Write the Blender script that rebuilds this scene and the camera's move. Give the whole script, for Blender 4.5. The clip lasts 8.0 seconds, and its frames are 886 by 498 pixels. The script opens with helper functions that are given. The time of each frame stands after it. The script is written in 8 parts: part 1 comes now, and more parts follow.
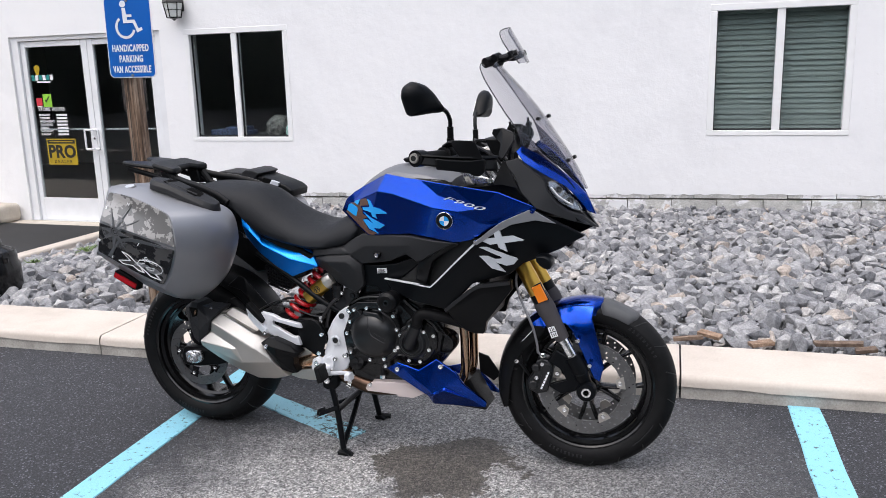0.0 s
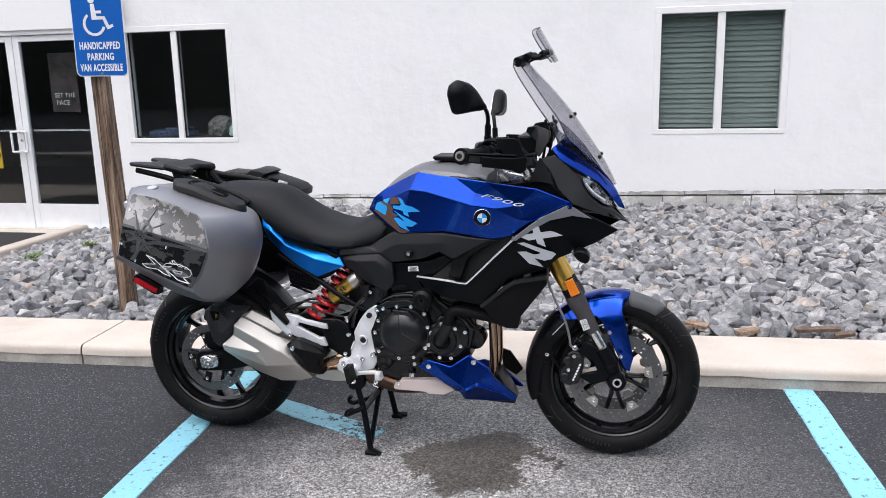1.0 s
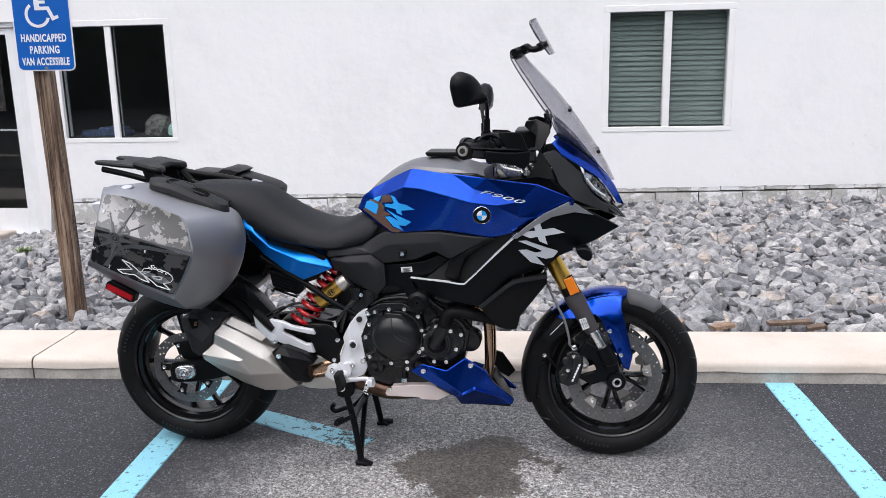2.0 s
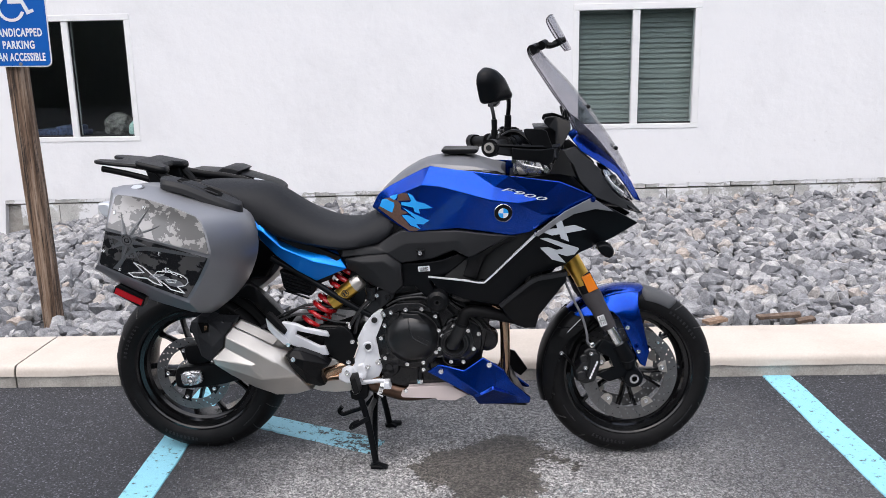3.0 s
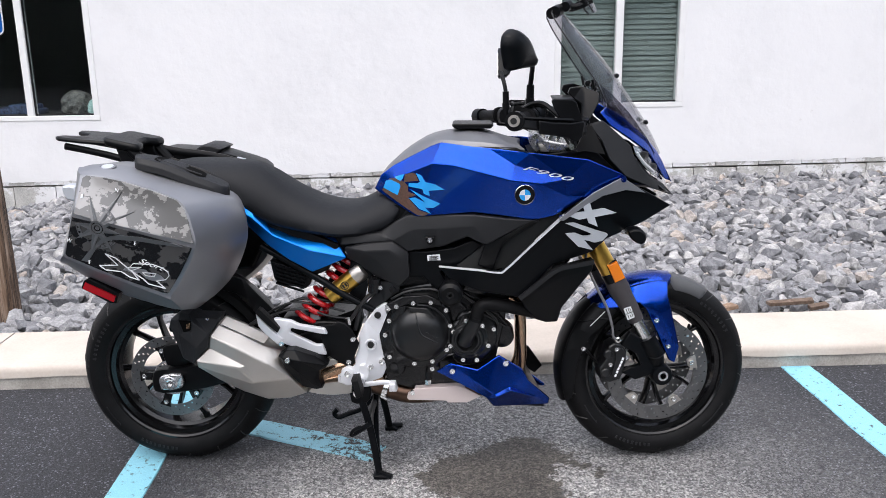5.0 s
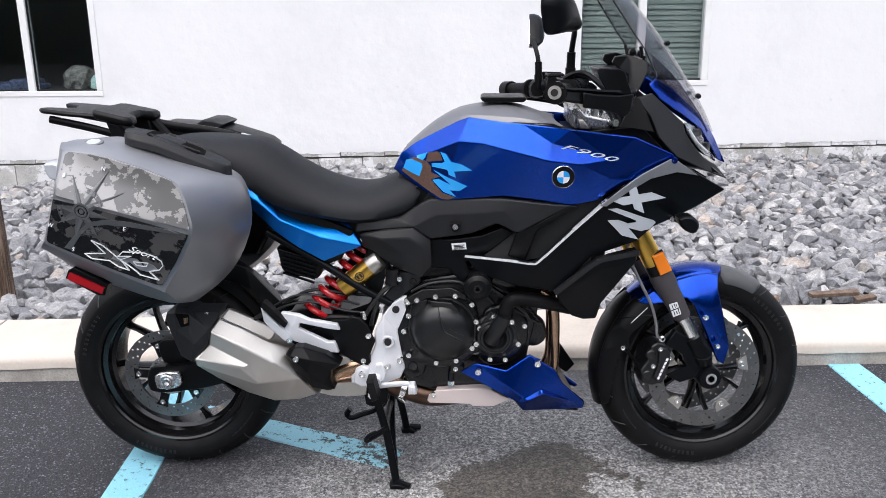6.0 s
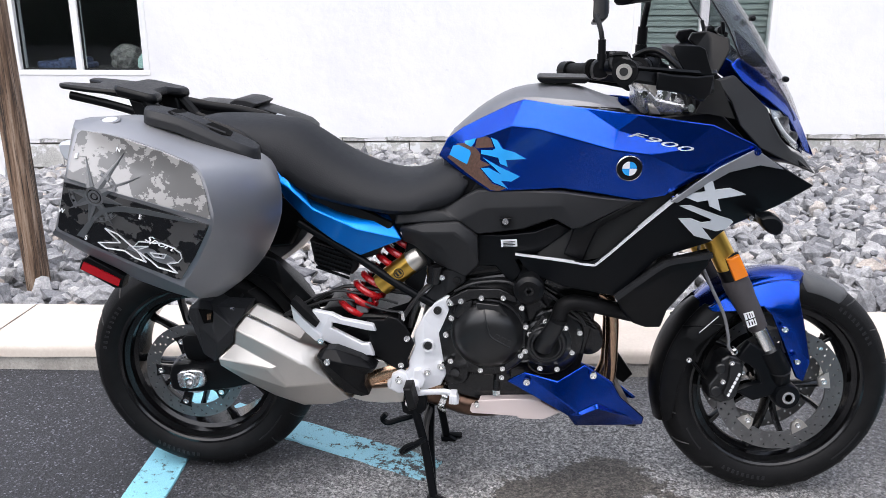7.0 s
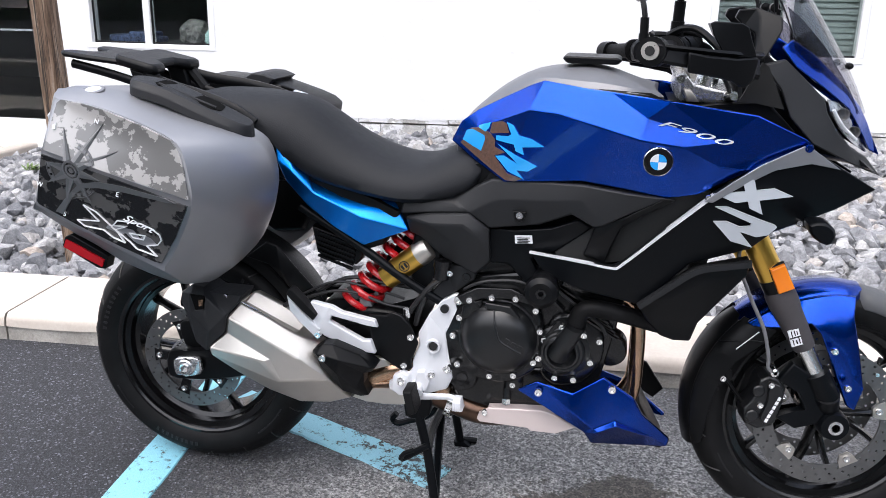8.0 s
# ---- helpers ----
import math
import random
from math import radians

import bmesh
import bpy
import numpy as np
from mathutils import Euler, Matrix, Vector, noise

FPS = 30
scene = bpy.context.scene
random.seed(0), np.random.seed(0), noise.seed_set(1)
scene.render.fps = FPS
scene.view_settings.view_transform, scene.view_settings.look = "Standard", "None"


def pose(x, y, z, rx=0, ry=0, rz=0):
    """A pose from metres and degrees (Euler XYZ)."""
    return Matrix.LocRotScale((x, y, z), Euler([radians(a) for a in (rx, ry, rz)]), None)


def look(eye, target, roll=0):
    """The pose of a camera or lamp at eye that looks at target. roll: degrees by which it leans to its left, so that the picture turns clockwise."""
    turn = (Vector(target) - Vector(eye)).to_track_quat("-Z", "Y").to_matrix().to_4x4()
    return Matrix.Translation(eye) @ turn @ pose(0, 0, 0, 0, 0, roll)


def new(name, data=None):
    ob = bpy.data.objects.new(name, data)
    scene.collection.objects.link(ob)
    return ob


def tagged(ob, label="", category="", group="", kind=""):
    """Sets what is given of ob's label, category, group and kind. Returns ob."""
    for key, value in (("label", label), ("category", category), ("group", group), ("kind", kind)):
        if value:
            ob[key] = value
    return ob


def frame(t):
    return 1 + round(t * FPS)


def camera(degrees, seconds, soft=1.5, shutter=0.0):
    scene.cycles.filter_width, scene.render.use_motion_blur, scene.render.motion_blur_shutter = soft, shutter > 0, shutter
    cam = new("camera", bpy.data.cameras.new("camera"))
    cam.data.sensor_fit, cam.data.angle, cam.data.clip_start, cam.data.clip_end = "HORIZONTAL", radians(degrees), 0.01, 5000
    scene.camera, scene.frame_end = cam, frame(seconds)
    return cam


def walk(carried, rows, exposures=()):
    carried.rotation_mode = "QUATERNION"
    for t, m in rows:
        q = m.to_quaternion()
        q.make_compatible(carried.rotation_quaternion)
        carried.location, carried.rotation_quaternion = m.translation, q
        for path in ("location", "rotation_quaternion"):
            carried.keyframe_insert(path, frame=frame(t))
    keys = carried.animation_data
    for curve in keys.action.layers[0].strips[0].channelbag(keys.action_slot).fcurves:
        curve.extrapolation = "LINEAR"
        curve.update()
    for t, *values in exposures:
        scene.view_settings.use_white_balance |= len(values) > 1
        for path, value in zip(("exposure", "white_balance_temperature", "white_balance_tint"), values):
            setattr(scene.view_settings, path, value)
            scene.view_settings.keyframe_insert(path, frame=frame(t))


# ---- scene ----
cam = camera(56.7, 8.0, 0.6)
PATH = [
    (0, (1.974, -2.681, 1.376), (1.302, -0.846, 0.953), -1.6),
    (0.5, (1.758, -2.765, 1.384), (1.186, -0.897, 0.958), -1.5),
    (1, (1.585, -2.825, 1.38), (1.119, -0.927, 0.953), -1.4),
    (1.5, (1.471, -2.785, 1.364), (1.097, -0.867, 0.937), -1.3),
    (3, (1.11, -2.753, 1.355), (0.941, -0.808, 0.919), -1.1),
    (3.5, (1.059, -2.737, 1.353), (0.937, -0.791, 0.912), -1.1),
    (4, (1.023, -2.675, 1.332), (0.926, -0.728, 0.883), -1.1),
    (4.5, (0.984, -2.579, 1.317), (0.9, -0.635, 0.854), -1.0),
    (5.8, (0.894, -2.302, 1.278), (0.815, -0.37, 0.765), -0.8),
    (6, (0.886, -2.242, 1.266), (0.786, -0.314, 0.742), -0.6),
    (6.5, (0.857, -2.139, 1.25), (0.712, -0.22, 0.707), -0.4),
    (7, (0.87, -2.035, 1.234), (0.659, -0.125, 0.678), -0.1),
    (7.5, (0.931, -1.923, 1.222), (0.638, -0.028, 0.653), 0.4),
    (8, (0.993, -1.848, 1.206), (0.607, 0.023, 0.614), 1.0),
]
walk(cam, [(t, look(eye, target, roll)) for t, eye, target, roll in PATH], [(0.0, 0.76, 6500, 12), (3.5, 0.79, 6500, 12), (4.5, 0.84, 6500, 12), (6.0, 0.94, 6470, 12), (7.0, 1.05, 6430, 12), (8.0, 1.16, 6400, 12)])

# ---- light ----
world = bpy.data.worlds.new("overcast_sky")
scene.world = world
world.use_nodes = True
wn, wl = world.node_tree.nodes, world.node_tree.links
sky = wn.new("ShaderNodeTexSky")
sky.sky_type, sky.sun_disc = "NISHITA", False
sky.sun_elevation, sky.sun_rotation = radians(68), radians(200)
sky.air_density, sky.dust_density = 1.0, 3.0
grey = wn.new("ShaderNodeHueSaturation")
grey.inputs["Saturation"].default_value = 0.52
wl.new(sky.outputs[0], grey.inputs["Color"])
wl.new(grey.outputs[0], wn["Background"].inputs[0])
wn["Background"].inputs[1].default_value = 0.15
sun = new("sun", bpy.data.lights.new("sun", "SUN"))
sun.data.energy, sun.data.angle, sun.data.color = 1.4, radians(110), (1.0, 0.98, 0.955)
sun.matrix_world = look((-1.5, -4.5, 13.0), (0.5, 0.5, 0.0))

# ---- materials ----
MATS = {}


def nodes_of(name):
    m = bpy.data.materials.new(name)
    m.use_nodes = True
    return m, m.node_tree.nodes, m.node_tree.links, m.node_tree.nodes["Principled BSDF"]


def noise_node(n, l, scale, detail=6.0, rough=0.6, vector=None, kind="ShaderNodeTexNoise"):
    t = n.new(kind)
    t.inputs["Scale"].default_value = scale
    if kind == "ShaderNodeTexNoise":
        t.inputs["Detail"].default_value, t.inputs["Roughness"].default_value = detail, rough
    if vector:
        l.new(vector, t.inputs["Vector"])
    return t


def ramp_node(n, l, source, stops):
    r = n.new("ShaderNodeValToRGB")
    while len(r.color_ramp.elements) < len(stops):
        r.color_ramp.elements.new(0.5)
    for e, (at, c) in zip(r.color_ramp.elements, stops):
        e.position = at
        e.color = (*c, 1) if len(c) == 3 else c
    l.new(source, r.inputs[0])
    return r.outputs[0]


def mix_node(n, l, fac, a, b, blend="MIX"):
    m = n.new("ShaderNodeMix")
    m.data_type, m.blend_type = "RGBA", blend
    for sock, v in ((m.inputs[0], fac), (m.inputs[6], a), (m.inputs[7], b)):
        if isinstance(v, (int, float)):
            sock.default_value = v
        elif isinstance(v, tuple):
            sock.default_value = (*v, 1)
        else:
            l.new(v, sock)
    return m.outputs[2]


def math_node(n, l, op, a, b=None, clamp=False):
    m = n.new("ShaderNodeMath")
    m.operation, m.use_clamp = op, clamp
    for sock, v in zip(m.inputs, (a, b)):
        if v is None:
            continue
        if isinstance(v, (int, float)):
            sock.default_value = v
        else:
            l.new(v, sock)
    return m.outputs[0]


def bump_node(n, l, height, strength, distance, before=None):
    b = n.new("ShaderNodeBump")
    b.inputs["Strength"].default_value, b.inputs["Distance"].default_value = strength, distance
    l.new(height, b.inputs["Height"])
    if before:
        l.new(before, b.inputs["Normal"])
    return b.outputs[0]


def plain(name, color, rough=0.5, metal=0.0, vary=0.12, scale=6.0, fine=0.0, fine_scale=900.0, coat=0.0, spec=0.5, rough_vary=0.06):
    """A surface of one colour with uneven tone, uneven gloss and a fine grain."""
    if name in MATS:
        return MATS[name]
    m, n, l, p = nodes_of(name)
    co = n.new("ShaderNodeTexCoord").outputs["Object"]
    big = noise_node(n, l, scale, 5, 0.6, co)
    lo, hi = tuple(c * (1 - vary) for c in color), tuple(min(1, c * (1 + vary)) for c in color)
    l.new(ramp_node(n, l, big.outputs[0], [(0.3, lo), (0.7, hi)]), p.inputs["Base Color"])
    mid = noise_node(n, l, scale * 14, 4, 0.7, co)
    r = ramp_node(n, l, mid.outputs[0], [(0.25, (max(0.02, rough - rough_vary),) * 3), (0.75, (min(1, rough + rough_vary),) * 3)])
    l.new(r, p.inputs["Roughness"])
    p.inputs["Metallic"].default_value = metal
    p.inputs["Coat Weight"].default_value = coat
    p.inputs["Coat Roughness"].default_value = 0.04
    p.inputs["Specular IOR Level"].default_value = spec
    if fine:
        g = noise_node(n, l, fine_scale, 2, 0.5, co)
        l.new(bump_node(n, l, g.outputs[0], fine, 0.001), p.inputs["Normal"])
    MATS[name] = m
    return m


def glass(name, tint, clear, rough=0.02):
    """A thin pane: clear where seen straight, with a glossy skin."""
    if name in MATS:
        return MATS[name]
    m, n, l, p = nodes_of(name)
    n.remove(p)
    a, b, mix, fr = n.new("ShaderNodeBsdfTransparent"), n.new("ShaderNodeBsdfGlossy"), n.new("ShaderNodeMixShader"), n.new("ShaderNodeLayerWeight")
    a.inputs[0].default_value = (*tint, 1)
    b.inputs["Roughness"].default_value = rough
    fr.inputs[0].default_value = 0.5
    lift = math_node(n, l, "POWER", fr.outputs["Facing"], 4.0)
    l.new(math_node(n, l, "MULTIPLY_ADD", lift, 0.7), mix.inputs[0])
    mix.inputs[0].links[0].from_node.inputs[2].default_value = clear
    l.new(a.outputs[0], mix.inputs[1])
    l.new(b.outputs[0], mix.inputs[2])
    l.new(mix.outputs[0], n["Material Output"].inputs[0])
    MATS[name] = m
    return m


def paint_blue(name, dark, bright, rough):
    """Candy blue over metal flake under a clear coat."""
    m, n, l, p = nodes_of(name)
    co = n.new("ShaderNodeTexCoord").outputs["Object"]
    flake = noise_node(n, l, 2600, 1, 0.5, co)
    tone = noise_node(n, l, 3, 3, 0.5, co)
    c = ramp_node(n, l, flake.outputs[0], [(0.35, dark), (0.7, bright)])
    c = mix_node(n, l, math_node(n, l, "MULTIPLY", tone.outputs[0], 0.12), c, dark)
    l.new(c, p.inputs["Base Color"])
    p.inputs["Metallic"].default_value, p.inputs["Roughness"].default_value = 1.0, rough
    p.inputs["Coat Weight"].default_value, p.inputs["Coat Roughness"].default_value = 0.4, 0.03
    return m


BLUE = paint_blue("metallic_blue_paint", (0.0005, 0.020, 0.20), (0.0016, 0.080, 0.58), 0.25)
# Brightened copy of the blue: the tail's bright sheen is put into its colour.
LITBLUE = paint_blue("lit_metallic_blue_paint", (0.001, 0.10, 0.46), (0.003, 0.30, 0.92), 0.32)
BLACK = plain("black_textured_plastic", (0.0034, 0.0036, 0.0042), 0.36, vary=0.2, fine=0.12, fine_scale=1400, spec=0.17)
MATT = plain("matt_black_panel", (0.0024, 0.0030, 0.0040), 0.36, vary=0.15, fine=0.06, fine_scale=1800, spec=0.15)
GREYP = plain("dark_grey_plastic", (0.015, 0.0155, 0.017), 0.45, vary=0.12, fine=0.2, fine_scale=1500, spec=0.24)
PALEG = plain("light_grey_plastic", (0.085, 0.087, 0.092), 0.5, vary=0.08, fine=0.2, fine_scale=1500, spec=0.3)
GLOSSB = plain("gloss_black_enamel", (0.004, 0.004, 0.0045), 0.19, vary=0.2, coat=0.1, spec=0.4)
ENGINE = plain("black_cast_engine", (0.0045, 0.0047, 0.0053), 0.23, vary=0.25, fine=0.08, fine_scale=700, spec=0.45)
RUBBER = plain("tyre_rubber", (0.0058, 0.0058, 0.0063), 0.55, vary=0.35, scale=20, fine=0.4, fine_scale=400, spec=0.16)
VINYL = plain("seat_vinyl", (0.0088, 0.0098, 0.0122), 0.60, vary=0.1, fine=0.5, fine_scale=600, spec=0.24)
SILVERP = plain("silver_matt_paint", (0.31, 0.314, 0.332), 0.41, 0.75, vary=0.03, rough_vary=0.015)
TITAN = plain("grey_satin_paint", (0.165, 0.168, 0.18), 0.40, 0.35, vary=0.03, rough_vary=0.02)
STEEL = plain("satin_steel", (0.57, 0.54, 0.50), 0.40, 0.95, vary=0.05, scale=12, fine=0.02, fine_scale=1200, rough_vary=0.02)
ALU = plain("satin_silver_casting", (0.72, 0.73, 0.76), 0.34, 0.25, vary=0.06, fine=0.1)
BRIGHT = plain("bare_cast_aluminium", (0.60, 0.60, 0.61), 0.27, 0.9, vary=0.08, fine=0.05)
CHROME = plain("bright_steel", (0.88, 0.88, 0.87), 0.2, 1.0, vary=0.08)
COVER = plain("satin_black_cover", (0.0050, 0.0054, 0.0062), 0.36, vary=0.2, fine=0.05, fine_scale=900, spec=0.55)
GOLD = plain("gold_anodised", (0.66, 0.40, 0.08), 0.30, 1.0, vary=0.02, rough_vary=0.01)
COPPER = plain("heat_tinted_steel", (0.50, 0.33, 0.22), 0.24, 1.0, vary=0.12, scale=5, rough_vary=0.02)
BURNT = plain("burnt_steel", (0.12, 0.075, 0.055), 0.34, 1.0, vary=0.3, scale=14)
HEAT = plain("heat_shield_steel", (0.56, 0.48, 0.46), 0.45, 0.3, vary=0.03, rough_vary=0.02)
RED = plain("red_enamel", (0.42, 0.008, 0.012), 0.28, vary=0.15, coat=0.4)
REDLENS = plain("red_lens", (0.45, 0.006, 0.012), 0.12, vary=0.1, coat=0.6)
AMBER = plain("amber_lens", (0.85, 0.22, 0.01), 0.14, vary=0.1, coat=0.6)
DISC = plain("brake_disc_steel", (0.19, 0.19, 0.19), 0.38, 0.9, vary=0.12, scale=40)
WHITE = plain("white_print", (0.75, 0.76, 0.78), 0.45, vary=0.04)
SILVERPR = plain("silver_print", (0.55, 0.58, 0.62), 0.35, 0.3, vary=0.04)
CYAN = plain("bright_blue_decal", (0.02, 0.33, 0.80), 0.2, vary=0.05, coat=0.8)
BROWN = plain("brown_carbon_decal", (0.10, 0.055, 0.04), 0.3, vary=0.35, scale=180, coat=0.6)
CABLE = plain("cable_sheath", (0.014, 0.014, 0.015), 0.4)
GREYC = plain("steel_braid", (0.2, 0.2, 0.21), 0.4, 0.4)
GREYBOOT = plain("grey_neoprene", (0.05, 0.045, 0.048), 0.8, vary=0.15, fine=0.5, fine_scale=900)
# Near-black for flat patches that paint the shade inside slots and openings.
RECESS_SHADE = plain("painted_recess_shade", (0.002, 0.002, 0.002), 0.9, spec=0.1)
SMOKED = glass("dark_smoked_wing", (0.50, 0.50, 0.54), 0.03)
SMOKE = glass("smoked_screen", (0.83, 0.825, 0.84), 0.03)
CLEARG = glass("window_glass", (0.84, 0.88, 0.88), 0.045, 0.01)
LENS = glass("clear_lens", (0.95, 0.96, 0.97), 0.03)
SIGNBLUE = plain("sign_blue", (0.0015, 0.10, 0.42), 0.45, vary=0.04, spec=0.25)
VINYLW = plain("white_window_vinyl", (0.80, 0.80, 0.80), 0.35, vary=0.03)
DOORW = plain("white_door_enamel", (0.74, 0.75, 0.77), 0.4, vary=0.04)
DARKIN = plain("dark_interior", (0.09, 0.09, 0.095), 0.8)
BLIND = plain("grey_blind_slat", (0.27, 0.30, 0.285), 0.5, vary=0.08)
YELLOW = plain("yellow_decal", (0.42, 0.29, 0.012), 0.4)
BLACKD = plain("black_decal", (0.01, 0.01, 0.01), 0.4)
GREEND = plain("green_decal", (0.25, 0.55, 0.05), 0.4)
REDD = plain("red_decal", (0.6, 0.04, 0.06), 0.4)
TEAL = plain("teal_decal", (0.02, 0.22, 0.20), 0.4)
LAMPG = plain("frosted_lamp_glass", (0.6, 0.62, 0.6), 0.3)
MATBLK = plain("black_rubber_mat", (0.012, 0.012, 0.013), 0.75, vary=0.3, fine=0.8, fine_scale=260)

# ---- mesh tools ----


def part(name, bm, material, parent=None, label="", bevel=0.0, sharp=35, seg=2):
    me = bpy.data.meshes.new(name)
    bmesh.ops.recalc_face_normals(bm, faces=bm.faces)
    bm.to_mesh(me)
    bm.free()
    for poly in me.polygons:
        poly.use_smooth = True
    me.set_sharp_from_angle(angle=radians(sharp))
    me.materials.append(material)
    ob = new(name, me)
    if parent:
        ob.parent = parent
    if label:
        ob["label"] = label
    if bevel:
        b = ob.modifiers.new("edge", "BEVEL")
        b.width, b.segments, b.limit_method, b.angle_limit = bevel, seg, "ANGLE", radians(28)
        b.harden_normals = False
    return ob


def thing(name, label, category, group="", kind="", at=(0, 0, 0), rz=0.0):
    ob = new(name)
    ob.matrix_world = pose(*at, 0, 0, rz)
    ob.empty_display_size = 0.1
    return tagged(ob, label, category, group, kind)


def curve_through(pts, sub=4, closed=False):
    """A smooth line through the points."""
    p = [Vector(q) for q in pts]
    n, out = len(p), []
    for i in range(n if closed else n - 1):
        a, b, c, d = (p[(i + k) % n] if closed else p[min(max(i + k, 0), n - 1)] for k in (-1, 0, 1, 2))
        for s in range(sub):
            t = s / sub
            out.append(0.5 * (2 * b + (c - a) * t + (2 * a - 5 * b + 4 * c - d) * t * t + (3 * b - a - 3 * c + d) * t ** 3))
    if not closed:
        out.append(p[-1])
    return out


def triangulated(loop, inner=()):
    """Triangles over an outline in x and z, with the y of its points kept."""
    from mathutils.geometry import delaunay_2d_cdt
    pts = [Vector(q) for q in loop] + [Vector(q) for q in inner]
    flat = [Vector((q.x, q.z)) for q in pts]
    co, _, faces, ids, _, _ = delaunay_2d_cdt(flat, [], [list(range(len(loop)))], 1, 1e-5)
    out = []
    for c, i in zip(co, ids):
        k = i[0] if i else min(range(len(flat)), key=lambda j: (flat[j] - c).length)
        out.append(Vector((c.x, pts[k].y, c.y)))
    return out, faces


def sheet(loop, inner=(), thick=0.006, sub=0, mirror=False, shift=0.0):
    """A moulded panel: an outline with its own depth, and a thickness towards the middle of the machine."""
    loop = curve_through(loop, sub, True) if sub else [Vector(q) for q in loop]
    co, faces = triangulated(loop, inner)
    k = -1 if mirror else 1
    bm = bmesh.new()
    front = [bm.verts.new((v.x, k * (v.y + shift), v.z)) for v in co]
    back = [bm.verts.new((v.x, k * (v.y + shift + thick), v.z)) for v in co]
    count = {}
    for f in faces:
        bm.faces.new([front[i] for i in f])
        bm.faces.new([back[i] for i in reversed(f)])
        for a, b in zip(f, f[1:] + f[:1]):
            e = (min(a, b), max(a, b))
            count[e] = count.get(e, 0) + 1
    for (a, b), c in count.items():
        if c == 1:
            bm.faces.new((front[a], front[b], back[b], back[a]))
    return bm


def facets(verts, polys, thick=0.008, mirror=False):
    """A moulded panel of flat faces that meet in creases; verts by name, thickness towards the middle of the machine."""
    k = -1 if mirror else 1
    bm = bmesh.new()
    front = {q: bm.verts.new((x, k * y, z)) for q, (x, y, z) in verts.items()}
    back = {q: bm.verts.new((x, k * (y + thick), z)) for q, (x, y, z) in verts.items()}
    count = {}
    for f in polys:
        f = f.split()
        bm.faces.new([front[q] for q in f])
        bm.faces.new([back[q] for q in reversed(f)])
        for a, b in zip(f, f[1:] + f[:1]):
            e = (min(a, b), max(a, b))
            count[e] = count.get(e, 0) + 1
    for (a, b), c in count.items():
        if c == 1:
            bm.faces.new((front[a], front[b], back[b], back[a]))
    bmesh.ops.triangulate(bm, faces=[f for f in bm.faces if len(f.verts) > 3], quad_method="BEAUTY", ngon_method="BEAUTY")
    return bm


def pair(name, loop, material, parent, inner=(), thick=0.006, sub=0, bevel=0.003, label="", shift=0.0, sharp=35):
    """The same panel on both sides of the machine; returns the one on the right."""
    first = part(name, sheet(loop, inner, thick, sub, False, shift), material, parent, label, bevel, sharp)
    part(name, sheet(loop, inner, thick, sub, True, shift), material, parent, label, bevel, sharp)
    return first


def loft(rings, cap=True, closed=True):
    bm = bmesh.new()
    vs = [[bm.verts.new(q) for q in r] for r in rings]
    n = len(rings[0])
    for a, b in zip(vs, vs[1:]):
        for i in range(n if closed else n - 1):
            j = (i + 1) % n
            bm.faces.new((a[i], a[j], b[j], b[i]))
    if cap and closed:
        bm.faces.new(vs[0])
        bm.faces.new(list(reversed(vs[-1])))
    return bm


def tube(pts, r, n=10, sub=5, rads=None, squash=1.0):
    """A round bar along a smooth line."""
    line = curve_through(pts, sub) if sub > 1 else [Vector(q) for q in pts]
    m = len(line)
    rings, up = [], Vector((0, 0, 1))
    ref = None
    for i, c in enumerate(line):
        t = (line[min(i + 1, m - 1)] - line[max(i - 1, 0)]).normalized()
        if ref is None:
            ref = t.cross(up if abs(t.z) < 0.9 else Vector((1, 0, 0))).normalized()
        ref = (ref - t * ref.dot(t)).normalized()
        other = t.cross(ref)
        rr = r if rads is None else rads[0] + (rads[1] - rads[0]) * i / (m - 1)
        rings.append([c + rr * (math.cos(a) * ref + squash * math.sin(a) * other) for a in (2 * math.pi * k / n for k in range(n))])
    return loft(rings)


def spin(profile, centre, n=48, axis="y", closed=False):
    """A turned part: (radius, along) pairs round an axis through centre."""
    c = Vector(centre)
    rings = []
    for k in range(n):
        a = 2 * math.pi * k / n
        if axis == "y":
            rings.append([c + Vector((r * math.cos(a), s, r * math.sin(a))) for r, s in profile])
        else:
            rings.append([c + Vector((r * math.cos(a), r * math.sin(a), s)) for r, s in profile])
    bm = bmesh.new()
    vs = [[bm.verts.new(q) for q in r] for r in rings]
    m = len(profile)
    for i in range(n):
        a, b = vs[i], vs[(i + 1) % n]
        for k in range(m if closed else m - 1):
            j = (k + 1) % m
            bm.faces.new((a[k], a[j], b[j], b[k]))
    bmesh.ops.remove_doubles(bm, verts=bm.verts, dist=1e-6)
    return bm


def box(x0, x1, y0, y1, z0, z1):
    bm = bmesh.new()
    bmesh.ops.create_cube(bm, size=1)
    for v in bm.verts:
        v.co = Vector(((x0 + x1) / 2 + v.co.x * (x1 - x0), (y0 + y1) / 2 + v.co.y * (y1 - y0), (z0 + z1) / 2 + v.co.z * (z1 - z0)))
    return bm


def moved(bm, m):
    bmesh.ops.transform(bm, matrix=m, verts=bm.verts)
    return bm


def joined(*bms):
    out = bms[0]
    for b in bms[1:]:
        me = bpy.data.meshes.new("t")
        b.to_mesh(me)
        out.from_mesh(me)
        b.free()
        bpy.data.meshes.remove(me)
    return out


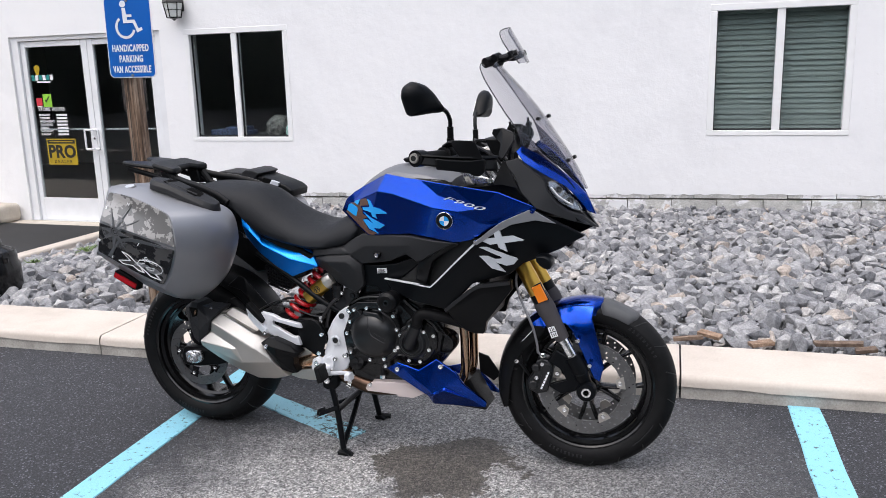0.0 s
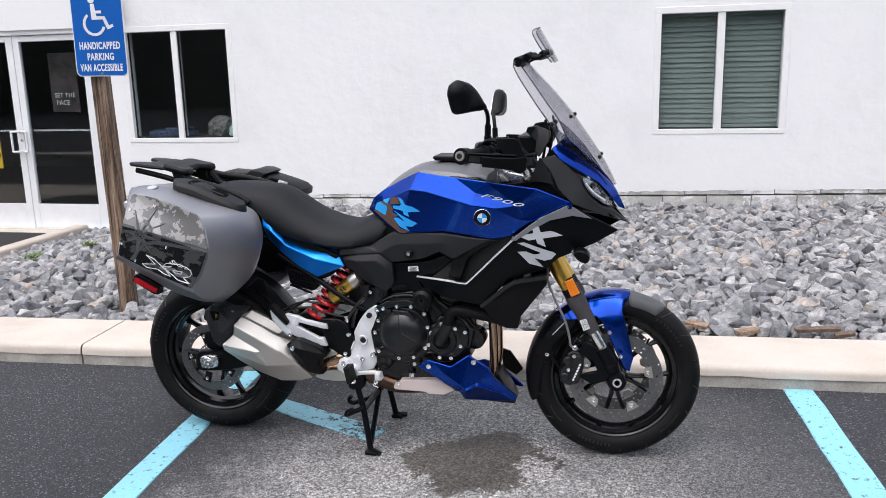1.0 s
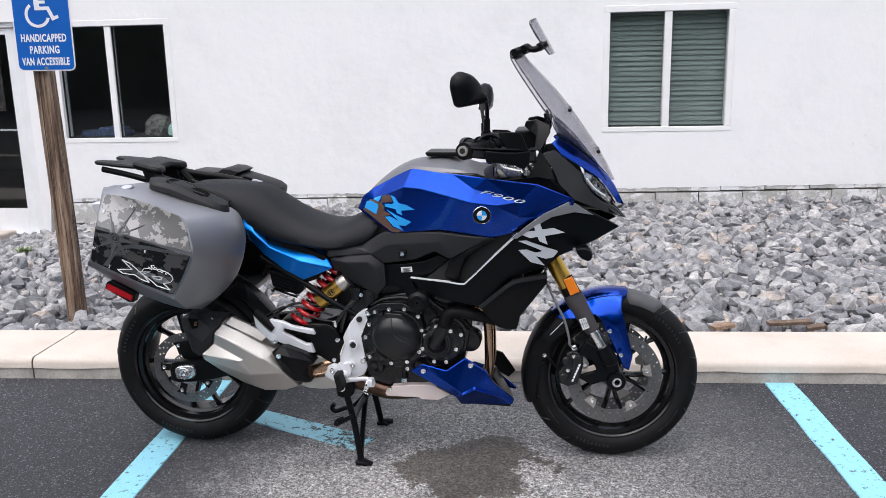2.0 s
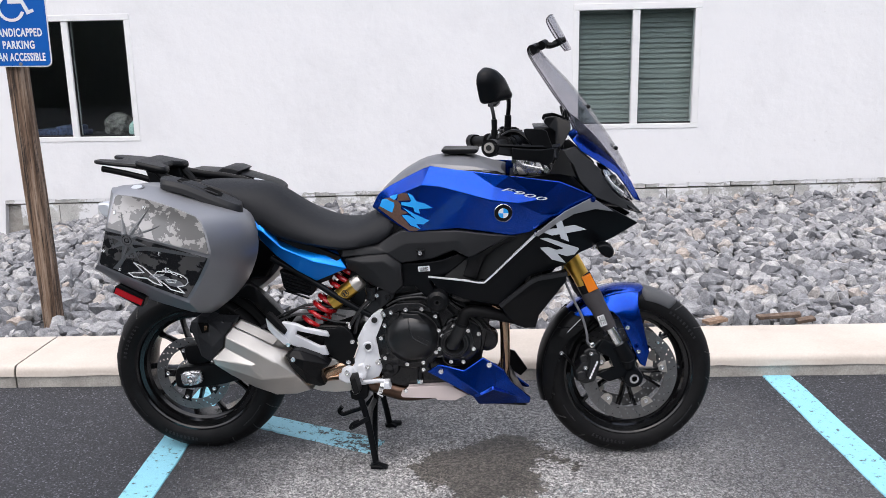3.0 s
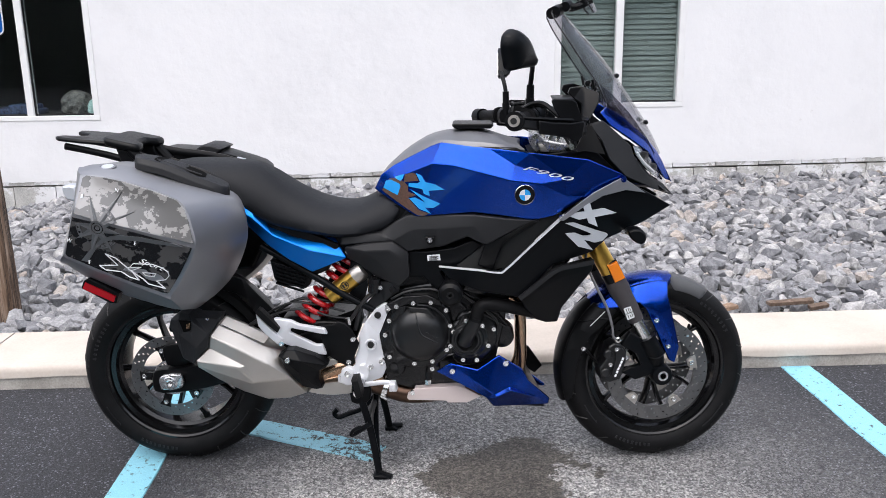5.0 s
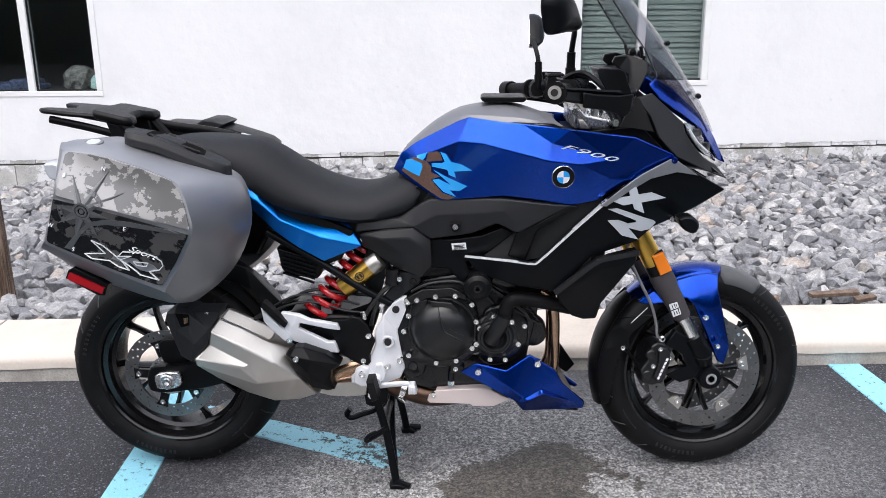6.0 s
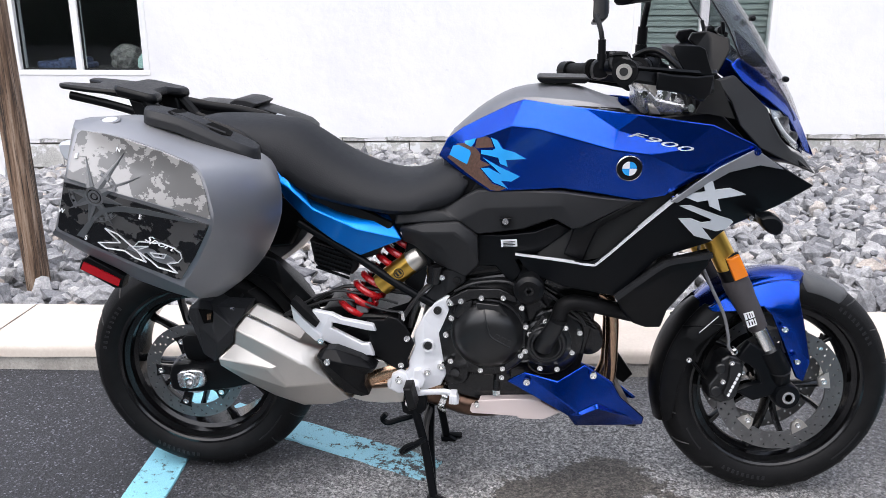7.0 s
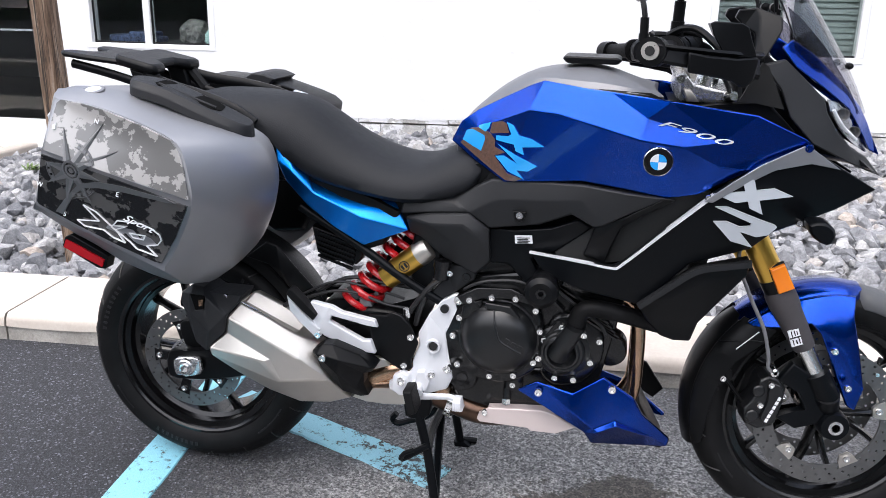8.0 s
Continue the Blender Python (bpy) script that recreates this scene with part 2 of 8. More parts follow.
def prism(loop, y0, y1):
    """An outline in x and z, given depth along y."""
    bm = bmesh.new()
    a = [bm.verts.new((x, y0, z)) for x, z in loop]
    b = [bm.verts.new((x, y1, z)) for x, z in loop]
    n = len(loop)
    bm.faces.new(a)
    bm.faces.new(list(reversed(b)))
    for i in range(n):
        bm.faces.new((a[i], a[(i + 1) % n], b[(i + 1) % n], b[i]))
    return bm


def writing(name, text, size, m, material, parent=None, spacing=1.0, squeeze=1.0, shear=0.0, label="", extrude=0.0006, align="CENTER", bold=0.0):
    """Raised lettering in the plane given by m (x along the line, y up)."""
    cu = bpy.data.curves.new("lettering", "FONT")
    cu.offset = bold
    cu.body, cu.size, cu.extrude, cu.shear, cu.space_character = text, size, extrude, shear, spacing
    cu.align_x, cu.align_y, cu.resolution_u = align, "CENTER", 3
    t = bpy.data.objects.new("lettering", cu)
    me = bpy.data.meshes.new_from_object(t)
    bpy.data.objects.remove(t)
    me.transform(m @ Matrix.Diagonal((squeeze, 1, 1, 1)))
    me.materials.clear()
    me.materials.append(material)
    ob = new(name, me)
    if parent:
        ob.parent = parent
    if label:
        ob["label"] = label
    return ob


# ---- setting: materials ----
KERB = Matrix.Translation((-1.073, 0.487, 0)) @ pose(0, 0, 0, 0, 0, 4.4)      # along the kerb's foot
WALL = Matrix.Translation((-2.512, 5.045, 0)) @ pose(0, 0, 0, 0, 0, 1.72)     # along the wall's face


def asphalt():
    m, n, l, p = nodes_of("asphalt")
    co = n.new("ShaderNodeTexCoord").outputs["Object"]
    grain = noise_node(n, l, 170, 4, 0.85, co)
    stones = noise_node(n, l, 150, 0, 0, co, "ShaderNodeTexVoronoi")
    patches = noise_node(n, l, 1.6, 5, 0.6, co)
    dark = ramp_node(n, l, grain.outputs[0], [(0.34, (0.017, 0.018, 0.022)), (0.50, (0.040, 0.0415, 0.049)), (0.62, (0.080, 0.082, 0.091)), (0.74, (0.18, 0.18, 0.186))])
    dark = mix_node(n, l, math_node(n, l, "MULTIPLY", patches.outputs[0], 0.45), dark, (0.050, 0.052, 0.060))
    # the worn, stony patch that the machine stands on
    wear = noise_node(n, l, 58, 8, 0.78, co)
    chip = noise_node(n, l, 260, 3, 0.7, co)
    w = ramp_node(n, l, wear.outputs[0], [(0.38, (0.05, 0.05, 0.052)), (0.48, (0.31, 0.307, 0.303)), (0.60, (0.76, 0.75, 0.735))])
    w = mix_node(n, l, 0.35, w, ramp_node(n, l, chip.outputs[0], [(0.40, (0.04, 0.04, 0.042)), (0.57, (0.78, 0.765, 0.75))]))
    warp = n.new("ShaderNodeVectorMath")
    warp.operation = "MULTIPLY_ADD"
    wob = noise_node(n, l, 3.5, 8, 0.74, co)
    l.new(wob.outputs["Color"], warp.inputs[0])
    warp.inputs[1].default_value = (0.75, 0.75, 0)
    l.new(co, warp.inputs[2])

    def blob(cx, cy, rx, ry, inner, outer):
        mp = n.new("ShaderNodeMapping")
        mp.vector_type = "TEXTURE"
        mp.inputs["Location"].default_value = (cx + 0.375, cy + 0.375, 0)
        mp.inputs["Scale"].default_value = (rx, ry, 1e6)
        l.new(warp.outputs[0], mp.inputs[0])
        ln = n.new("ShaderNodeVectorMath")
        ln.operation = "LENGTH"
        l.new(mp.outputs[0], ln.inputs[0])
        return ramp_node(n, l, ln.outputs["Value"], [(inner, (1, 1, 1)), (outer, (0, 0, 0))])

    cell = n.new("ShaderNodeTexVoronoi")
    cell.inputs["Scale"].default_value = 190
    l.new(co, cell.inputs["Vector"])
    pick = n.new("ShaderNodeSeparateColor")
    l.new(cell.outputs["Color"], pick.inputs[0])
    speck = ramp_node(n, l, pick.outputs[0], [(0.0, (0.62,) * 3), (0.55, (0.87,) * 3), (0.84, (1.05,) * 3), (0.93, (2.1,) * 3), (1.0, (4.2,) * 3)])
    dark = mix_node(n, l, 1.0, dark, speck, "MULTIPLY")
    speck2 = ramp_node(n, l, pick.outputs[1], [(0.0, (0.30,) * 3), (0.4, (0.75,) * 3), (0.75, (1.25,) * 3), (1.0, (1.5,) * 3)])
    w = mix_node(n, l, 1.0, w, speck2, "MULTIPLY")
    mott = noise_node(n, l, 3.4, 9, 0.78, co)
    worn = math_node(n, l, "MULTIPLY", blob(1.0, -0.95, 1.02, 1.55, 0.5, 1.0), ramp_node(n, l, mott.outputs[0], [(0.38, (0.22,) * 3), (0.54, (1,) * 3)]))
    half = blob(1.15, -0.8, 1.35, 2.0, 0.45, 1.1)
    dark = mix_node(n, l, math_node(n, l, "MULTIPLY", half, 0.42), dark, w)
    c = mix_node(n, l, worn, dark, w)
    fleck = noise_node(n, l, 26, 4, 0.7, co)
    blue = math_node(n, l, "MULTIPLY", ramp_node(n, l, fleck.outputs[0], [(0.60, (0, 0, 0)), (0.66, (1, 1, 1))]), blob(1.2, -0.55, 0.5, 0.3, 0.3, 1.0))
    c = mix_node(n, l, math_node(n, l, "MULTIPLY", blue, 0.55), c, (0.22, 0.55, 0.62))
    wet = blob(1.035, -0.13, 0.225, 0.26, 0.90, 0.94)
    wetdark = mix_node(n, l, 1.0, c, (0.30, 0.275, 0.245), "MULTIPLY")
    c = mix_node(n, l, wet, c, wetdark)
    l.new(c, p.inputs["Base Color"])
    l.new(ramp_node(n, l, wet, [(0, (0.82,) * 3), (1, (0.5,) * 3)]), p.inputs["Roughness"])
    h = math_node(n, l, "ADD", math_node(n, l, "MULTIPLY", stones.outputs[0], 0.8), grain.outputs[0])
    b1 = bump_node(n, l, h, 1.0, 0.006)
    l.new(bump_node(n, l, wear.outputs[0], 0.35, 0.006, b1), p.inputs["Normal"])
    return m


def line_paint():
    m, n, l, p = nodes_of("worn_light_blue_paint")
    co = n.new("ShaderNodeTexCoord").outputs["Object"]
    a, b = noise_node(n, l, 34, 7, 0.75, co), noise_node(n, l, 300, 3, 0.6, co)
    cover = ramp_node(n, l, a.outputs[0], [(0.36, (0, 0, 0)), (0.43, (1, 1, 1))])
    tint = ramp_node(n, l, b.outputs[0], [(0.3, (0.20, 0.50, 0.62)), (0.7, (0.30, 0.66, 0.78))])
    c = mix_node(n, l, cover, (0.05, 0.06, 0.065), tint)
    l.new(c, p.inputs["Base Color"])
    p.inputs["Roughness"].default_value = 0.65
    l.new(bump_node(n, l, b.outputs[0], 0.6, 0.003), p.inputs["Normal"])
    return m


def line_paint_worn():
    m, n, l, p = nodes_of("flaking_light_blue_paint")
    co = n.new("ShaderNodeTexCoord").outputs["Object"]
    a, b = noise_node(n, l, 30, 9, 0.82, co), noise_node(n, l, 330, 3, 0.6, co)
    sep = n.new("ShaderNodeSeparateXYZ")
    l.new(co, sep.inputs[0])
    limit = math_node(n, l, "MULTIPLY_ADD", sep.outputs[0], 0.28)
    n[limit.node.name].inputs[2].default_value = 0.33
    cover = ramp_node(n, l, math_node(n, l, "SUBTRACT", a.outputs[0], limit), [(0.0, (0, 0, 0)), (0.03, (1, 1, 1))])
    tint = ramp_node(n, l, b.outputs[0], [(0.3, (0.26, 0.56, 0.66)), (0.7, (0.38, 0.70, 0.80))])
    grit = ramp_node(n, l, b.outputs[0], [(0.35, (0.02, 0.021, 0.024)), (0.7, (0.10, 0.10, 0.10))])
    l.new(mix_node(n, l, cover, grit, tint), p.inputs["Base Color"])
    p.inputs["Roughness"].default_value = 0.7
    l.new(bump_node(n, l, b.outputs[0], 0.7, 0.004), p.inputs["Normal"])
    return m


def stony(name, stops, scale, fine, bump, rough=0.85, island=False, object_random=False, grit=0.28):
    m, n, l, p = nodes_of(name)
    co = n.new("ShaderNodeTexCoord").outputs["Object"]
    a, b = noise_node(n, l, scale, 7, 0.65, co), noise_node(n, l, fine, 4, 0.65, co)
    c = ramp_node(n, l, a.outputs[0], stops)
    c = mix_node(n, l, grit, c, ramp_node(n, l, b.outputs[0], [(0.3, (0.08, 0.08, 0.08)), (0.7, (0.7, 0.69, 0.68))]), "OVERLAY")
    if island or object_random:
        if island:
            r = n.new("ShaderNodeNewGeometry").outputs["Random Per Island"]
        else:
            r = n.new("ShaderNodeObjectInfo").outputs["Random"]
        c = mix_node(n, l, 1.0, c, ramp_node(n, l, r, [(0.0, (0.40, 0.41, 0.44)), (0.35, (0.70, 0.71, 0.74)), (0.75, (0.98, 0.98, 0.99)), (0.93, (1.18, 1.17, 1.15)), (0.985, (1.06, 0.92, 0.80))]), "MULTIPLY")
    l.new(c, p.inputs["Base Color"])
    p.inputs["Roughness"].default_value = rough
    h = math_node(n, l, "ADD", a.outputs[0], math_node(n, l, "MULTIPLY", b.outputs[0], 0.4))
    l.new(bump_node(n, l, h, bump, 0.01), p.inputs["Normal"])
    return m


def timber():
    m, n, l, p = nodes_of("weathered_timber")
    co = n.new("ShaderNodeTexCoord").outputs["Object"]
    mp = n.new("ShaderNodeMapping")
    mp.inputs["Scale"].default_value = (26, 26, 1.5)
    l.new(co, mp.inputs[0])
    g = noise_node(n, l, 1.6, 8, 0.68, mp.outputs[0])
    mp2 = n.new("ShaderNodeMapping")
    mp2.inputs["Scale"].default_value = (55, 55, 0.9)
    l.new(co, mp2.inputs[0])
    f = noise_node(n, l, 1.5, 5, 0.7, mp2.outputs[0])
    knot = noise_node(n, l, 3.2, 3, 0.5, co)
    c = ramp_node(n, l, g.outputs[0], [(0.34, (0.022, 0.014, 0.009)), (0.42, (0.105, 0.062, 0.038)), (0.52, (0.215, 0.142, 0.095)), (0.66, (0.40, 0.31, 0.24))])
    c = mix_node(n, l, ramp_node(n, l, f.outputs[0], [(0.40, (1.0,) * 3), (0.47, (0,) * 3)]), c, (0.022, 0.016, 0.012))
    c = mix_node(n, l, ramp_node(n, l, knot.outputs[0], [(0.62, (0,) * 3), (0.68, (0.9,) * 3)]), c, (0.035, 0.02, 0.013))
    l.new(c, p.inputs["Base Color"])
    p.inputs["Roughness"].default_value = 0.8
    l.new(bump_node(n, l, math_node(n, l, "ADD", g.outputs[0], f.outputs[0]), 0.8, 0.01), p.inputs["Normal"])
    return m


def stucco():
    m, n, l, p = nodes_of("white_painted_stucco")
    co = n.new("ShaderNodeTexCoord").outputs["Object"]
    lump, grit, stain = noise_node(n, l, 5, 5, 0.55, co), noise_node(n, l, 75, 5, 0.6, co), noise_node(n, l, 1.1, 6, 0.7, co)
    c = ramp_node(n, l, stain.outputs[0], [(0.25, (0.735, 0.735, 0.745)), (0.5, (0.80, 0.80, 0.81)), (0.8, (0.815, 0.812, 0.815))])
    spot = noise_node(n, l, 22, 2, 0.5, co)
    c = mix_node(n, l, ramp_node(n, l, spot.outputs[0], [(0.73, (0,) * 3), (0.78, (0.35,) * 3)]), c, (0.62, 0.61, 0.60))
    l.new(c, p.inputs["Base Color"])
    p.inputs["Roughness"].default_value = 0.75
    b = bump_node(n, l, lump.outputs[0], 0.35, 0.03)
    l.new(bump_node(n, l, grit.outputs[0], 0.25, 0.004, b), p.inputs["Normal"])
    return m


ASPHALT, PAINT, PAINTW, TIMBER, STUCCO = asphalt(), line_paint(), line_paint_worn(), timber(), stucco()
ROCK = stony("grey_limestone", [(0.25, (0.20, 0.20, 0.205)), (0.5, (0.37, 0.37, 0.375)), (0.75, (0.58, 0.578, 0.575))], 22, 110, 0.9, island=True, grit=0.42)
# Stone dust, its colour lowered to paint the shade between the stones.
SOIL = stony("gap_shaded_stone_dust", [(0.3, (0.05, 0.05, 0.053)), (0.7, (0.13, 0.13, 0.13))], 30, 160, 0.8)
CONCRETE = stony("raw_concrete", [(0.25, (0.25, 0.235, 0.21)), (0.5, (0.38, 0.36, 0.33)), (0.75, (0.50, 0.48, 0.44))], 9, 120, 0.4)
KPAINT = stony("cream_kerb_paint", [(0.25, (0.47, 0.415, 0.36)), (0.5, (0.56, 0.50, 0.44)), (0.8, (0.61, 0.555, 0.495))], 3, 90, 0.06, 0.65, grit=0.10)


def painted_block():
    """Grey block with the wall's white paint left on it in patches."""
    m, n, l, p = nodes_of("concrete_block")
    co = n.new("ShaderNodeTexCoord").outputs["Object"]
    a, b, c = noise_node(n, l, 6, 7, 0.7, co), noise_node(n, l, 90, 4, 0.7, co), noise_node(n, l, 2.2, 6, 0.75, co)
    raw = ramp_node(n, l, a.outputs[0], [(0.3, (0.34, 0.335, 0.32)), (0.5, (0.50, 0.495, 0.475)), (0.7, (0.62, 0.61, 0.59))])
    raw = mix_node(n, l, 0.3, raw, ramp_node(n, l, b.outputs[0], [(0.35, (0.1,) * 3), (0.65, (0.8,) * 3)]), "OVERLAY")
    shade = ramp_node(n, l, n.new("ShaderNodeObjectInfo").outputs["Random"], [(0.0, (0.88,) * 3), (1.0, (1.05,) * 3)])
    raw = mix_node(n, l, 1.0, raw, shade, "MULTIPLY")
    l.new(mix_node(n, l, ramp_node(n, l, c.outputs[0], [(0.50, (0,) * 3), (0.54, (1,) * 3)]), raw, (0.74, 0.74, 0.75)), p.inputs["Base Color"])
    p.inputs["Roughness"].default_value = 0.85
    l.new(bump_node(n, l, math_node(n, l, "ADD", a.outputs[0], b.outputs[0]), 0.5, 0.008), p.inputs["Normal"])
    return m


BLOCK = painted_block()
SLAB = stony("walkway_concrete", [(0.25, (0.45, 0.40, 0.33)), (0.5, (0.56, 0.51, 0.44)), (0.8, (0.66, 0.61, 0.54))], 5, 80, 0.2, grit=0.15)
SCRAP = stony("weathered_scrap_wood", [(0.25, (0.10, 0.065, 0.045)), (0.5, (0.24, 0.16, 0.11)), (0.8, (0.42, 0.32, 0.24))], 40, 200, 0.4, object_random=True)
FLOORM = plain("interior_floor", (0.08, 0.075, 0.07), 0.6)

# ---- setting: ground, kerb, walkway ----


def smooth01(a, b, v):
    t = min(max((v - a) / (b - a), 0.0), 1.0)
    return t * t * (3 - 2 * t)


def bed_height(x, y):
    """Top of the stone bed behind the kerb."""
    v = (KERB.inverted() @ Vector((x, y, 0))).y
    h = 0.06 + 0.05 * smooth01(1.0, 4.5, v) * smooth01(0.0, 5.0, x)
    h -= 0.05 * smooth01(1.5, 4.0, v) * (1 - smooth01(-3.0, 1.0, x))
    return h - 0.26 * smooth01(-2.4, -4.3, x) * smooth01(0.5, 2.0, v)


def build_ground():
    us = [-90, -40, -15, -8] + [-5 + 0.5 * i for i in range(27)] + [12, 20, 45, 95]
    vs = [-90, -40, -15, -6, -3, -1.5, -0.5, 0.0, 0.2, 0.24] + [0.6 + 0.4 * i for i in range(12)] + [6.5, 9, 20, 90]
    bm = bmesh.new()
    grid = []
    for v in vs:
        row = []
        for u in us:
            q = KERB @ Vector((u, v, 0))
            z = 0.0 if v <= 0.2 else bed_height(q.x, q.y) - 0.05
            if v > 0.2 and q.x < -4.3:
                z = -0.30 if v > 0.6 else 0.0
            row.append(bm.verts.new((q.x, q.y, z)))
        grid.append(row)
    for j in range(len(vs) - 1):
        for i in range(len(us) - 1):
            f = bm.faces.new((grid[j][i], grid[j][i + 1], grid[j + 1][i + 1], grid[j + 1][i]))
            f.material_index = 0 if vs[j] < 0.2 else 1
    ob = part("ground", bm, ASPHALT, None, sharp=60)
    ob.data.materials.append(SOIL)
    return tagged(ob, "dark grey asphalt parking lot with a worn stony patch and a wet stain", "ground", kind="structure")


build_ground()


def stripe(a, b, width, z, material, label, steps=24):
    a, b = Vector(a), Vector(b)
    t = (b - a).normalized()
    s = Vector((-t.y, t.x))
    bm = bmesh.new()
    rnd = random.Random(int(a.x * 97 + b.y * 31))
    rows = []
    for i in range(steps + 1):
        c = a.lerp(b, i / steps)
        w = [width / 2 + rnd.uniform(-0.003, 0.003) for _ in (0, 1)]
        rows.append([bm.verts.new((*(c + s * w[0]), z)), bm.verts.new((*(c - s * w[1]), z)),
                     bm.verts.new((*(c - s * (w[1] + 0.002)), 0.0)), bm.verts.new((*(c + s * (w[0] + 0.002)), 0.0))])
    for p0, p1 in zip(rows, rows[1:]):
        for k in range(4):
            bm.faces.new((p0[k], p0[(k + 1) % 4], p1[(k + 1) % 4], p1[k]))
    bm.faces.new(rows[0])
    bm.faces.new(list(reversed(rows[-1])))
    return tagged(part("parking_line", bm, material), label, "parking line", "parking lines", "structure")


stripe((2.262, 0.745), (2.60, -3.6), 0.118, 0.004, PAINT, "light blue painted parking line on asphalt")
stripe((-0.196, 0.54), (0.172, -3.6), 0.112, 0.004, PAINT, "light blue painted parking line running under the rear wheel")
stripe((-0.08, 0.27), (0.62, -0.02), 0.108, 0.006, PAINTW, "flaking light blue diagonal parking line")


def kerb_profile(top, foot, back):
    r = 0.025
    pts = [(0.0, foot), (0.003, top - r)]
    pts += [(0.003 + r - r * math.cos(a), top - r + r * math.sin(a)) for a in (0.4, 0.8, 1.2, 1.57)]
    return pts + [(back, top), (back, foot)]


def build_kerb():
    for k in range(-4, 6):
        u0, u1 = k * 2.86 + 0.004, (k + 1) * 2.86 - 0.004
        made = None
        for name, mat, prof in (("kerb_segment", CONCRETE, kerb_profile(0.097, -0.12, 0.415)),
                                ("painted_coat", KPAINT, [(y - 0.003 if z > 0 else y - 0.003, max(z, 0.052) + (0.003 if z > 0.09 else 0)) for y, z in kerb_profile(0.097, 0.052, 0.413)])):
            rnd = random.Random(k * 7 + len(name))
            rings = []
            n = 24
            for i in range(n + 1):
                u = u0 + (u1 - u0) * i / n
                wob = rnd.uniform(-0.0015, 0.0015)
                rings.append([KERB @ Vector((u, y + wob, z + (rnd.uniform(-0.004, 0.004) if name == "painted_coat" and j in (0,) else 0))) for j, (y, z) in enumerate(prof)])
            ob = part(name, loft(rings), mat, made, "cream painted coat with a ragged lower edge" if made else "")
            if not made:
                made = tagged(ob, "cream-painted concrete kerb with a bare weathered foot", "kerb", "kerb segments", "structure")


build_kerb()

walkway = tagged(part("walkway", moved(box(-9.0, -1.86, -3.4, 0.0, -0.42, -0.272), WALL), SLAB, None, bevel=0.015), "tan concrete walkway at the shop door", "walkway", kind="structure")
edging = tagged(part("walkway_edging", moved(box(-2.02, -1.86, -3.7, -0.02, -0.4, -0.205), WALL), KPAINT, None, bevel=0.02), "cream concrete edging beside the gravel", "edging", kind="structure")
tagged(part("door_mat", moved(box(-3.9, -2.08, -2.2, -0.28, -0.272, -0.255), WALL), MATBLK, None, bevel=0.005), "black rubber mat in front of the doors", "mat")
block = tagged(part("concrete_step", moved(box(-6.5, -3.78, -0.55, -0.01, -0.272, -0.05), WALL), SLAB, None, bevel=0.06, seg=4), "worn rounded concrete step beside the door", "step", kind="structure")



def build_backdrop():
    """The far side of the lot, behind the camera's way: an unseen dark row of trees, added to darken reflections and
    close the place.
    """
    rnd = random.Random(12)
    pts = [(-34, 6), (-30, -8), (-20, -18), (-6, -22), (8, -22), (22, -18), (32, -8), (36, 6)]
    line = curve_through([(x, y, 0) for x, y in pts], 14)
    rings = []
    for i, q in enumerate(line):
        h = 8.5 + 2.2 * noise.noise(Vector((i * 0.23, 1, 2))) + 1.2 * noise.noise(Vector((i * 0.9, 5, 2)))
        out = Vector((q.x, q.y, 0)).normalized()
        rings.append([q + Vector((0, 0, -0.2)), q + Vector((0, 0, h * 0.6)) - out * 0.8, q + Vector((0, 0, h)) + out * 0.8, q + out * 3 + Vector((0, 0, h * 0.7)), q + out * 3 + Vector((0, 0, -0.2))])
    m = stony("backdrop_foliage", [(0.3, (0.012, 0.016, 0.010)), (0.7, (0.06, 0.075, 0.045))], 0.9, 5, 1.0)
    tagged(part("backdrop", loft(rings), m, None, sharp=70), "unseen dark row of trees added to darken reflections", "trees", kind="structure")


build_backdrop()

# ---- setting: building ----


def base_line(s):
    """Lower edge of the stucco."""
    if s < -1.5:
        return -0.32
    return 0.137 + 0.0155 * s


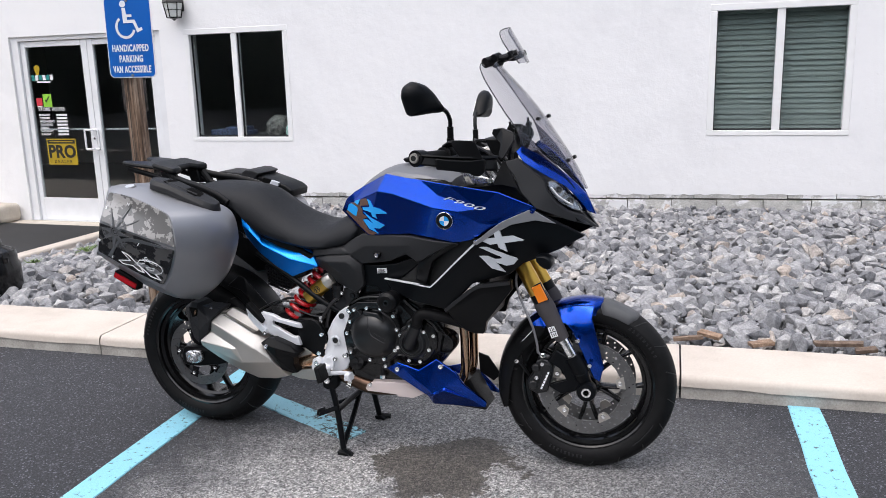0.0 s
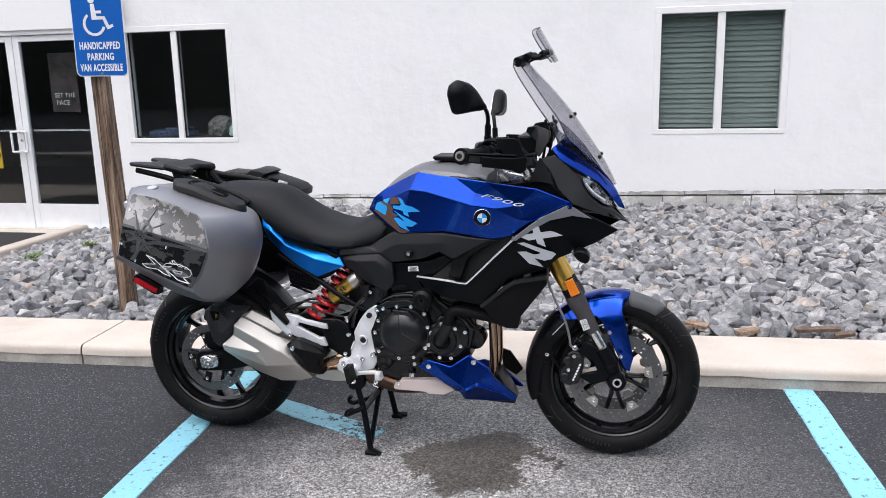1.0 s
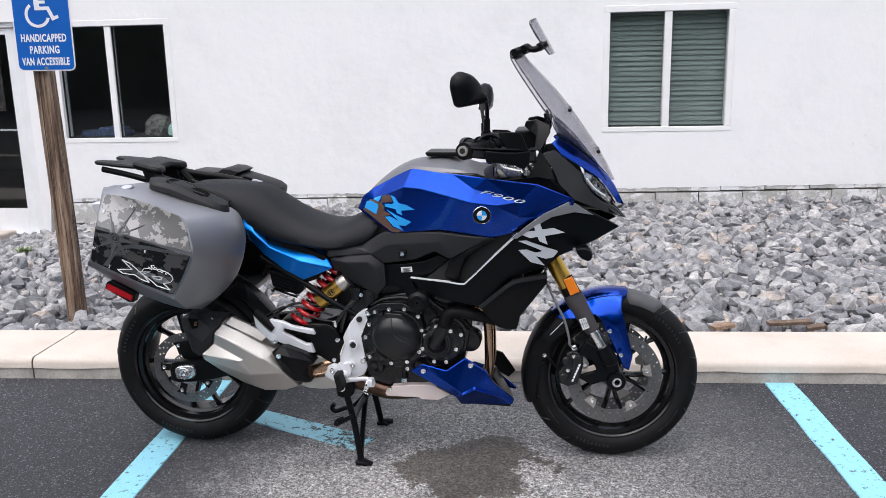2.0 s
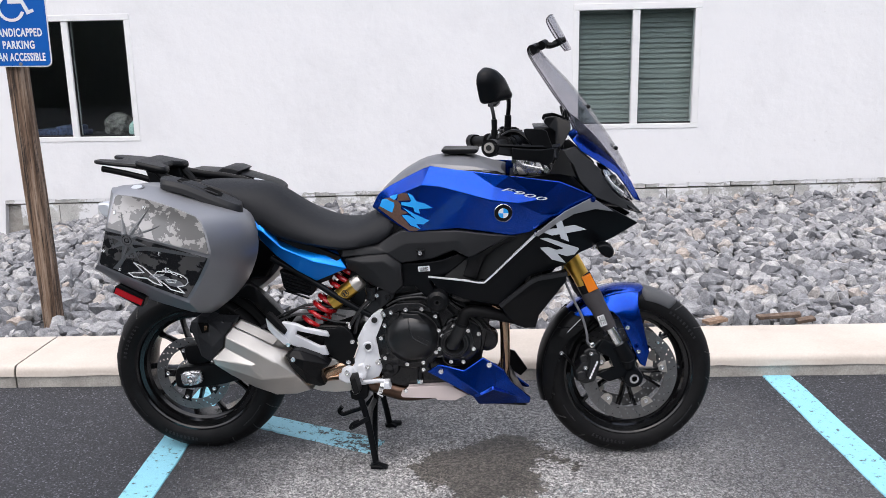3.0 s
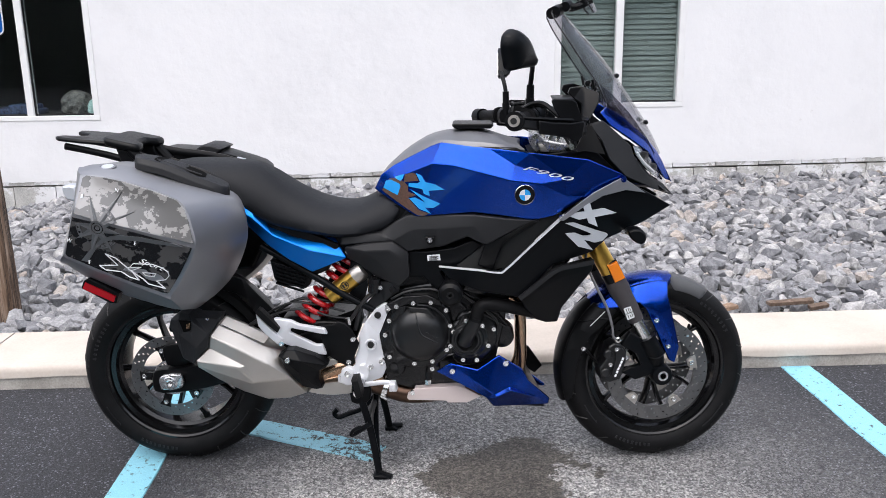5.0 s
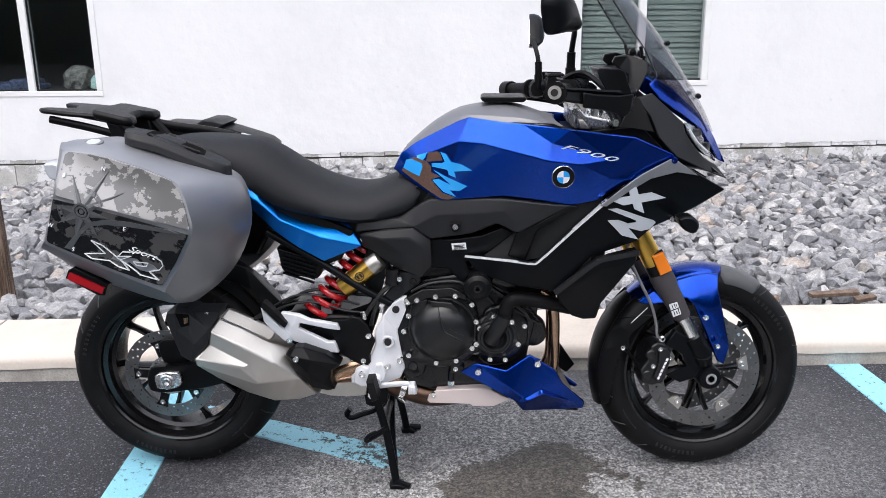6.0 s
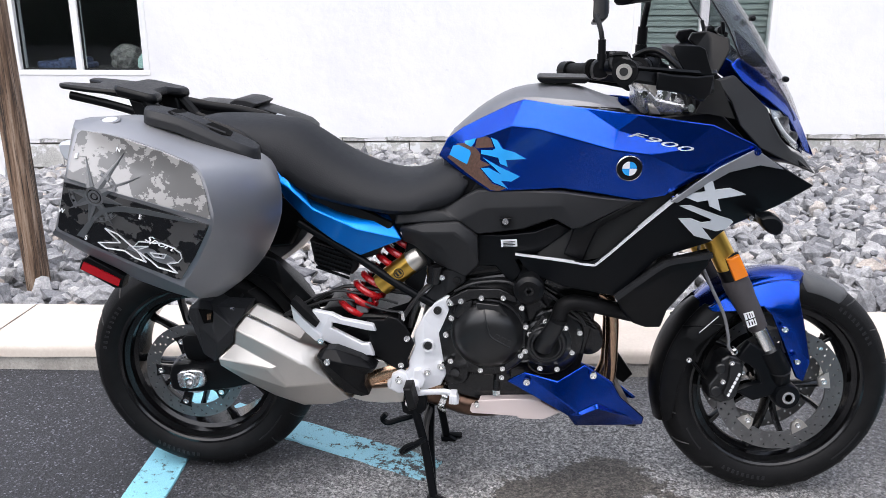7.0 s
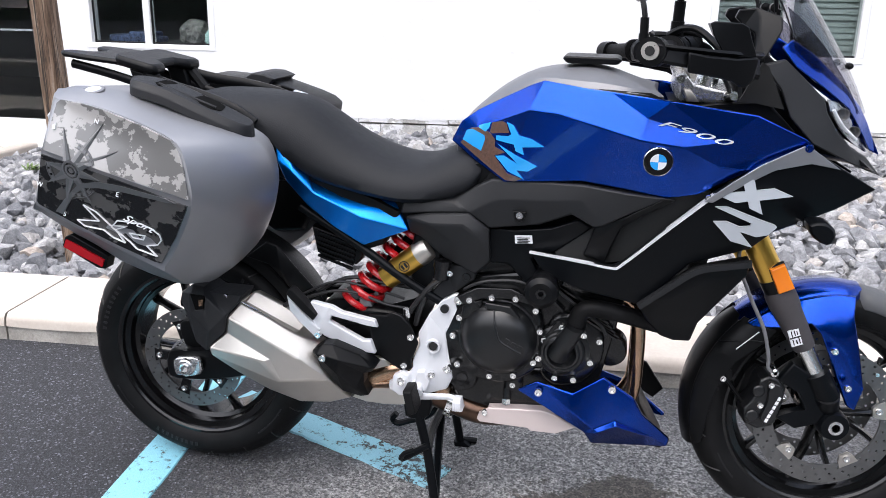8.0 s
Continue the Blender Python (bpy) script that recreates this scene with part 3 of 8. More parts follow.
def build_wall():
    holes = [(-3.66, -1.56, -0.30, 1.90), (-1.235, -0.012, 0.695, 1.88), (4.192, 5.34, 0.742, 1.872)]
    ss = {-9.0, 14.0}
    s = -9.0
    while s < 14.0:
        ss.add(round(s, 3))
        s += 0.5 if (s < -2 or s > 9) else 0.05
    for a, b, _, _ in holes:
        ss -= {v for v in ss if abs(v - a) < 0.02 or abs(v - b) < 0.02}
        ss |= {a, b}
    ss = sorted(ss)
    zs = [None, 0.4, 0.695, 0.742, 1.1, 1.5, 1.872, 1.88, 1.90, 2.4, 3.3]
    rnd = random.Random(5)
    low = []
    for s in ss:
        edge = -0.32 if s <= -1.5 else base_line(s) + rnd.uniform(-0.009, 0.007)
        low.append(edge)
    bm = bmesh.new()
    thick = 0.20
    front = [[bm.verts.new((s, 0, low[i] if z is None else z)) for z in zs] for i, s in enumerate(ss)]
    back = [[bm.verts.new((s, thick, low[i] if z is None else z)) for z in zs] for i, s in enumerate(ss)]

    def solid(i, j):
        if i < 0 or j < 0 or i >= len(ss) - 1 or j >= len(zs) - 1:
            return False
        cs, cz = (ss[i] + ss[i + 1]) / 2, ((0.1 if zs[j] is None else zs[j]) + zs[j + 1]) / 2
        return not any(a < cs < b and c < cz < d for a, b, c, d in holes)

    for i in range(len(ss) - 1):
        for j in range(len(zs) - 1):
            if not solid(i, j):
                continue
            bm.faces.new((front[i][j], front[i + 1][j], front[i + 1][j + 1], front[i][j + 1]))
            bm.faces.new((back[i][j], back[i][j + 1], back[i + 1][j + 1], back[i + 1][j]))
            for di, dj, e in ((-1, 0, ((i, j), (i, j + 1))), (1, 0, ((i + 1, j), (i + 1, j + 1))), (0, -1, ((i, j), (i + 1, j))), (0, 1, ((i, j + 1), (i + 1, j + 1)))):
                if not solid(i + di, j + dj):
                    (a, b), (c, d) = e
                    bm.faces.new((front[a][b], front[c][d], back[c][d], back[a][b]))
    return tagged(part("wall_front", moved(bm, WALL), STUCCO, None, sharp=50), "white painted stucco wall with a chipped lower edge", "wall", kind="structure")


build_wall()
foot = thing("foundation_wall", "grey concrete block foundation under the stucco, partly painted", "foundation", kind="structure")
part("footing", moved(box(-1.55, 14, 0.06, 0.19, -0.4, 0.30), WALL), CONCRETE, foot)


def build_blocks():
    rnd = random.Random(8)
    for course in (0, 1):
        s = -1.5 + 0.2 * course
        while s < 9.2:
            w = 0.392
            zl = base_line(max(s + 0.2, -1.4))
            z1 = zl + 0.035 - 0.078 * course
            z0 = zl - 0.035 if course == 0 else zl - 0.26
            b = box(s, s + w, 0.003 + rnd.uniform(0, 0.003), 0.055, z0, z1 - 0.008)
            ob = part("block", moved(b, WALL), BLOCK, foot, bevel=0.0)
            s += 0.4


tagged(part("wall_side", moved(box(-9.0, -8.8, 0.2, 6.0, -0.4, 3.3), WALL), STUCCO), "white stucco side wall of the shop", "wall", kind="structure")
tagged(part("wall_side", moved(box(13.8, 14.0, 0.2, 6.0, -0.4, 3.3), WALL), STUCCO), "white stucco side wall of the shop", "wall", kind="structure")
tagged(part("wall_back", moved(box(-9.0, 14.0, 6.0, 6.2, -0.4, 3.3), WALL), STUCCO), "plain white back wall of the shop", "wall", kind="structure")
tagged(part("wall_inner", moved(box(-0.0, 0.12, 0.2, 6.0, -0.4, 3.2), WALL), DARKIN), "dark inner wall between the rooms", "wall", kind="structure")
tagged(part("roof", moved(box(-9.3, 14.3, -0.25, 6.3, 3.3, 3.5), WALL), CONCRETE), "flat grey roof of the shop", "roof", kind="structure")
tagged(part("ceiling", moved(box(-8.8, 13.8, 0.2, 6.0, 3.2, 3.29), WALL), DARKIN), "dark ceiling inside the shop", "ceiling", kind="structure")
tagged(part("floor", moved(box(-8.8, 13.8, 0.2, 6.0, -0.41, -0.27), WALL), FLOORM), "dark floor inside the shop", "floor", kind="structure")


def wallbox(s0, s1, y0, y1, z0, z1):
    return moved(box(s0, s1, y0, y1, z0, z1), WALL)


def build_window(name, s0, s1, z0, z1, mull, label):
    w = thing(name, label, "window", kind="structure")
    f, d0, d1 = 0.052, -0.006, 0.10
    outer = joined(wallbox(s0 - 0.012, s1 + 0.012, d0, d1, z0 - 0.002, z0 + f - 0.008), wallbox(s0 - 0.012, s1 + 0.012, d0, d1, z1 - f + 0.006, z1 + 0.012),
                   wallbox(s0 - 0.012, s0 + f - 0.006, d0, d1, z0 + f - 0.008, z1 - f + 0.006), wallbox(s1 - f + 0.006, s1 + 0.012, d0, d1, z0 + f - 0.008, z1 - f + 0.006))
    part("window_frame", outer, VINYLW, w, bevel=0.004)
    part("mullion", wallbox(mull - 0.033, mull + 0.033, 0.004, 0.09, z0 + f - 0.008, z1 - f + 0.006), VINYLW, w, bevel=0.004)
    for a, b, y in ((s0 + f - 0.008, mull - 0.032, 0.045), (mull + 0.032, s1 - f + 0.008, 0.03)):
        pane = part("pane", wallbox(a, b, y, y + 0.006, z0 + f - 0.01, z1 - f + 0.008), CLEARG, w)
        pane.visible_shadow = False
        part("sash", joined(wallbox(a, b, y - 0.008, y + 0.02, z0 + f - 0.01, z0 + f + 0.006), wallbox(a, a + 0.008, y - 0.006, y + 0.02, z0 + f, z1 - f)), GREYP, w)
    return w


build_blocks()
build_window("window_1", -1.235, -0.012, 0.695, 1.88, -0.645, "white vinyl sliding window with dark glass")
build_window("window_2", 4.192, 5.34, 0.742, 1.872, 4.762, "white vinyl sliding window with closed blinds behind")


def build_blind():
    b = thing("window_blind", "grey slatted venetian blind hanging closed behind the glass", "blind")
    part("headrail", wallbox(4.25, 5.28, 0.115, 0.165, 1.80, 1.85), BLIND, b, bevel=0.004)
    first = None
    z = 1.785
    rnd = random.Random(3)
    while z > 0.79:
        tilt = 66 + rnd.uniform(-5, 5)
        m = WALL @ Matrix.Translation((4.765, 0.14 + rnd.uniform(-0.002, 0.002), z)) @ pose(0, 0, 0, tilt + 6, rnd.uniform(-0.25, 0.25), 0)
        bm = loft([[m @ Vector((x, y, 0.0035 * (1 - (y / 0.025) ** 2) + t)) for y, t in ((-0.025, 0), (0, 0), (0.025, 0), (0.025, 0.0015), (0, 0.0015), (-0.025, 0.0015))] for x in (-0.53, 0.555)])
        part("slat", bm, BLIND, b)
        z -= 0.0465
    for s in (4.45, 5.05):
        part("cord", moved(tube([(s, 0.112, 1.8), (s, 0.112, 0.78)], 0.0015, 5, 1), WALL), BLIND, b)


build_blind()


def plate(loop, s, z, y=-0.004, t=0.0012, k=1.0):
    """A thin flat shape on a plane parallel to the wall; loop in metres round (s, z)."""
    return moved(prism([(s + k * x, z + k * h) for x, h in loop], y, y + t), WALL)


def rect(w, h):
    return [(-w / 2, -h / 2), (w / 2, -h / 2), (w / 2, h / 2), (-w / 2, h / 2)]


def build_doors():
    d = thing("door_1", "white double entrance door with dark glass, closed", "door", kind="structure")
    z0, z1 = -0.268, 1.85
    part("door_frame", joined(wallbox(-3.66, -3.56, 0.03, 0.16, z0, 1.90), wallbox(-1.645, -1.56, 0.03, 0.16, z0, 1.90), wallbox(-3.56, -1.645, 0.03, 0.16, 1.85, 1.90)), DOORW, d, bevel=0.004)
    part("threshold", wallbox(-3.66, -1.56, -0.02, 0.16, -0.273, -0.262), CHROME, d)
    for a, b, g0, g1 in ((-3.555, -2.603, -3.492, -2.687), (-2.597, -1.65, -2.522, -1.765)):
        leaf = part("door_leaf", joined(wallbox(a, g0, 0.06, 0.105, z0 + 0.006, z1 - 0.004), wallbox(g1, b, 0.06, 0.105, z0 + 0.006, z1 - 0.004),
                                        wallbox(g0, g1, 0.06, 0.105, 1.782, z1 - 0.004), wallbox(g0, g1, 0.06, 0.105, z0 + 0.006, 0.004)), DOORW, d, bevel=0.004)
        pane = part("pane", wallbox(g0 - 0.006, g1 + 0.006, 0.08, 0.087, 0.0, 1.786), CLEARG, leaf, "dark door glass")
        pane.visible_shadow = False
        part("push_bar", wallbox(g0, g1, 0.135, 0.155, 0.815, 0.832), ALU, leaf)
        hx = -2.663 if a < -3 else -2.555
        hs = 1 if a < -3 else -1
        part("pull_handle", moved(tube([(hx + hs * 0.035, 0.06, 0.60), (hx + hs * 0.03, 0.01, 0.60), (hx - hs * 0.03, -0.012, 0.60), (hx - hs * 0.04, -0.012, 0.62), (hx - hs * 0.04, -0.012, 0.71), (hx - hs * 0.04, -0.012, 0.80), (hx - hs * 0.03, -0.012, 0.82), (hx + hs * 0.03, 0.01, 0.82), (hx + hs * 0.035, 0.06, 0.82)], 0.0125, 10, 4), WALL), DOORW, leaf)
        if a < -3:
            part("lock", moved(spin([(0.0001, 0.0), (0.014, 0.0), (0.014, 0.02), (0.0001, 0.02)], (-2.625, 0.045, 0.72), 20), WALL), CHROME, leaf)
    yv = 0.0775
    # prints on the glass: plain shapes for trade marks, lettering for the rest
    p1 = thing("door_decals", "white, green, red and yellow shop decals on the door glass", "decal")
    for k in range(6):
        part("mark", plate(rect(0.044, 0.062), -3.440 + 0.054 * k, 1.43, yv), WHITE if k % 2 else TEAL, p1)
    part("mark", plate([(0.05 * math.cos(a) * (0.8 + 0.2 * math.sin(3 * a)), 0.06 * math.sin(a)) for a in (k * 0.524 for k in range(12))], -3.370, 1.52, yv), YELLOW, p1)
    part("mark", plate(rect(0.20, 0.018), -3.290, 1.38, yv), WHITE, p1)
    part("mark", plate(rect(0.085, 0.085), -3.390, 1.15, yv), REDD, p1)
    part("mark", plate(rect(0.075, 0.012), -3.390, 1.095, yv), WHITE, p1)
    part("mark", plate(rect(0.125, 0.15), -3.270, 1.165, yv), GREEND, p1)
    part("mark", plate([(-0.035, -0.005), (-0.02, -0.03), (0.04, 0.04), (0.028, 0.048), (-0.018, -0.005), (-0.028, 0.01)], -3.270, 1.17, yv - 0.002), BLACKD, p1)
    M = lambda s, z: WALL @ Matrix.Translation((s, yv - 0.001, z)) @ pose(0, 0, 0, 90, 0, 0)
    writing("lettering", "STORE HOURS", 0.054, M(-3.225, 1.062), WHITE, p1, 1.1, extrude=0.001, bold=0.0010)
    for i, day in enumerate(("MONDAY", "TUESDAY", "WEDNESDAY", "THURSDAY", "FRIDAY", "SATURDAY", "SUNDAY")):
        z = 0.995 - 0.038 * i
        writing("lettering", day, 0.036, M(-3.420, z), WHITE, p1, 1.04, align="LEFT", extrude=0.001, bold=0.0006)
        part("mark", plate(rect(0.155, 0.022), -3.090, z, yv), WHITE, p1)
    part("mark", plate(rect(0.43, 0.31), -3.145, 0.56, yv), YELLOW, p1)
    part("mark", plate(rect(0.40, 0.045), -3.145, 0.68, yv - 0.002), BLACKD, p1)
    part("mark", plate(rect(0.34, 0.012), -3.145, 0.68, yv - 0.004), YELLOW, p1)
    writing("lettering", "PRO", 0.205, M(-3.145, 0.555), BLACKD, p1, 1.02, 1.0, extrude=0.002, bold=0.007)
    writing("lettering", "DEALER", 0.055, M(-3.145, 0.44), BLACKD, p1, 1.5, extrude=0.002)
    p2 = thing("poster", "dim poster of pale mountains with small lettering behind the glass", "poster")
    part("sheet", wallbox(-2.30, -1.96, 0.21, 0.213, 1.02, 1.66), plain("poster_print", (0.05, 0.035, 0.036), 0.7, vary=0.9, scale=7), p2)
    writing("lettering", "SET THE", 0.07, WALL @ Matrix.Translation((-2.13, 0.205, 1.20)) @ pose(0, 0, 0, 90, 0, 0), WHITE, p2)
    writing("lettering", "PACE", 0.07, WALL @ Matrix.Translation((-2.16, 0.205, 1.12)) @ pose(0, 0, 0, 90, 0, 0), WHITE, p2)


build_doors()


def build_wall_lamp():
    w = thing("wall_lamp", "black metal wall lantern with caged glass", "wall lamp")
    c = WALL @ Matrix.Translation((-1.272, -0.11, 0))
    ring = lambda r, z, n=6: [c @ Vector((r * math.cos(2 * math.pi * (k + 0.5) / n), r * math.sin(2 * math.pi * (k + 0.5) / n), z)) for k in range(n)]
    part("glass_body", loft([ring(0.068, 2.02), ring(0.098, 2.16)]), LAMPG, w)
    for k in range(6):
        a, b = ring(0.072, 2.012)[k], ring(0.102, 2.165)[k]
        part("cage_bar", tube([a, b], 0.006, 6, 1), GLOSSB, w)
    for z, r in ((2.012, 0.073), (2.09, 0.088), (2.165, 0.104)):
        part("cage_ring", loft([ring(r + 0.004, z - 0.006), ring(r + 0.004, z + 0.006)]), GLOSSB, w) if z != 2.09 else part("cage_ring", tube([*ring(r, z), ring(r, z)[0]], 0.004, 6, 1), GLOSSB, w)
    part("hood", loft([ring(0.115, 2.168), ring(0.10, 2.20), ring(0.03, 2.26), ring(0.012, 2.29)]), GLOSSB, w)
    part("finial", loft([ring(0.06, 2.008), ring(0.02, 1.995), ring(0.008, 1.982)]), GLOSSB, w)
    part("bracket", moved(joined(box(-1.33, -1.215, -0.012, 0.0, 2.08, 2.30), tube([(-1.272, -0.01, 2.25), (-1.272, -0.06, 2.31), (-1.272, -0.11, 2.285)], 0.011, 8)), WALL), GLOSSB, w)


build_wall_lamp()


def build_shop_goods():
    t = thing("counter", "dark wooden counter inside the window", "counter")
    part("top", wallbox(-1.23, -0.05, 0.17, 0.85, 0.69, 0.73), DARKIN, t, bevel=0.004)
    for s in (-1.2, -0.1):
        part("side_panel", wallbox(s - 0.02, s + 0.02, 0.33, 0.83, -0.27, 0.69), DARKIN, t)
    navy = plain("navy_cloth", (0.06, 0.085, 0.17), 0.8, vary=0.8, scale=40)
    for i, (s, w, h) in enumerate(((-1.02, 0.26, 0.07), (-0.84, 0.22, 0.10), (-0.73, 0.10, 0.055))):
        tagged(part("folded_shirt", wallbox(s - w / 2, s + w / 2, 0.19, 0.45, 0.734, 0.734 + h), navy, None, bevel=0.02, seg=3), "folded navy blue clothing on the counter", "clothing", "folded shirts")
    rnd = random.Random(11)

    def lump(name, s, y, z, r, mat, label, cat, sq=0.8):
        bm = bmesh.new()
        bmesh.ops.create_icosphere(bm, subdivisions=3, radius=1)
        for v in bm.verts:
            k = 1 + 0.22 * noise.noise(v.co * 2.3 + Vector((s, y, 0))) + 0.10 * noise.noise(v.co * 6)
            v.co = Vector((v.co.x * r * k, v.co.y * r * k, max(v.co.z * k, -0.6) * r * sq + 0.6 * r * sq))
        tagged(part(name, moved(bm, WALL @ Matrix.Translation((s, y, z))), mat), label, cat)

    lump("paper_bag", -0.135, 0.24, 0.733, 0.075, plain("pale_paper", (0.50, 0.72, 0.68), 0.8), "crumpled pale paper on the counter", "paper", 1.2)
    lump("duffel_bag", -0.36, 0.36, 0.733, 0.15, plain("brown_canvas", (0.20, 0.19, 0.18), 0.7, vary=0.8, scale=18), "slumped dark canvas bag on the counter", "bag", 0.9)


build_shop_goods()

# ---- sign, post, loose things on the bed ----


def build_post():
    rnd = random.Random(2)
    rings = []
    for i in range(40):
        z = -0.2 + 2.02 * i / 39
        ring = []
        for k in range(20):
            a = 2 * math.pi * k / 20
            sq = 1.0 / max(abs(math.cos(a)), abs(math.sin(a))) ** 0.55
            d = 0.0475 * sq * (1 + 0.07 * noise.noise(Vector((math.cos(a) * 2.5, math.sin(a) * 2.5, z * 1.2))) + 0.025 * noise.noise(Vector((math.cos(a) * 9, math.sin(a) * 9, z * 2))))
            lean = -0.016 * z
            ring.append(Vector((-1.366 + lean + d * math.cos(a), 1.315 + d * math.sin(a), z)))
        rings.append(ring)
    post = tagged(part("sign_post", loft(rings), TIMBER, None, sharp=50), "weathered brown timber post standing in gravel", "post")
    s = thing("parking_sign", "blue and white accessible parking sign bolted to the post", "sign")
    M = Matrix.Translation((-1.322, 1.247, 1.612)) @ pose(0, 0, 0, 0, 0.6, 0) @ Matrix.Diagonal((1.06, 1, 0.98, 1))

    def rounded(w, h, r):
        return [(sx * (w / 2 - r) + r * math.cos(a), sz * (h / 2 - r) + r * math.sin(a)) for sx, sz, a0 in ((1, 1, 0), (-1, 1, 1.571), (-1, -1, 3.142), (1, -1, 4.712)) for a in (a0 + 0.314 * k for k in range(6))]

    def flat(name, loop, y, mat, t=0.0016):
        return part(name, moved(prism(loop, y - t, y), M), mat, s)

    flat("plate", rounded(0.305, 0.457, 0.03), 0.0, WHITE, 0.003)
    flat("face", rounded(0.293, 0.445, 0.025), -0.0032, SIGNBLUE)
    at = -0.0056
    # wheelchair symbol
    flat("symbol", [(-0.025 + 0.019 * math.cos(a), 0.187 + 0.019 * math.sin(a)) for a in (0.35 * k for k in range(18))], at, WHITE)
    flat("symbol", [(-0.032, 0.165), (-0.010, 0.165), (-0.006, 0.128), (0.028, 0.128), (0.028, 0.113), (-0.004, 0.113), (-0.002, 0.098), (0.045, 0.098), (0.068, 0.048), (0.088, 0.055), (0.093, 0.040), (0.058, 0.026), (0.034, 0.080), (-0.030, 0.080)], at, WHITE)
    arc = [(-0.018 + 0.066 * math.cos(a), 0.058 + 0.066 * math.sin(a)) for a in (2.2 + 0.21 * k for k in range(19))]
    inner = [(-0.018 + 0.051 * math.cos(a), 0.058 + 0.051 * math.sin(a)) for a in (2.2 + 0.21 * k for k in range(18, -1, -1))]
    flat("symbol", arc + inner, at, WHITE)
    T = lambda z: M @ Matrix.Translation((0, at, z)) @ pose(0, 0, 0, 90, 0, 0)
    for text, z, q in (("HANDICAPPED", -0.062, 0.60), ("PARKING", -0.122, 0.64), ("VAN ACCESSIBLE", -0.182, 0.55)):
        writing("lettering", text, 0.054, T(z), WHITE, s, 1.12, q, bold=0.0016)
    for z in (0.205, -0.215):
        part("bolt", moved(spin([(0.0001, -0.010), (0.008, -0.009), (0.009, -0.003), (0.009, 0.0)], (0, 0, z), 12), M), GREYC, s)
    part("mounting_strap", moved(box(-0.02, 0.02, 0.001, 0.02, -0.21, 0.21), M), GREYC, s)


build_post()


def build_ash_bin():
    prof = [(0.0001, 0.0), (0.155, 0.0), (0.165, 0.02), (0.165, 0.20), (0.150, 0.235), (0.150, 0.27), (0.14, 0.30), (0.075, 0.33), (0.055, 0.40), (0.05, 0.85), (0.065, 0.88), (0.065, 1.0), (0.04, 1.03), (0.0001, 1.035)]
    b = tagged(part("ash_bin", spin(prof, (-2.56, 1.20, 0.02), 32, "z"), GLOSSB, None, bevel=0.004), "black plastic smokers' bin on a wide base", "ash bin")
    part("latch", spin([(0.0001, 0), (0.018, 0), (0.018, 0.03), (0.0001, 0.03)], (-2.41, 1.17, 0.255), 12, "z"), GLOSSB, b)


build_ash_bin()


def build_scraps():
    rnd = random.Random(4)
    for u, v, w, d, turn in ((2.90, 0.50, 0.16, 0.04, 6), (3.0, 0.57, 0.12, 0.05, -18), (3.22, 0.48, 0.11, 0.07, 14), (3.56, 0.54, 0.22, 0.04, -4), (3.66, 0.47, 0.10, 0.04, 10)):
        q = KERB @ Vector((u, v, 0))
        m = Matrix.Translation((q.x, q.y, bed_height(q.x, q.y) + 0.045)) @ pose(0, 0, 0, rnd.uniform(-9, 9), rnd.uniform(-9, 9), turn)
        k = [rnd.uniform(0.8, 1.0) for _ in range(4)]
        bm = loft([[m @ Vector((x * w / 2 * k[i], y * d / 2 * k[(i + 1) % 4], z)) for i, (x, y) in enumerate(((-1, -1), (1, -1), (1, 1), (-1, 1)))] for z in (-0.009, 0.009)])
        tagged(part("wood_scrap", bm, SCRAP, None, bevel=0.002), "split brown wood scrap lying on the gravel", "wood scrap", "wood scraps")


build_scraps()
LEAF = plain("weed_leaf", (0.10, 0.16, 0.04), 0.6, vary=0.4, scale=30)


def build_weed(x, y, size, seed):
    rnd = random.Random(seed)
    bm = bmesh.new()
    z0 = bed_height(x, y) + 0.03
    for _ in range(46):
        a, ln, up = rnd.uniform(0, 6.28), rnd.uniform(0.4, 1) * size, rnd.uniform(0.2, 1.0)
        d, s = Vector((math.cos(a), math.sin(a), up)).normalized(), Vector((-math.sin(a), math.cos(a), 0))
        o = Vector((x + rnd.uniform(-1, 1) * size * 0.5, y + rnd.uniform(-1, 1) * size * 0.5, z0))
        w = size * 0.08
        v = [bm.verts.new(q) for q in (o - s * w * 0.4, o + s * w * 0.4, o + d * ln * 0.5 + s * w, o + d * ln - Vector((0, 0, ln * 0.15)), o + d * ln * 0.5 - s * w)]
        bm.faces.new(v)
    tagged(part("weed", bm, LEAF), "small green weed tuft between the stones", "weed", "weeds", "stuff")


for k, (x, y, s) in enumerate(((-3.05, 2.5, 0.10), (-2.75, 2.85, 0.09), (-3.4, 2.3, 0.08), (-3.2, 2.75, 0.07))):
    build_weed(x, y, s, k)


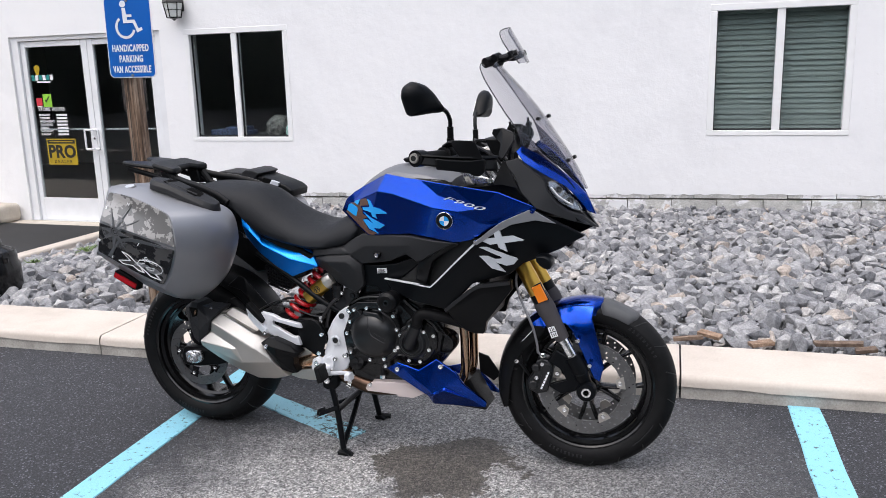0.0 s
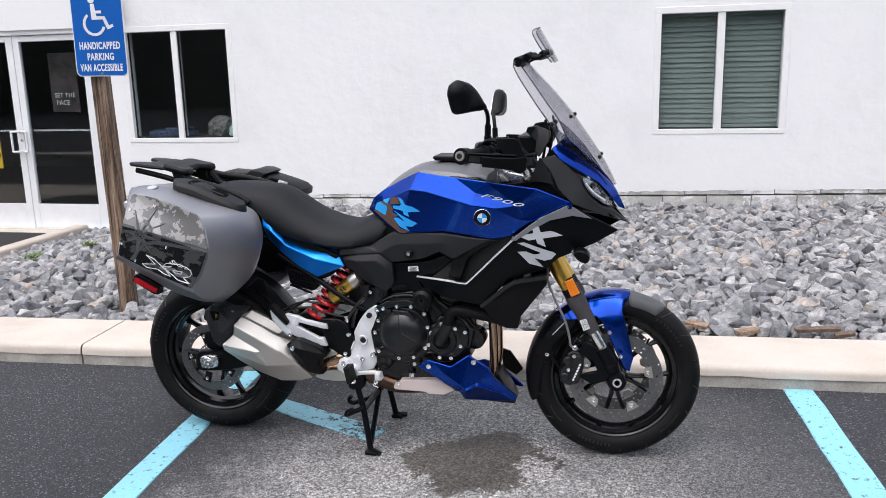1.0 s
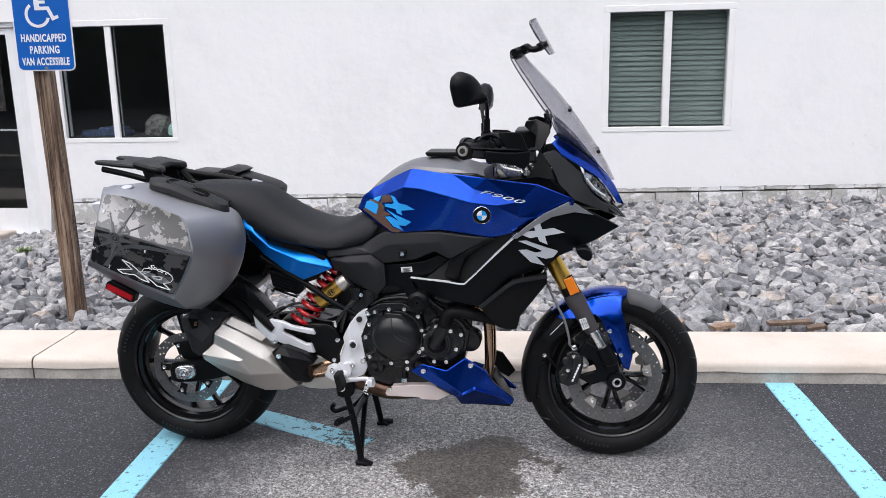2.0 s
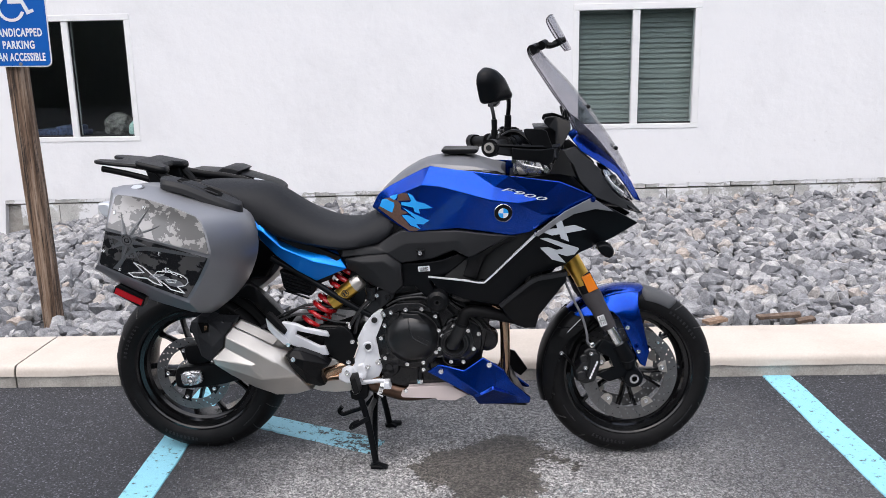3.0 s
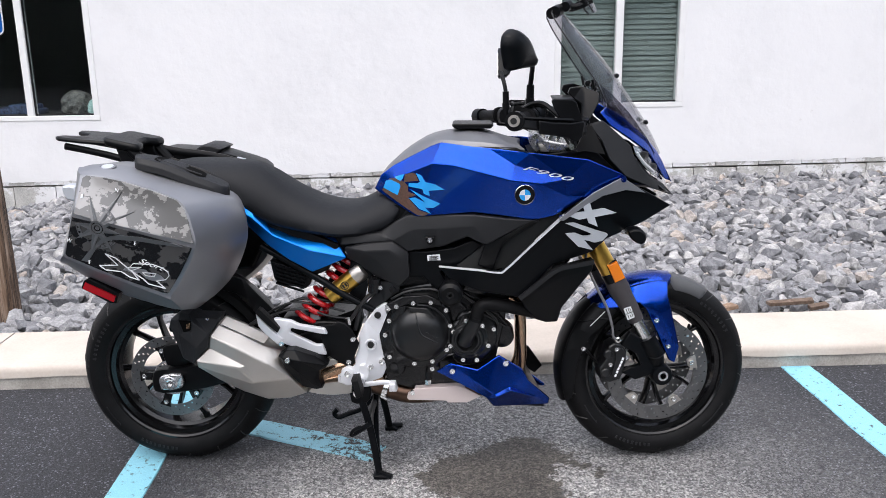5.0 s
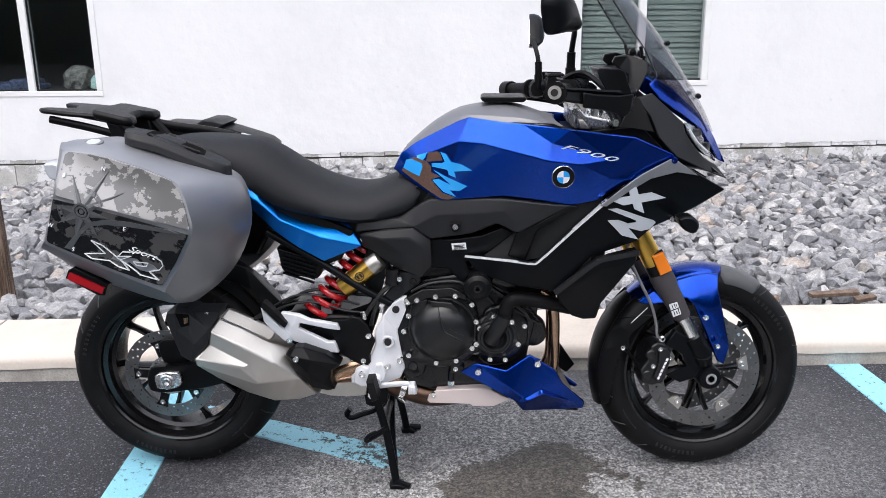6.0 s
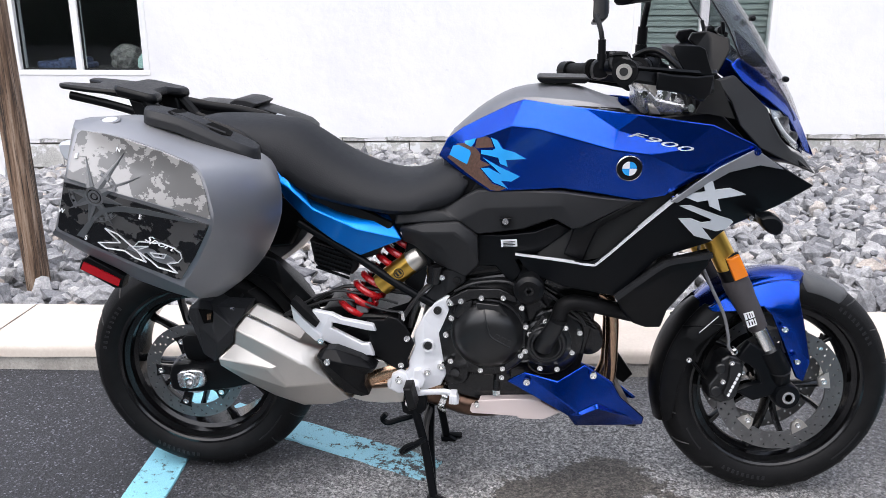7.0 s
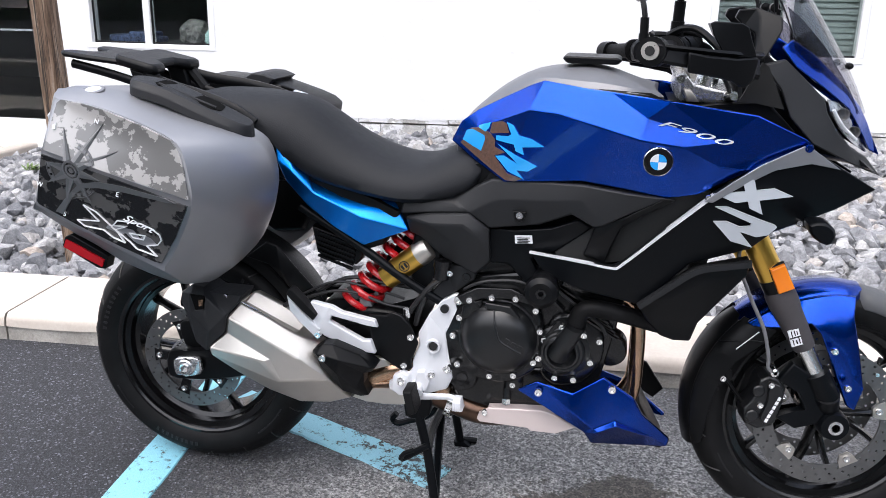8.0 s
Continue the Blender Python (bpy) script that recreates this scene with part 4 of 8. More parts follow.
def build_gravel():
    """Broken limestone, each piece a small angular hull, joined as one bed."""
    rng = np.random.default_rng(7)
    kinds = []
    for _ in range(26):
        bm = bmesh.new()
        for _ in range(17):
            q = rng.normal(size=3)
            q /= np.linalg.norm(q)
            bm.verts.new(q * rng.uniform(0.8, 1.1, 3) * (1.0, rng.uniform(0.62, 0.9), rng.uniform(0.45, 0.68)))
        bmesh.ops.convex_hull(bm, input=bm.verts)
        for v in [v for v in bm.verts if not v.link_faces]:
            bm.verts.remove(v)
        bm.verts.index_update()
        kinds.append((np.array([v.co[:] for v in bm.verts]), [[v.index for v in f.verts] for f in bm.faces]))
        bm.free()
    inv = KERB.inverted()
    wall_inv = WALL.inverted()
    verts, faces, base = [], [], 0
    for size, step, lift in ((0.026, 0.050, -0.006), (0.045, 0.064, 0.012), (0.062, 0.094, 0.032)):
        for gx in np.arange(-4.4, 7.2, step):
            for gy in np.arange(0.6, 5.4, step):
                x, y = gx + rng.uniform(-0.5, 0.5) * step, gy + rng.uniform(-0.5, 0.5) * step
                r = size * rng.uniform(0.6, 1.35)
                v, w = (inv @ Vector((x, y, 0))).y, wall_inv @ Vector((x, y, 0))
                if v < 0.42 + 0.75 * r or w.y > -0.75 * r or w.x < -1.83 + r or (x + 1.39) ** 2 + (y - 1.315) ** 2 < (0.075 + r * 0.7) ** 2:
                    continue
                if (x + 2.56) ** 2 + (y - 1.20) ** 2 < 0.17 ** 2:
                    continue
                if v < 0.62 and 2.7 < (inv @ Vector((x, y, 0))).x < 3.8 and size > 0.04:
                    continue
                co, fs = kinds[rng.integers(len(kinds))]
                a, t1, t2 = rng.uniform(0, 6.283), rng.normal() * 0.5, rng.normal() * 0.5
                rot = np.array(Euler((t1, t2, a)).to_matrix())
                z = bed_height(x, y) - 0.035 + lift * rng.uniform(0.6, 1.3)
                verts.append(co @ rot.T * r + (x, y, z))
                faces += [[i + base for i in f] for f in fs]
                base += len(co)
    me = bpy.data.meshes.new("gravel_bed")
    me.from_pydata(np.concatenate(verts).tolist(), [], faces)
    me.materials.append(ROCK)
    tagged(new("gravel_bed", me), "grey broken limestone gravel between kerb and wall", "gravel", kind="stuff")


build_gravel()


# ---- motorcycle ----
bike = thing("motorcycle", "blue and black touring motorcycle with silver panniers on its stand", "motorcycle")
TURN = Matrix.Translation((1.304, 0.038, 0.72)) @ Matrix.Rotation(radians(7.5), 4, Vector((-0.475, 0, 0.88))) @ Matrix.Translation((-1.300, 0, -0.72))
UNTURN = TURN.inverted()


def local(pts):
    """Places on the turned front end, in its straight-ahead pose."""
    return [UNTURN @ (Vector(q) + Vector((0.008, 0.028, 0))) for q in pts]


def front(ob):
    """Turns a part of the front end with the handlebar."""
    for o in (ob, *ob.children_recursive):
        o.data.transform(TURN)
    return ob


def flip(bm):
    return moved(bm, Matrix.Diagonal((1, -1, 1, 1)))


def both(name, make, material, parent, label="", bevel=0.0, turn=False, sharp=35):
    """A solid part on the right and its mirror twin on the left; make() gives the right one."""
    out = []
    for mir in (False, True):
        bm = make()
        ob = part(name, flip(bm) if mir else bm, material, parent, label, bevel, sharp)
        out.append(front(ob) if turn else ob)
    return out


def pillow(loop, y_out, y_in, inset=0.012, sub=3, soft=0.012):
    """A cushion-shaped casting: an outline in x and z with rounded faces; y_out may be a function of x."""
    pts = [Vector((x, 0, z)) for x, z in loop]
    pts = curve_through(pts, sub, True) if sub else pts
    c = sum(pts, Vector()) / len(pts)
    f = y_out if callable(y_out) else (lambda x: y_out)
    g = y_in if callable(y_in) else (lambda x: y_in)

    def ring(k, yf, dy):
        out = []
        for q in pts:
            d = (q - c)
            w = q - d.normalized() * min(k, d.length * 0.6)
            out.append(Vector((w.x, yf(q.x) + dy, w.z)))
        return out
    return loft([ring(inset, f, 0), ring(inset * 0.35, f, soft * 0.35), ring(0, f, soft), ring(0, g, -soft), ring(inset * 0.5, g, 0)])


def bolt(at, r=0.008, h=0.006, parent=None, mat=None, name="bolt"):
    x, y, z = at
    s = -1 if y < 0 else 1
    bm = spin([(r * 0.55, s * h * 0.4), (r * 0.55, s * h), (r * 0.9, s * h), (r, s * h * 0.7), (r, -s * 0.004)], at, 14)
    bmesh.ops.holes_fill(bm, edges=[e for e in bm.edges if e.is_boundary])
    return part(name, bm, mat or CHROME, parent or bike)


def ring_bm(r0, r1, y, t, centre, holes=(), n=72):
    """A flat drilled ring square to y, with true holes."""
    from mathutils.geometry import delaunay_2d_cdt
    co, edges = [], []

    def circle(cx, cz, r, m):
        b = len(co)
        for k in range(m):
            a = 2 * math.pi * k / m
            co.append(Vector((cx + r * math.cos(a), cz + r * math.sin(a))))
            edges.append((b + k, b + (k + 1) % m))
    circle(0, 0, r1, n)
    circle(0, 0, r0, n)
    for hx, hz, hr in holes:
        circle(hx, hz, hr, 8)
    vs, _, fs, _, _, _ = delaunay_2d_cdt(co, edges, [], 0, 1e-6)
    bm = bmesh.new()
    c = Vector(centre)
    a = [bm.verts.new((c.x + v.x, y, c.z + v.y)) for v in vs]
    b = [bm.verts.new((c.x + v.x, y + t, c.z + v.y)) for v in vs]
    count = {}
    for f in fs:
        m = sum((vs[i] for i in f), Vector((0, 0))) / len(f)
        if m.length < r0 * 0.999 or m.length > r1 or any((m - Vector((hx, hz))).length < hr for hx, hz, hr in holes):
            continue
        bm.faces.new([a[i] for i in f])
        bm.faces.new([b[i] for i in reversed(f)])
        for i, j in zip(f, f[1:] + f[:1]):
            e = (min(i, j), max(i, j))
            count[e] = count.get(e, 0) + 1
    for (i, j), k in count.items():
        if k == 1:
            bm.faces.new((a[i], a[j], b[j], b[i]))
    bmesh.ops.delete(bm, geom=[v for v in bm.verts if not v.link_faces], context="VERTS")
    return bm


def disc_holes(r0, r1, count):
    out = []
    for k in range(count):
        a = 2 * math.pi * k / count
        for i, f in enumerate((0.22, 0.52, 0.82)):
            aa = a + i * 0.33 * 2 * math.pi / count
            r = r0 + (r1 - r0) * f
            out.append((r * math.cos(aa), r * math.sin(aa), 0.0034))
    return out


# ---- wheels ----
def build_wheel(name, c, tyre, width, rim_r, spokes, hub, label, turn):
    cx, cy, cz = c
    w = width / 2
    rim = [(rim_r - 0.006, -w), (rim_r + 0.004, -w + 0.002), (rim_r + 0.004, -w + 0.006), (rim_r - 0.006, -w + 0.016), (rim_r - 0.022, -w + 0.024), (rim_r - 0.028, -w * 0.3),
           (rim_r - 0.028, w * 0.3), (rim_r - 0.022, w - 0.024), (rim_r - 0.006, w - 0.016), (rim_r + 0.004, w - 0.006), (rim_r + 0.004, w - 0.002), (rim_r - 0.006, w),
           (rim_r - 0.011, w - 0.004), (rim_r - 0.013, w - 0.014), (rim_r - 0.026, w - 0.018), (rim_r - 0.030, w - 0.034), (rim_r - 0.040, w - 0.040), (rim_r - 0.043, 0), (rim_r - 0.040, -w + 0.040), (rim_r - 0.030, -w + 0.034), (rim_r - 0.026, -w + 0.018), (rim_r - 0.013, -w + 0.014), (rim_r - 0.011, -w + 0.004)]
    wheel = part(name, spin(rim, c, 72, closed=True), GLOSSB, bike, label)
    part("tyre", spin(tyre, c, 96), RUBBER, wheel, sharp=60)
    part("hub", spin([(0.014, -hub[1]), (hub[0] * 0.7, -hub[1]), (hub[0], -hub[1] * 0.5), (hub[0], hub[1] * 0.5), (hub[0] * 0.7, hub[1]), (0.014, hub[1])], c, 32), GLOSSB, wheel)
    for k in range(spokes):
        pairk, side = divmod(k, 2)
        a0 = 2 * math.pi * (pairk + 0.5) / (spokes / 2) + (0.10 if side else -0.10) + 0.35
        a1 = 2 * math.pi * (pairk + 0.5) / (spokes / 2) + (0.30 if side else -0.30) + 0.35
        rings = []
        for i in range(5):
            t = i / 4
            a, r = a0 + (a1 - a0) * t, hub[0] * 0.9 + (rim_r - 0.03 - hub[0] * 0.9) * t
            o = Vector((cx + r * math.cos(a), cy, cz + r * math.sin(a)))
            s = Vector((-math.sin(a), 0, math.cos(a)))
            hw, hd = 0.0085 - 0.002 * t + 0.004 * (t > 0.9), 0.022 - 0.008 * t
            rings.append([o + s * p * hw + Vector((0, q * hd, 0)) for p, q in ((-0.5, -1), (0.5, -1), (1, -0.3), (1, 0.3), (0.5, 1), (-0.5, 1), (-1, 0.3), (-1, -0.3))])
        part("spoke", loft(rings), GLOSSB, wheel, bevel=0.002)
    side = tyre[3]
    for k, (a0, span, h) in enumerate(((0.5, 0.55, 0.010), (2.45, 0.55, 0.010), (4.2, 0.5, 0.010), (1.5, 0.3, 0.004), (3.6, 0.28, 0.004), (5.4, 0.4, 0.004))):
        count = 9 if h > 0.006 else 16
        for i in range(count):
            a = a0 + span * i / count
            m = Matrix.Translation((cx, cy + side[1] - 0.0006, cz)) @ Matrix.Rotation(-a, 4, "Y")
            part("sidewall_mark", moved(prism([(side[0] - h / 2, -0.0035), (side[0] + h / 2, -0.0035 + 0.002 * (i % 2)), (side[0] + h / 2, 0.0035), (side[0] - h / 2, 0.0035 - 0.002 * (i % 3 == 0))], -0.0004, 0.003), m), GREYP, wheel)
    for k in range(36):
        a = 2 * math.pi * k / 36
        for s in (-1, 1):
            line = []
            for i in range(4):
                q = i / 3
                f = tyre[len(tyre) // 2 + s * (1 + i)] if abs(1 + i) <= len(tyre) // 2 else tyre[0]
                aa = a + 0.09 * q
                r = f[0] + 0.0004
                line.append(Vector((cx + r * math.cos(aa), cy + f[1], cz + r * math.sin(aa))))
            if k % 2 == (s > 0):
                continue
            part("tread_groove", tube(line, 0.0018, 5, 2), BLACKD, wheel)
    return wheel


FT = [(0.222, -0.048), (0.229, -0.0525), (0.240, -0.0585), (0.253, -0.0605), (0.264, -0.060), (0.268, -0.0585), (0.279, -0.051), (0.290, -0.038), (0.297, -0.021), (0.3, 0.0)]
FT = FT + [(r, -y) for r, y in reversed(FT[:-1])]
RT = [(0.222, -0.076), (0.229, -0.081), (0.242, -0.089), (0.258, -0.0915), (0.271, -0.0905), (0.275, -0.0885), (0.289, -0.076), (0.303, -0.054), (0.312, -0.028), (0.315, 0.0)]
RT = RT + [(r, -y) for r, y in reversed(RT[:-1])]
FC, RC = (1.503, 0.0, 0.298), (-0.011, 0.0, 0.312)
fw = build_wheel("front_wheel", FC, FT, 0.104, 0.2265, 10, (0.045, 0.05), "gloss black ten-spoke front wheel", True)
for s in (-1, 1):
    d = part("brake_disc", ring_bm(0.118, 0.163, s * 0.066 - 0.0025, 0.005, FC, disc_holes(0.118, 0.163, 30)), DISC, fw, "drilled steel brake disc")
    for k in range(5):
        a = 2 * math.pi * k / 5 + 0.2
        m = Matrix.Translation(FC) @ Matrix.Rotation(-a, 4, "Y")
        bmt = moved(prism([(0.10, -0.010), (0.112, -0.018), (0.128, -0.022), (0.128, 0.022), (0.112, 0.018), (0.10, 0.010)], s * 0.066 - 0.004, s * 0.066 + 0.004), m)
        part("disc_tab", bmt, STEEL, fw)
        q = m @ Vector((0.112, s * 0.071, 0))
        bolt((q.x, q.y, q.z), 0.008, 0.004, fw, CHROME)
part("axle", spin([(0.0095, -0.125), (0.016, -0.125), (0.017, -0.10), (0.0165, 0.11), (0.0001, 0.112)], FC, 24), CHROME, fw)
part("air_valve", tube([(1.62, -0.02, 0.43), (1.60, -0.055, 0.41), (1.598, -0.07, 0.408)], 0.0045, 8), CHROME, fw)
front(fw)
rw = build_wheel("rear_wheel", RC, RT, 0.162, 0.2265, 10, (0.055, 0.07), "gloss black ten-spoke rear wheel", False)
part("brake_disc", ring_bm(0.096, 0.1325, -0.106, 0.005, RC, disc_holes(0.096, 0.1325, 24)), DISC, rw, "drilled steel brake disc")
for k in range(5):
    m = Matrix.Translation(RC) @ Matrix.Rotation(-(2 * math.pi * k / 5 + 0.62), 4, "Y")
    part("disc_tab", moved(prism([(0.05, -0.012), (0.09, -0.012), (0.104, -0.018), (0.104, 0.018), (0.09, 0.012), (0.05, 0.012)], -0.108, -0.099), m), GLOSSB, rw)
    q = m @ Vector((0.09, -0.109, 0))
    bolt((q.x, q.y, q.z), 0.008, 0.004, rw, CHROME)
part("sensor_ring", ring_bm(0.040, 0.058, -0.114, 0.003, RC, [(0.049 * math.cos(a), 0.049 * math.sin(a), 0.0035) for a in (2 * math.pi * k / 32 for k in range(32))]), CHROME, rw)

# ---- swingarm, chain side, stand ----
both("swingarm", lambda: pillow([(-0.066, 0.290), (-0.060, 0.334), (-0.03, 0.348), (0.10, 0.362), (0.28, 0.415), (0.50, 0.485), (0.56, 0.46), (0.55, 0.40), (0.42, 0.385), (0.26, 0.33), (0.10, 0.285), (-0.04, 0.268)], -0.142, -0.112, 0.008, 2, 0.008), BLACK, bike)
part("swingarm_bridge", pillow([(0.36, 0.40), (0.36, 0.46), (0.46, 0.50), (0.56, 0.48), (0.56, 0.40), (0.46, 0.39)], -0.115, 0.115, 0.01, 2), BLACK, bike)
both("chain_adjuster", lambda: pillow([(-0.034, 0.294), (-0.036, 0.326), (-0.012, 0.337), (0.030, 0.339), (0.038, 0.325), (0.037, 0.300), (0.012, 0.288), (-0.026, 0.287)], -0.158, -0.142, 0.005, 2, 0.004), BRIGHT, bike)
part("rear_axle", spin([(0.009, -0.171), (0.0125, -0.172), (0.014, -0.158), (0.014, 0.158), (0.009, 0.171)], (0.0, 0, 0.313), 24), CHROME, bike)
both("axle_plate", lambda: spin([(0.012, -0.168), (0.019, -0.168), (0.0225, -0.165), (0.0235, -0.156), (0.012, -0.156)], (0.0, 0, 0.313), 32), BRIGHT, bike)
part("rear_caliper", pillow([(0.055, 0.40), (0.06, 0.45), (0.10, 0.46), (0.13, 0.43), (0.12, 0.38), (0.08, 0.375)], -0.135, -0.08, 0.008, 2), ENGINE, bike)
part("caliper_bracket", pillow([(-0.02, 0.355), (-0.03, 0.41), (0.0, 0.425), (0.06, 0.42), (0.07, 0.38), (0.03, 0.352)], -0.122, -0.112, 0.004, 2, 0.003), BLACK, bike)
both("stand_leg", lambda: joined(tube([(0.575, -0.128, 0.285), (0.59, -0.135, 0.235), (0.61, -0.145, 0.165), (0.625, -0.155, 0.09), (0.637, -0.162, 0.016)], 0.0092, 10, 4, squash=1.25),
                                 tube([(0.637, -0.162, 0.016), (0.655, -0.172, 0.012), (0.68, -0.18, 0.008)], 0.009, 8, 3)), MATT, bike)
both("stand_foot", lambda: moved(pillow([(0.622, 0.0), (0.620, 0.012), (0.650, 0.016), (0.668, 0.004), (0.664, 0.0)], -0.186, -0.150, 0.004, 0, 0.004), Matrix.Identity(4)), MATT, bike)
part("stand_crossbar", tube([(0.612, -0.142, 0.16), (0.60, -0.05, 0.15), (0.60, 0.05, 0.15), (0.612, 0.142, 0.16)], 0.011, 10, 4), MATT, bike)
part("stand_brace", tube([(0.635, -0.155, 0.03), (0.61, 0.0, 0.10), (0.60, 0.13, 0.22)], 0.010, 8, 3), MATT, bike)
part("stand_lever", tube([(0.605, 0.10, 0.165), (0.55, 0.12, 0.10), (0.50, 0.13, 0.075), (0.465, 0.13, 0.062), (0.45, 0.13, 0.075), (0.462, 0.13, 0.092)], 0.009, 8, 4), MATT, bike)
both("stand_tab", lambda: joined(tube([(0.612, -0.15, 0.172), (0.585, -0.175, 0.165), (0.56, -0.20, 0.16)], 0.009, 8, 3), tube([(0.56, -0.20, 0.16), (0.57, -0.205, 0.178), (0.59, -0.195, 0.184)], 0.006, 8, 3)), MATT, bike)
both("stand_pivot", lambda: pillow([(0.555, 0.24), (0.555, 0.30), (0.59, 0.315), (0.615, 0.30), (0.615, 0.25), (0.59, 0.235)], -0.142, -0.112, 0.006, 2, 0.005), MATT, bike)
for s in (-1, 1):
    bolt((0.575, s * 0.142, 0.272), 0.013, 0.007)

# ---- engine and frame ----
eng = part("engine_block", joined(pillow([(0.64, 0.33), (0.63, 0.52), (0.70, 0.60), (0.82, 0.62), (0.90, 0.70), (1.06, 0.66), (1.03, 0.50), (1.00, 0.36), (0.95, 0.30), (0.75, 0.29)], -0.115, 0.115, 0.01, 0, 0.008),
                                  prism([(0.70, 0.60), (0.80, 0.72), (1.02, 0.74), (1.06, 0.62), (0.9, 0.55)], -0.10, 0.10)), ENGINE, bike, "black cast parallel-twin engine", bevel=0.004)
part("engine_cover", pillow([(0.668, 0.55), (0.75, 0.578), (0.81, 0.578), (0.855, 0.55), (0.872, 0.50), (0.88, 0.44), (0.86, 0.39), (0.80, 0.352), (0.735, 0.352), (0.665, 0.372), (0.642, 0.43), (0.645, 0.50)], -0.135, -0.105, 0.01, 3, 0.01), ENGINE, eng)
part("clutch_cover", spin([(0.0001, -0.186), (0.025, -0.185), (0.045, -0.181), (0.060, -0.175), (0.070, -0.168), (0.075, -0.162), (0.083, -0.150), (0.088, -0.140), (0.092, -0.1385), (0.094, -0.125)], (0.772, 0, 0.466), 64), COVER, eng, "round black clutch cover")
DOME = [(0.0, -0.186), (0.025, -0.185), (0.045, -0.181), (0.060, -0.175), (0.070, -0.168), (0.075, -0.162), (0.083, -0.150), (0.088, -0.140), (0.11, -0.138)]


def on_dome(x, z, lift=0.0015):
    """A place on the clutch cover over (x, z), a little proud of the casting."""
    r = math.hypot(x - 0.772, z - 0.466)
    for (r0, y0), (r1, y1) in zip(DOME, DOME[1:]):
        if r <= r1:
            return (x, y0 + (y1 - y0) * (r - r0) / (r1 - r0) - lift, z)
    return (x, -0.138 - lift, z)


part("clutch_rib", tube([on_dome(x, z, 0.0) for x, z in ((0.760, 0.556), (0.763, 0.542), (0.767, 0.519), (0.772, 0.500), (0.781, 0.478), (0.804, 0.463), (0.827, 0.448))], 0.0026, 8, 4), COVER, eng)
for k in range(3):
    cx, cz = 0.795 + 0.0145 * k, 0.4765 - 0.0085 * k
    ux, uz = 0.863 * 0.0052, -0.505 * 0.0052
    part("cast_mark", sheet([on_dome(cx + a * ux + b * 0.0040, cz + a * uz + b * 0.0068, 0.0012) for a, b in ((-1, -1), (-1, 1), (1, 1), (1, -1))], (), 0.003), COVER, eng, bevel=0.0006)
part("cover_arch", pillow([(0.676, 0.560), (0.720, 0.585), (0.80, 0.590), (0.838, 0.572), (0.842, 0.556), (0.80, 0.566), (0.73, 0.560), (0.69, 0.542)], -0.152, -0.12, 0.003, 0, 0.004), ENGINE, eng, bevel=0.002)
part("cover_arch", pillow([(0.742, 0.556), (0.80, 0.552), (0.822, 0.526), (0.812, 0.518), (0.79, 0.538), (0.745, 0.542)], -0.164, -0.13, 0.003, 0, 0.004), COVER, eng, bevel=0.002)
part("cover_web", pillow([(0.700, 0.548), (0.716, 0.556), (0.738, 0.530), (0.726, 0.518)], -0.152, -0.13, 0.003, 0, 0.004), ENGINE, eng, bevel=0.002)
part("cover_ridge", pillow([(0.69, 0.545), (0.735, 0.56), (0.735, 0.53), (0.71, 0.50), (0.685, 0.51)], -0.15, -0.12, 0.006, 0, 0.006), ENGINE, eng)
part("pump_cover", spin([(0.0001, -0.140), (0.020, -0.139), (0.028, -0.143), (0.033, -0.151), (0.037, -0.151), (0.041, -0.146), (0.046, -0.1465), (0.049, -0.144), (0.052, -0.136), (0.062, -0.131), (0.064, -0.10)], (0.916, 0, 0.446), 44), COVER, eng, "round black water pump cover")
part("pump_casting", pillow([(0.87, 0.44), (0.89, 0.52), (0.95, 0.535), (1.0, 0.50), (1.005, 0.43), (0.965, 0.37), (0.90, 0.355), (0.865, 0.39)], -0.128, -0.095, 0.01, 3, 0.008), ENGINE, eng)
part("pump_neck", tube([(0.908, -0.138, 0.438), (0.918, -0.150, 0.465), (0.936, -0.153, 0.50), (0.944, -0.154, 0.522)], 0.020, 14, 4, rads=(0.024, 0.0195)), COVER, eng)
part("hose_elbow", tube([(0.941, -0.154, 0.510), (0.945, -0.155, 0.530), (0.952, -0.155, 0.550), (0.972, -0.155, 0.562), (1.012, -0.150, 0.558), (1.06, -0.143, 0.547), (1.12, -0.130, 0.530)], 0.0195, 14, 5), RUBBER, eng)
part("hose_clamp", tube([(0.942, -0.154, 0.513), (0.9448, -0.155, 0.523)], 0.0218, 16, 1), BLACK, eng)
part("casting_web", pillow([(0.868, 0.470), (0.905, 0.520), (0.913, 0.515), (0.876, 0.462)], -0.136, -0.11, 0.002, 0, 0.003), ENGINE, eng, bevel=0.002)
part("casting_web", pillow([(0.870, 0.575), (0.912, 0.535), (0.916, 0.541), (0.874, 0.582)], -0.134, -0.10, 0.002, 0, 0.003), ENGINE, eng, bevel=0.002)
part("fuse_box", pillow([(0.905, 0.600), (0.912, 0.628), (0.975, 0.602), (0.970, 0.578)], -0.132, -0.09, 0.003, 0, 0.003), ENGINE, eng, bevel=0.002)
part("drain_boss", pillow([(0.792, 0.335), (0.794, 0.372), (0.826, 0.376), (0.832, 0.345), (0.812, 0.328)], -0.130, -0.10, 0.004, 0, 0.003), ENGINE, eng, bevel=0.002)
part("round_cap", spin([(0.0001, -0.134), (0.012, -0.134), (0.016, -0.131), (0.020, -0.133), (0.023, -0.13), (0.023, -0.10)], (0.862, 0, 0.412), 24), ENGINE, eng)
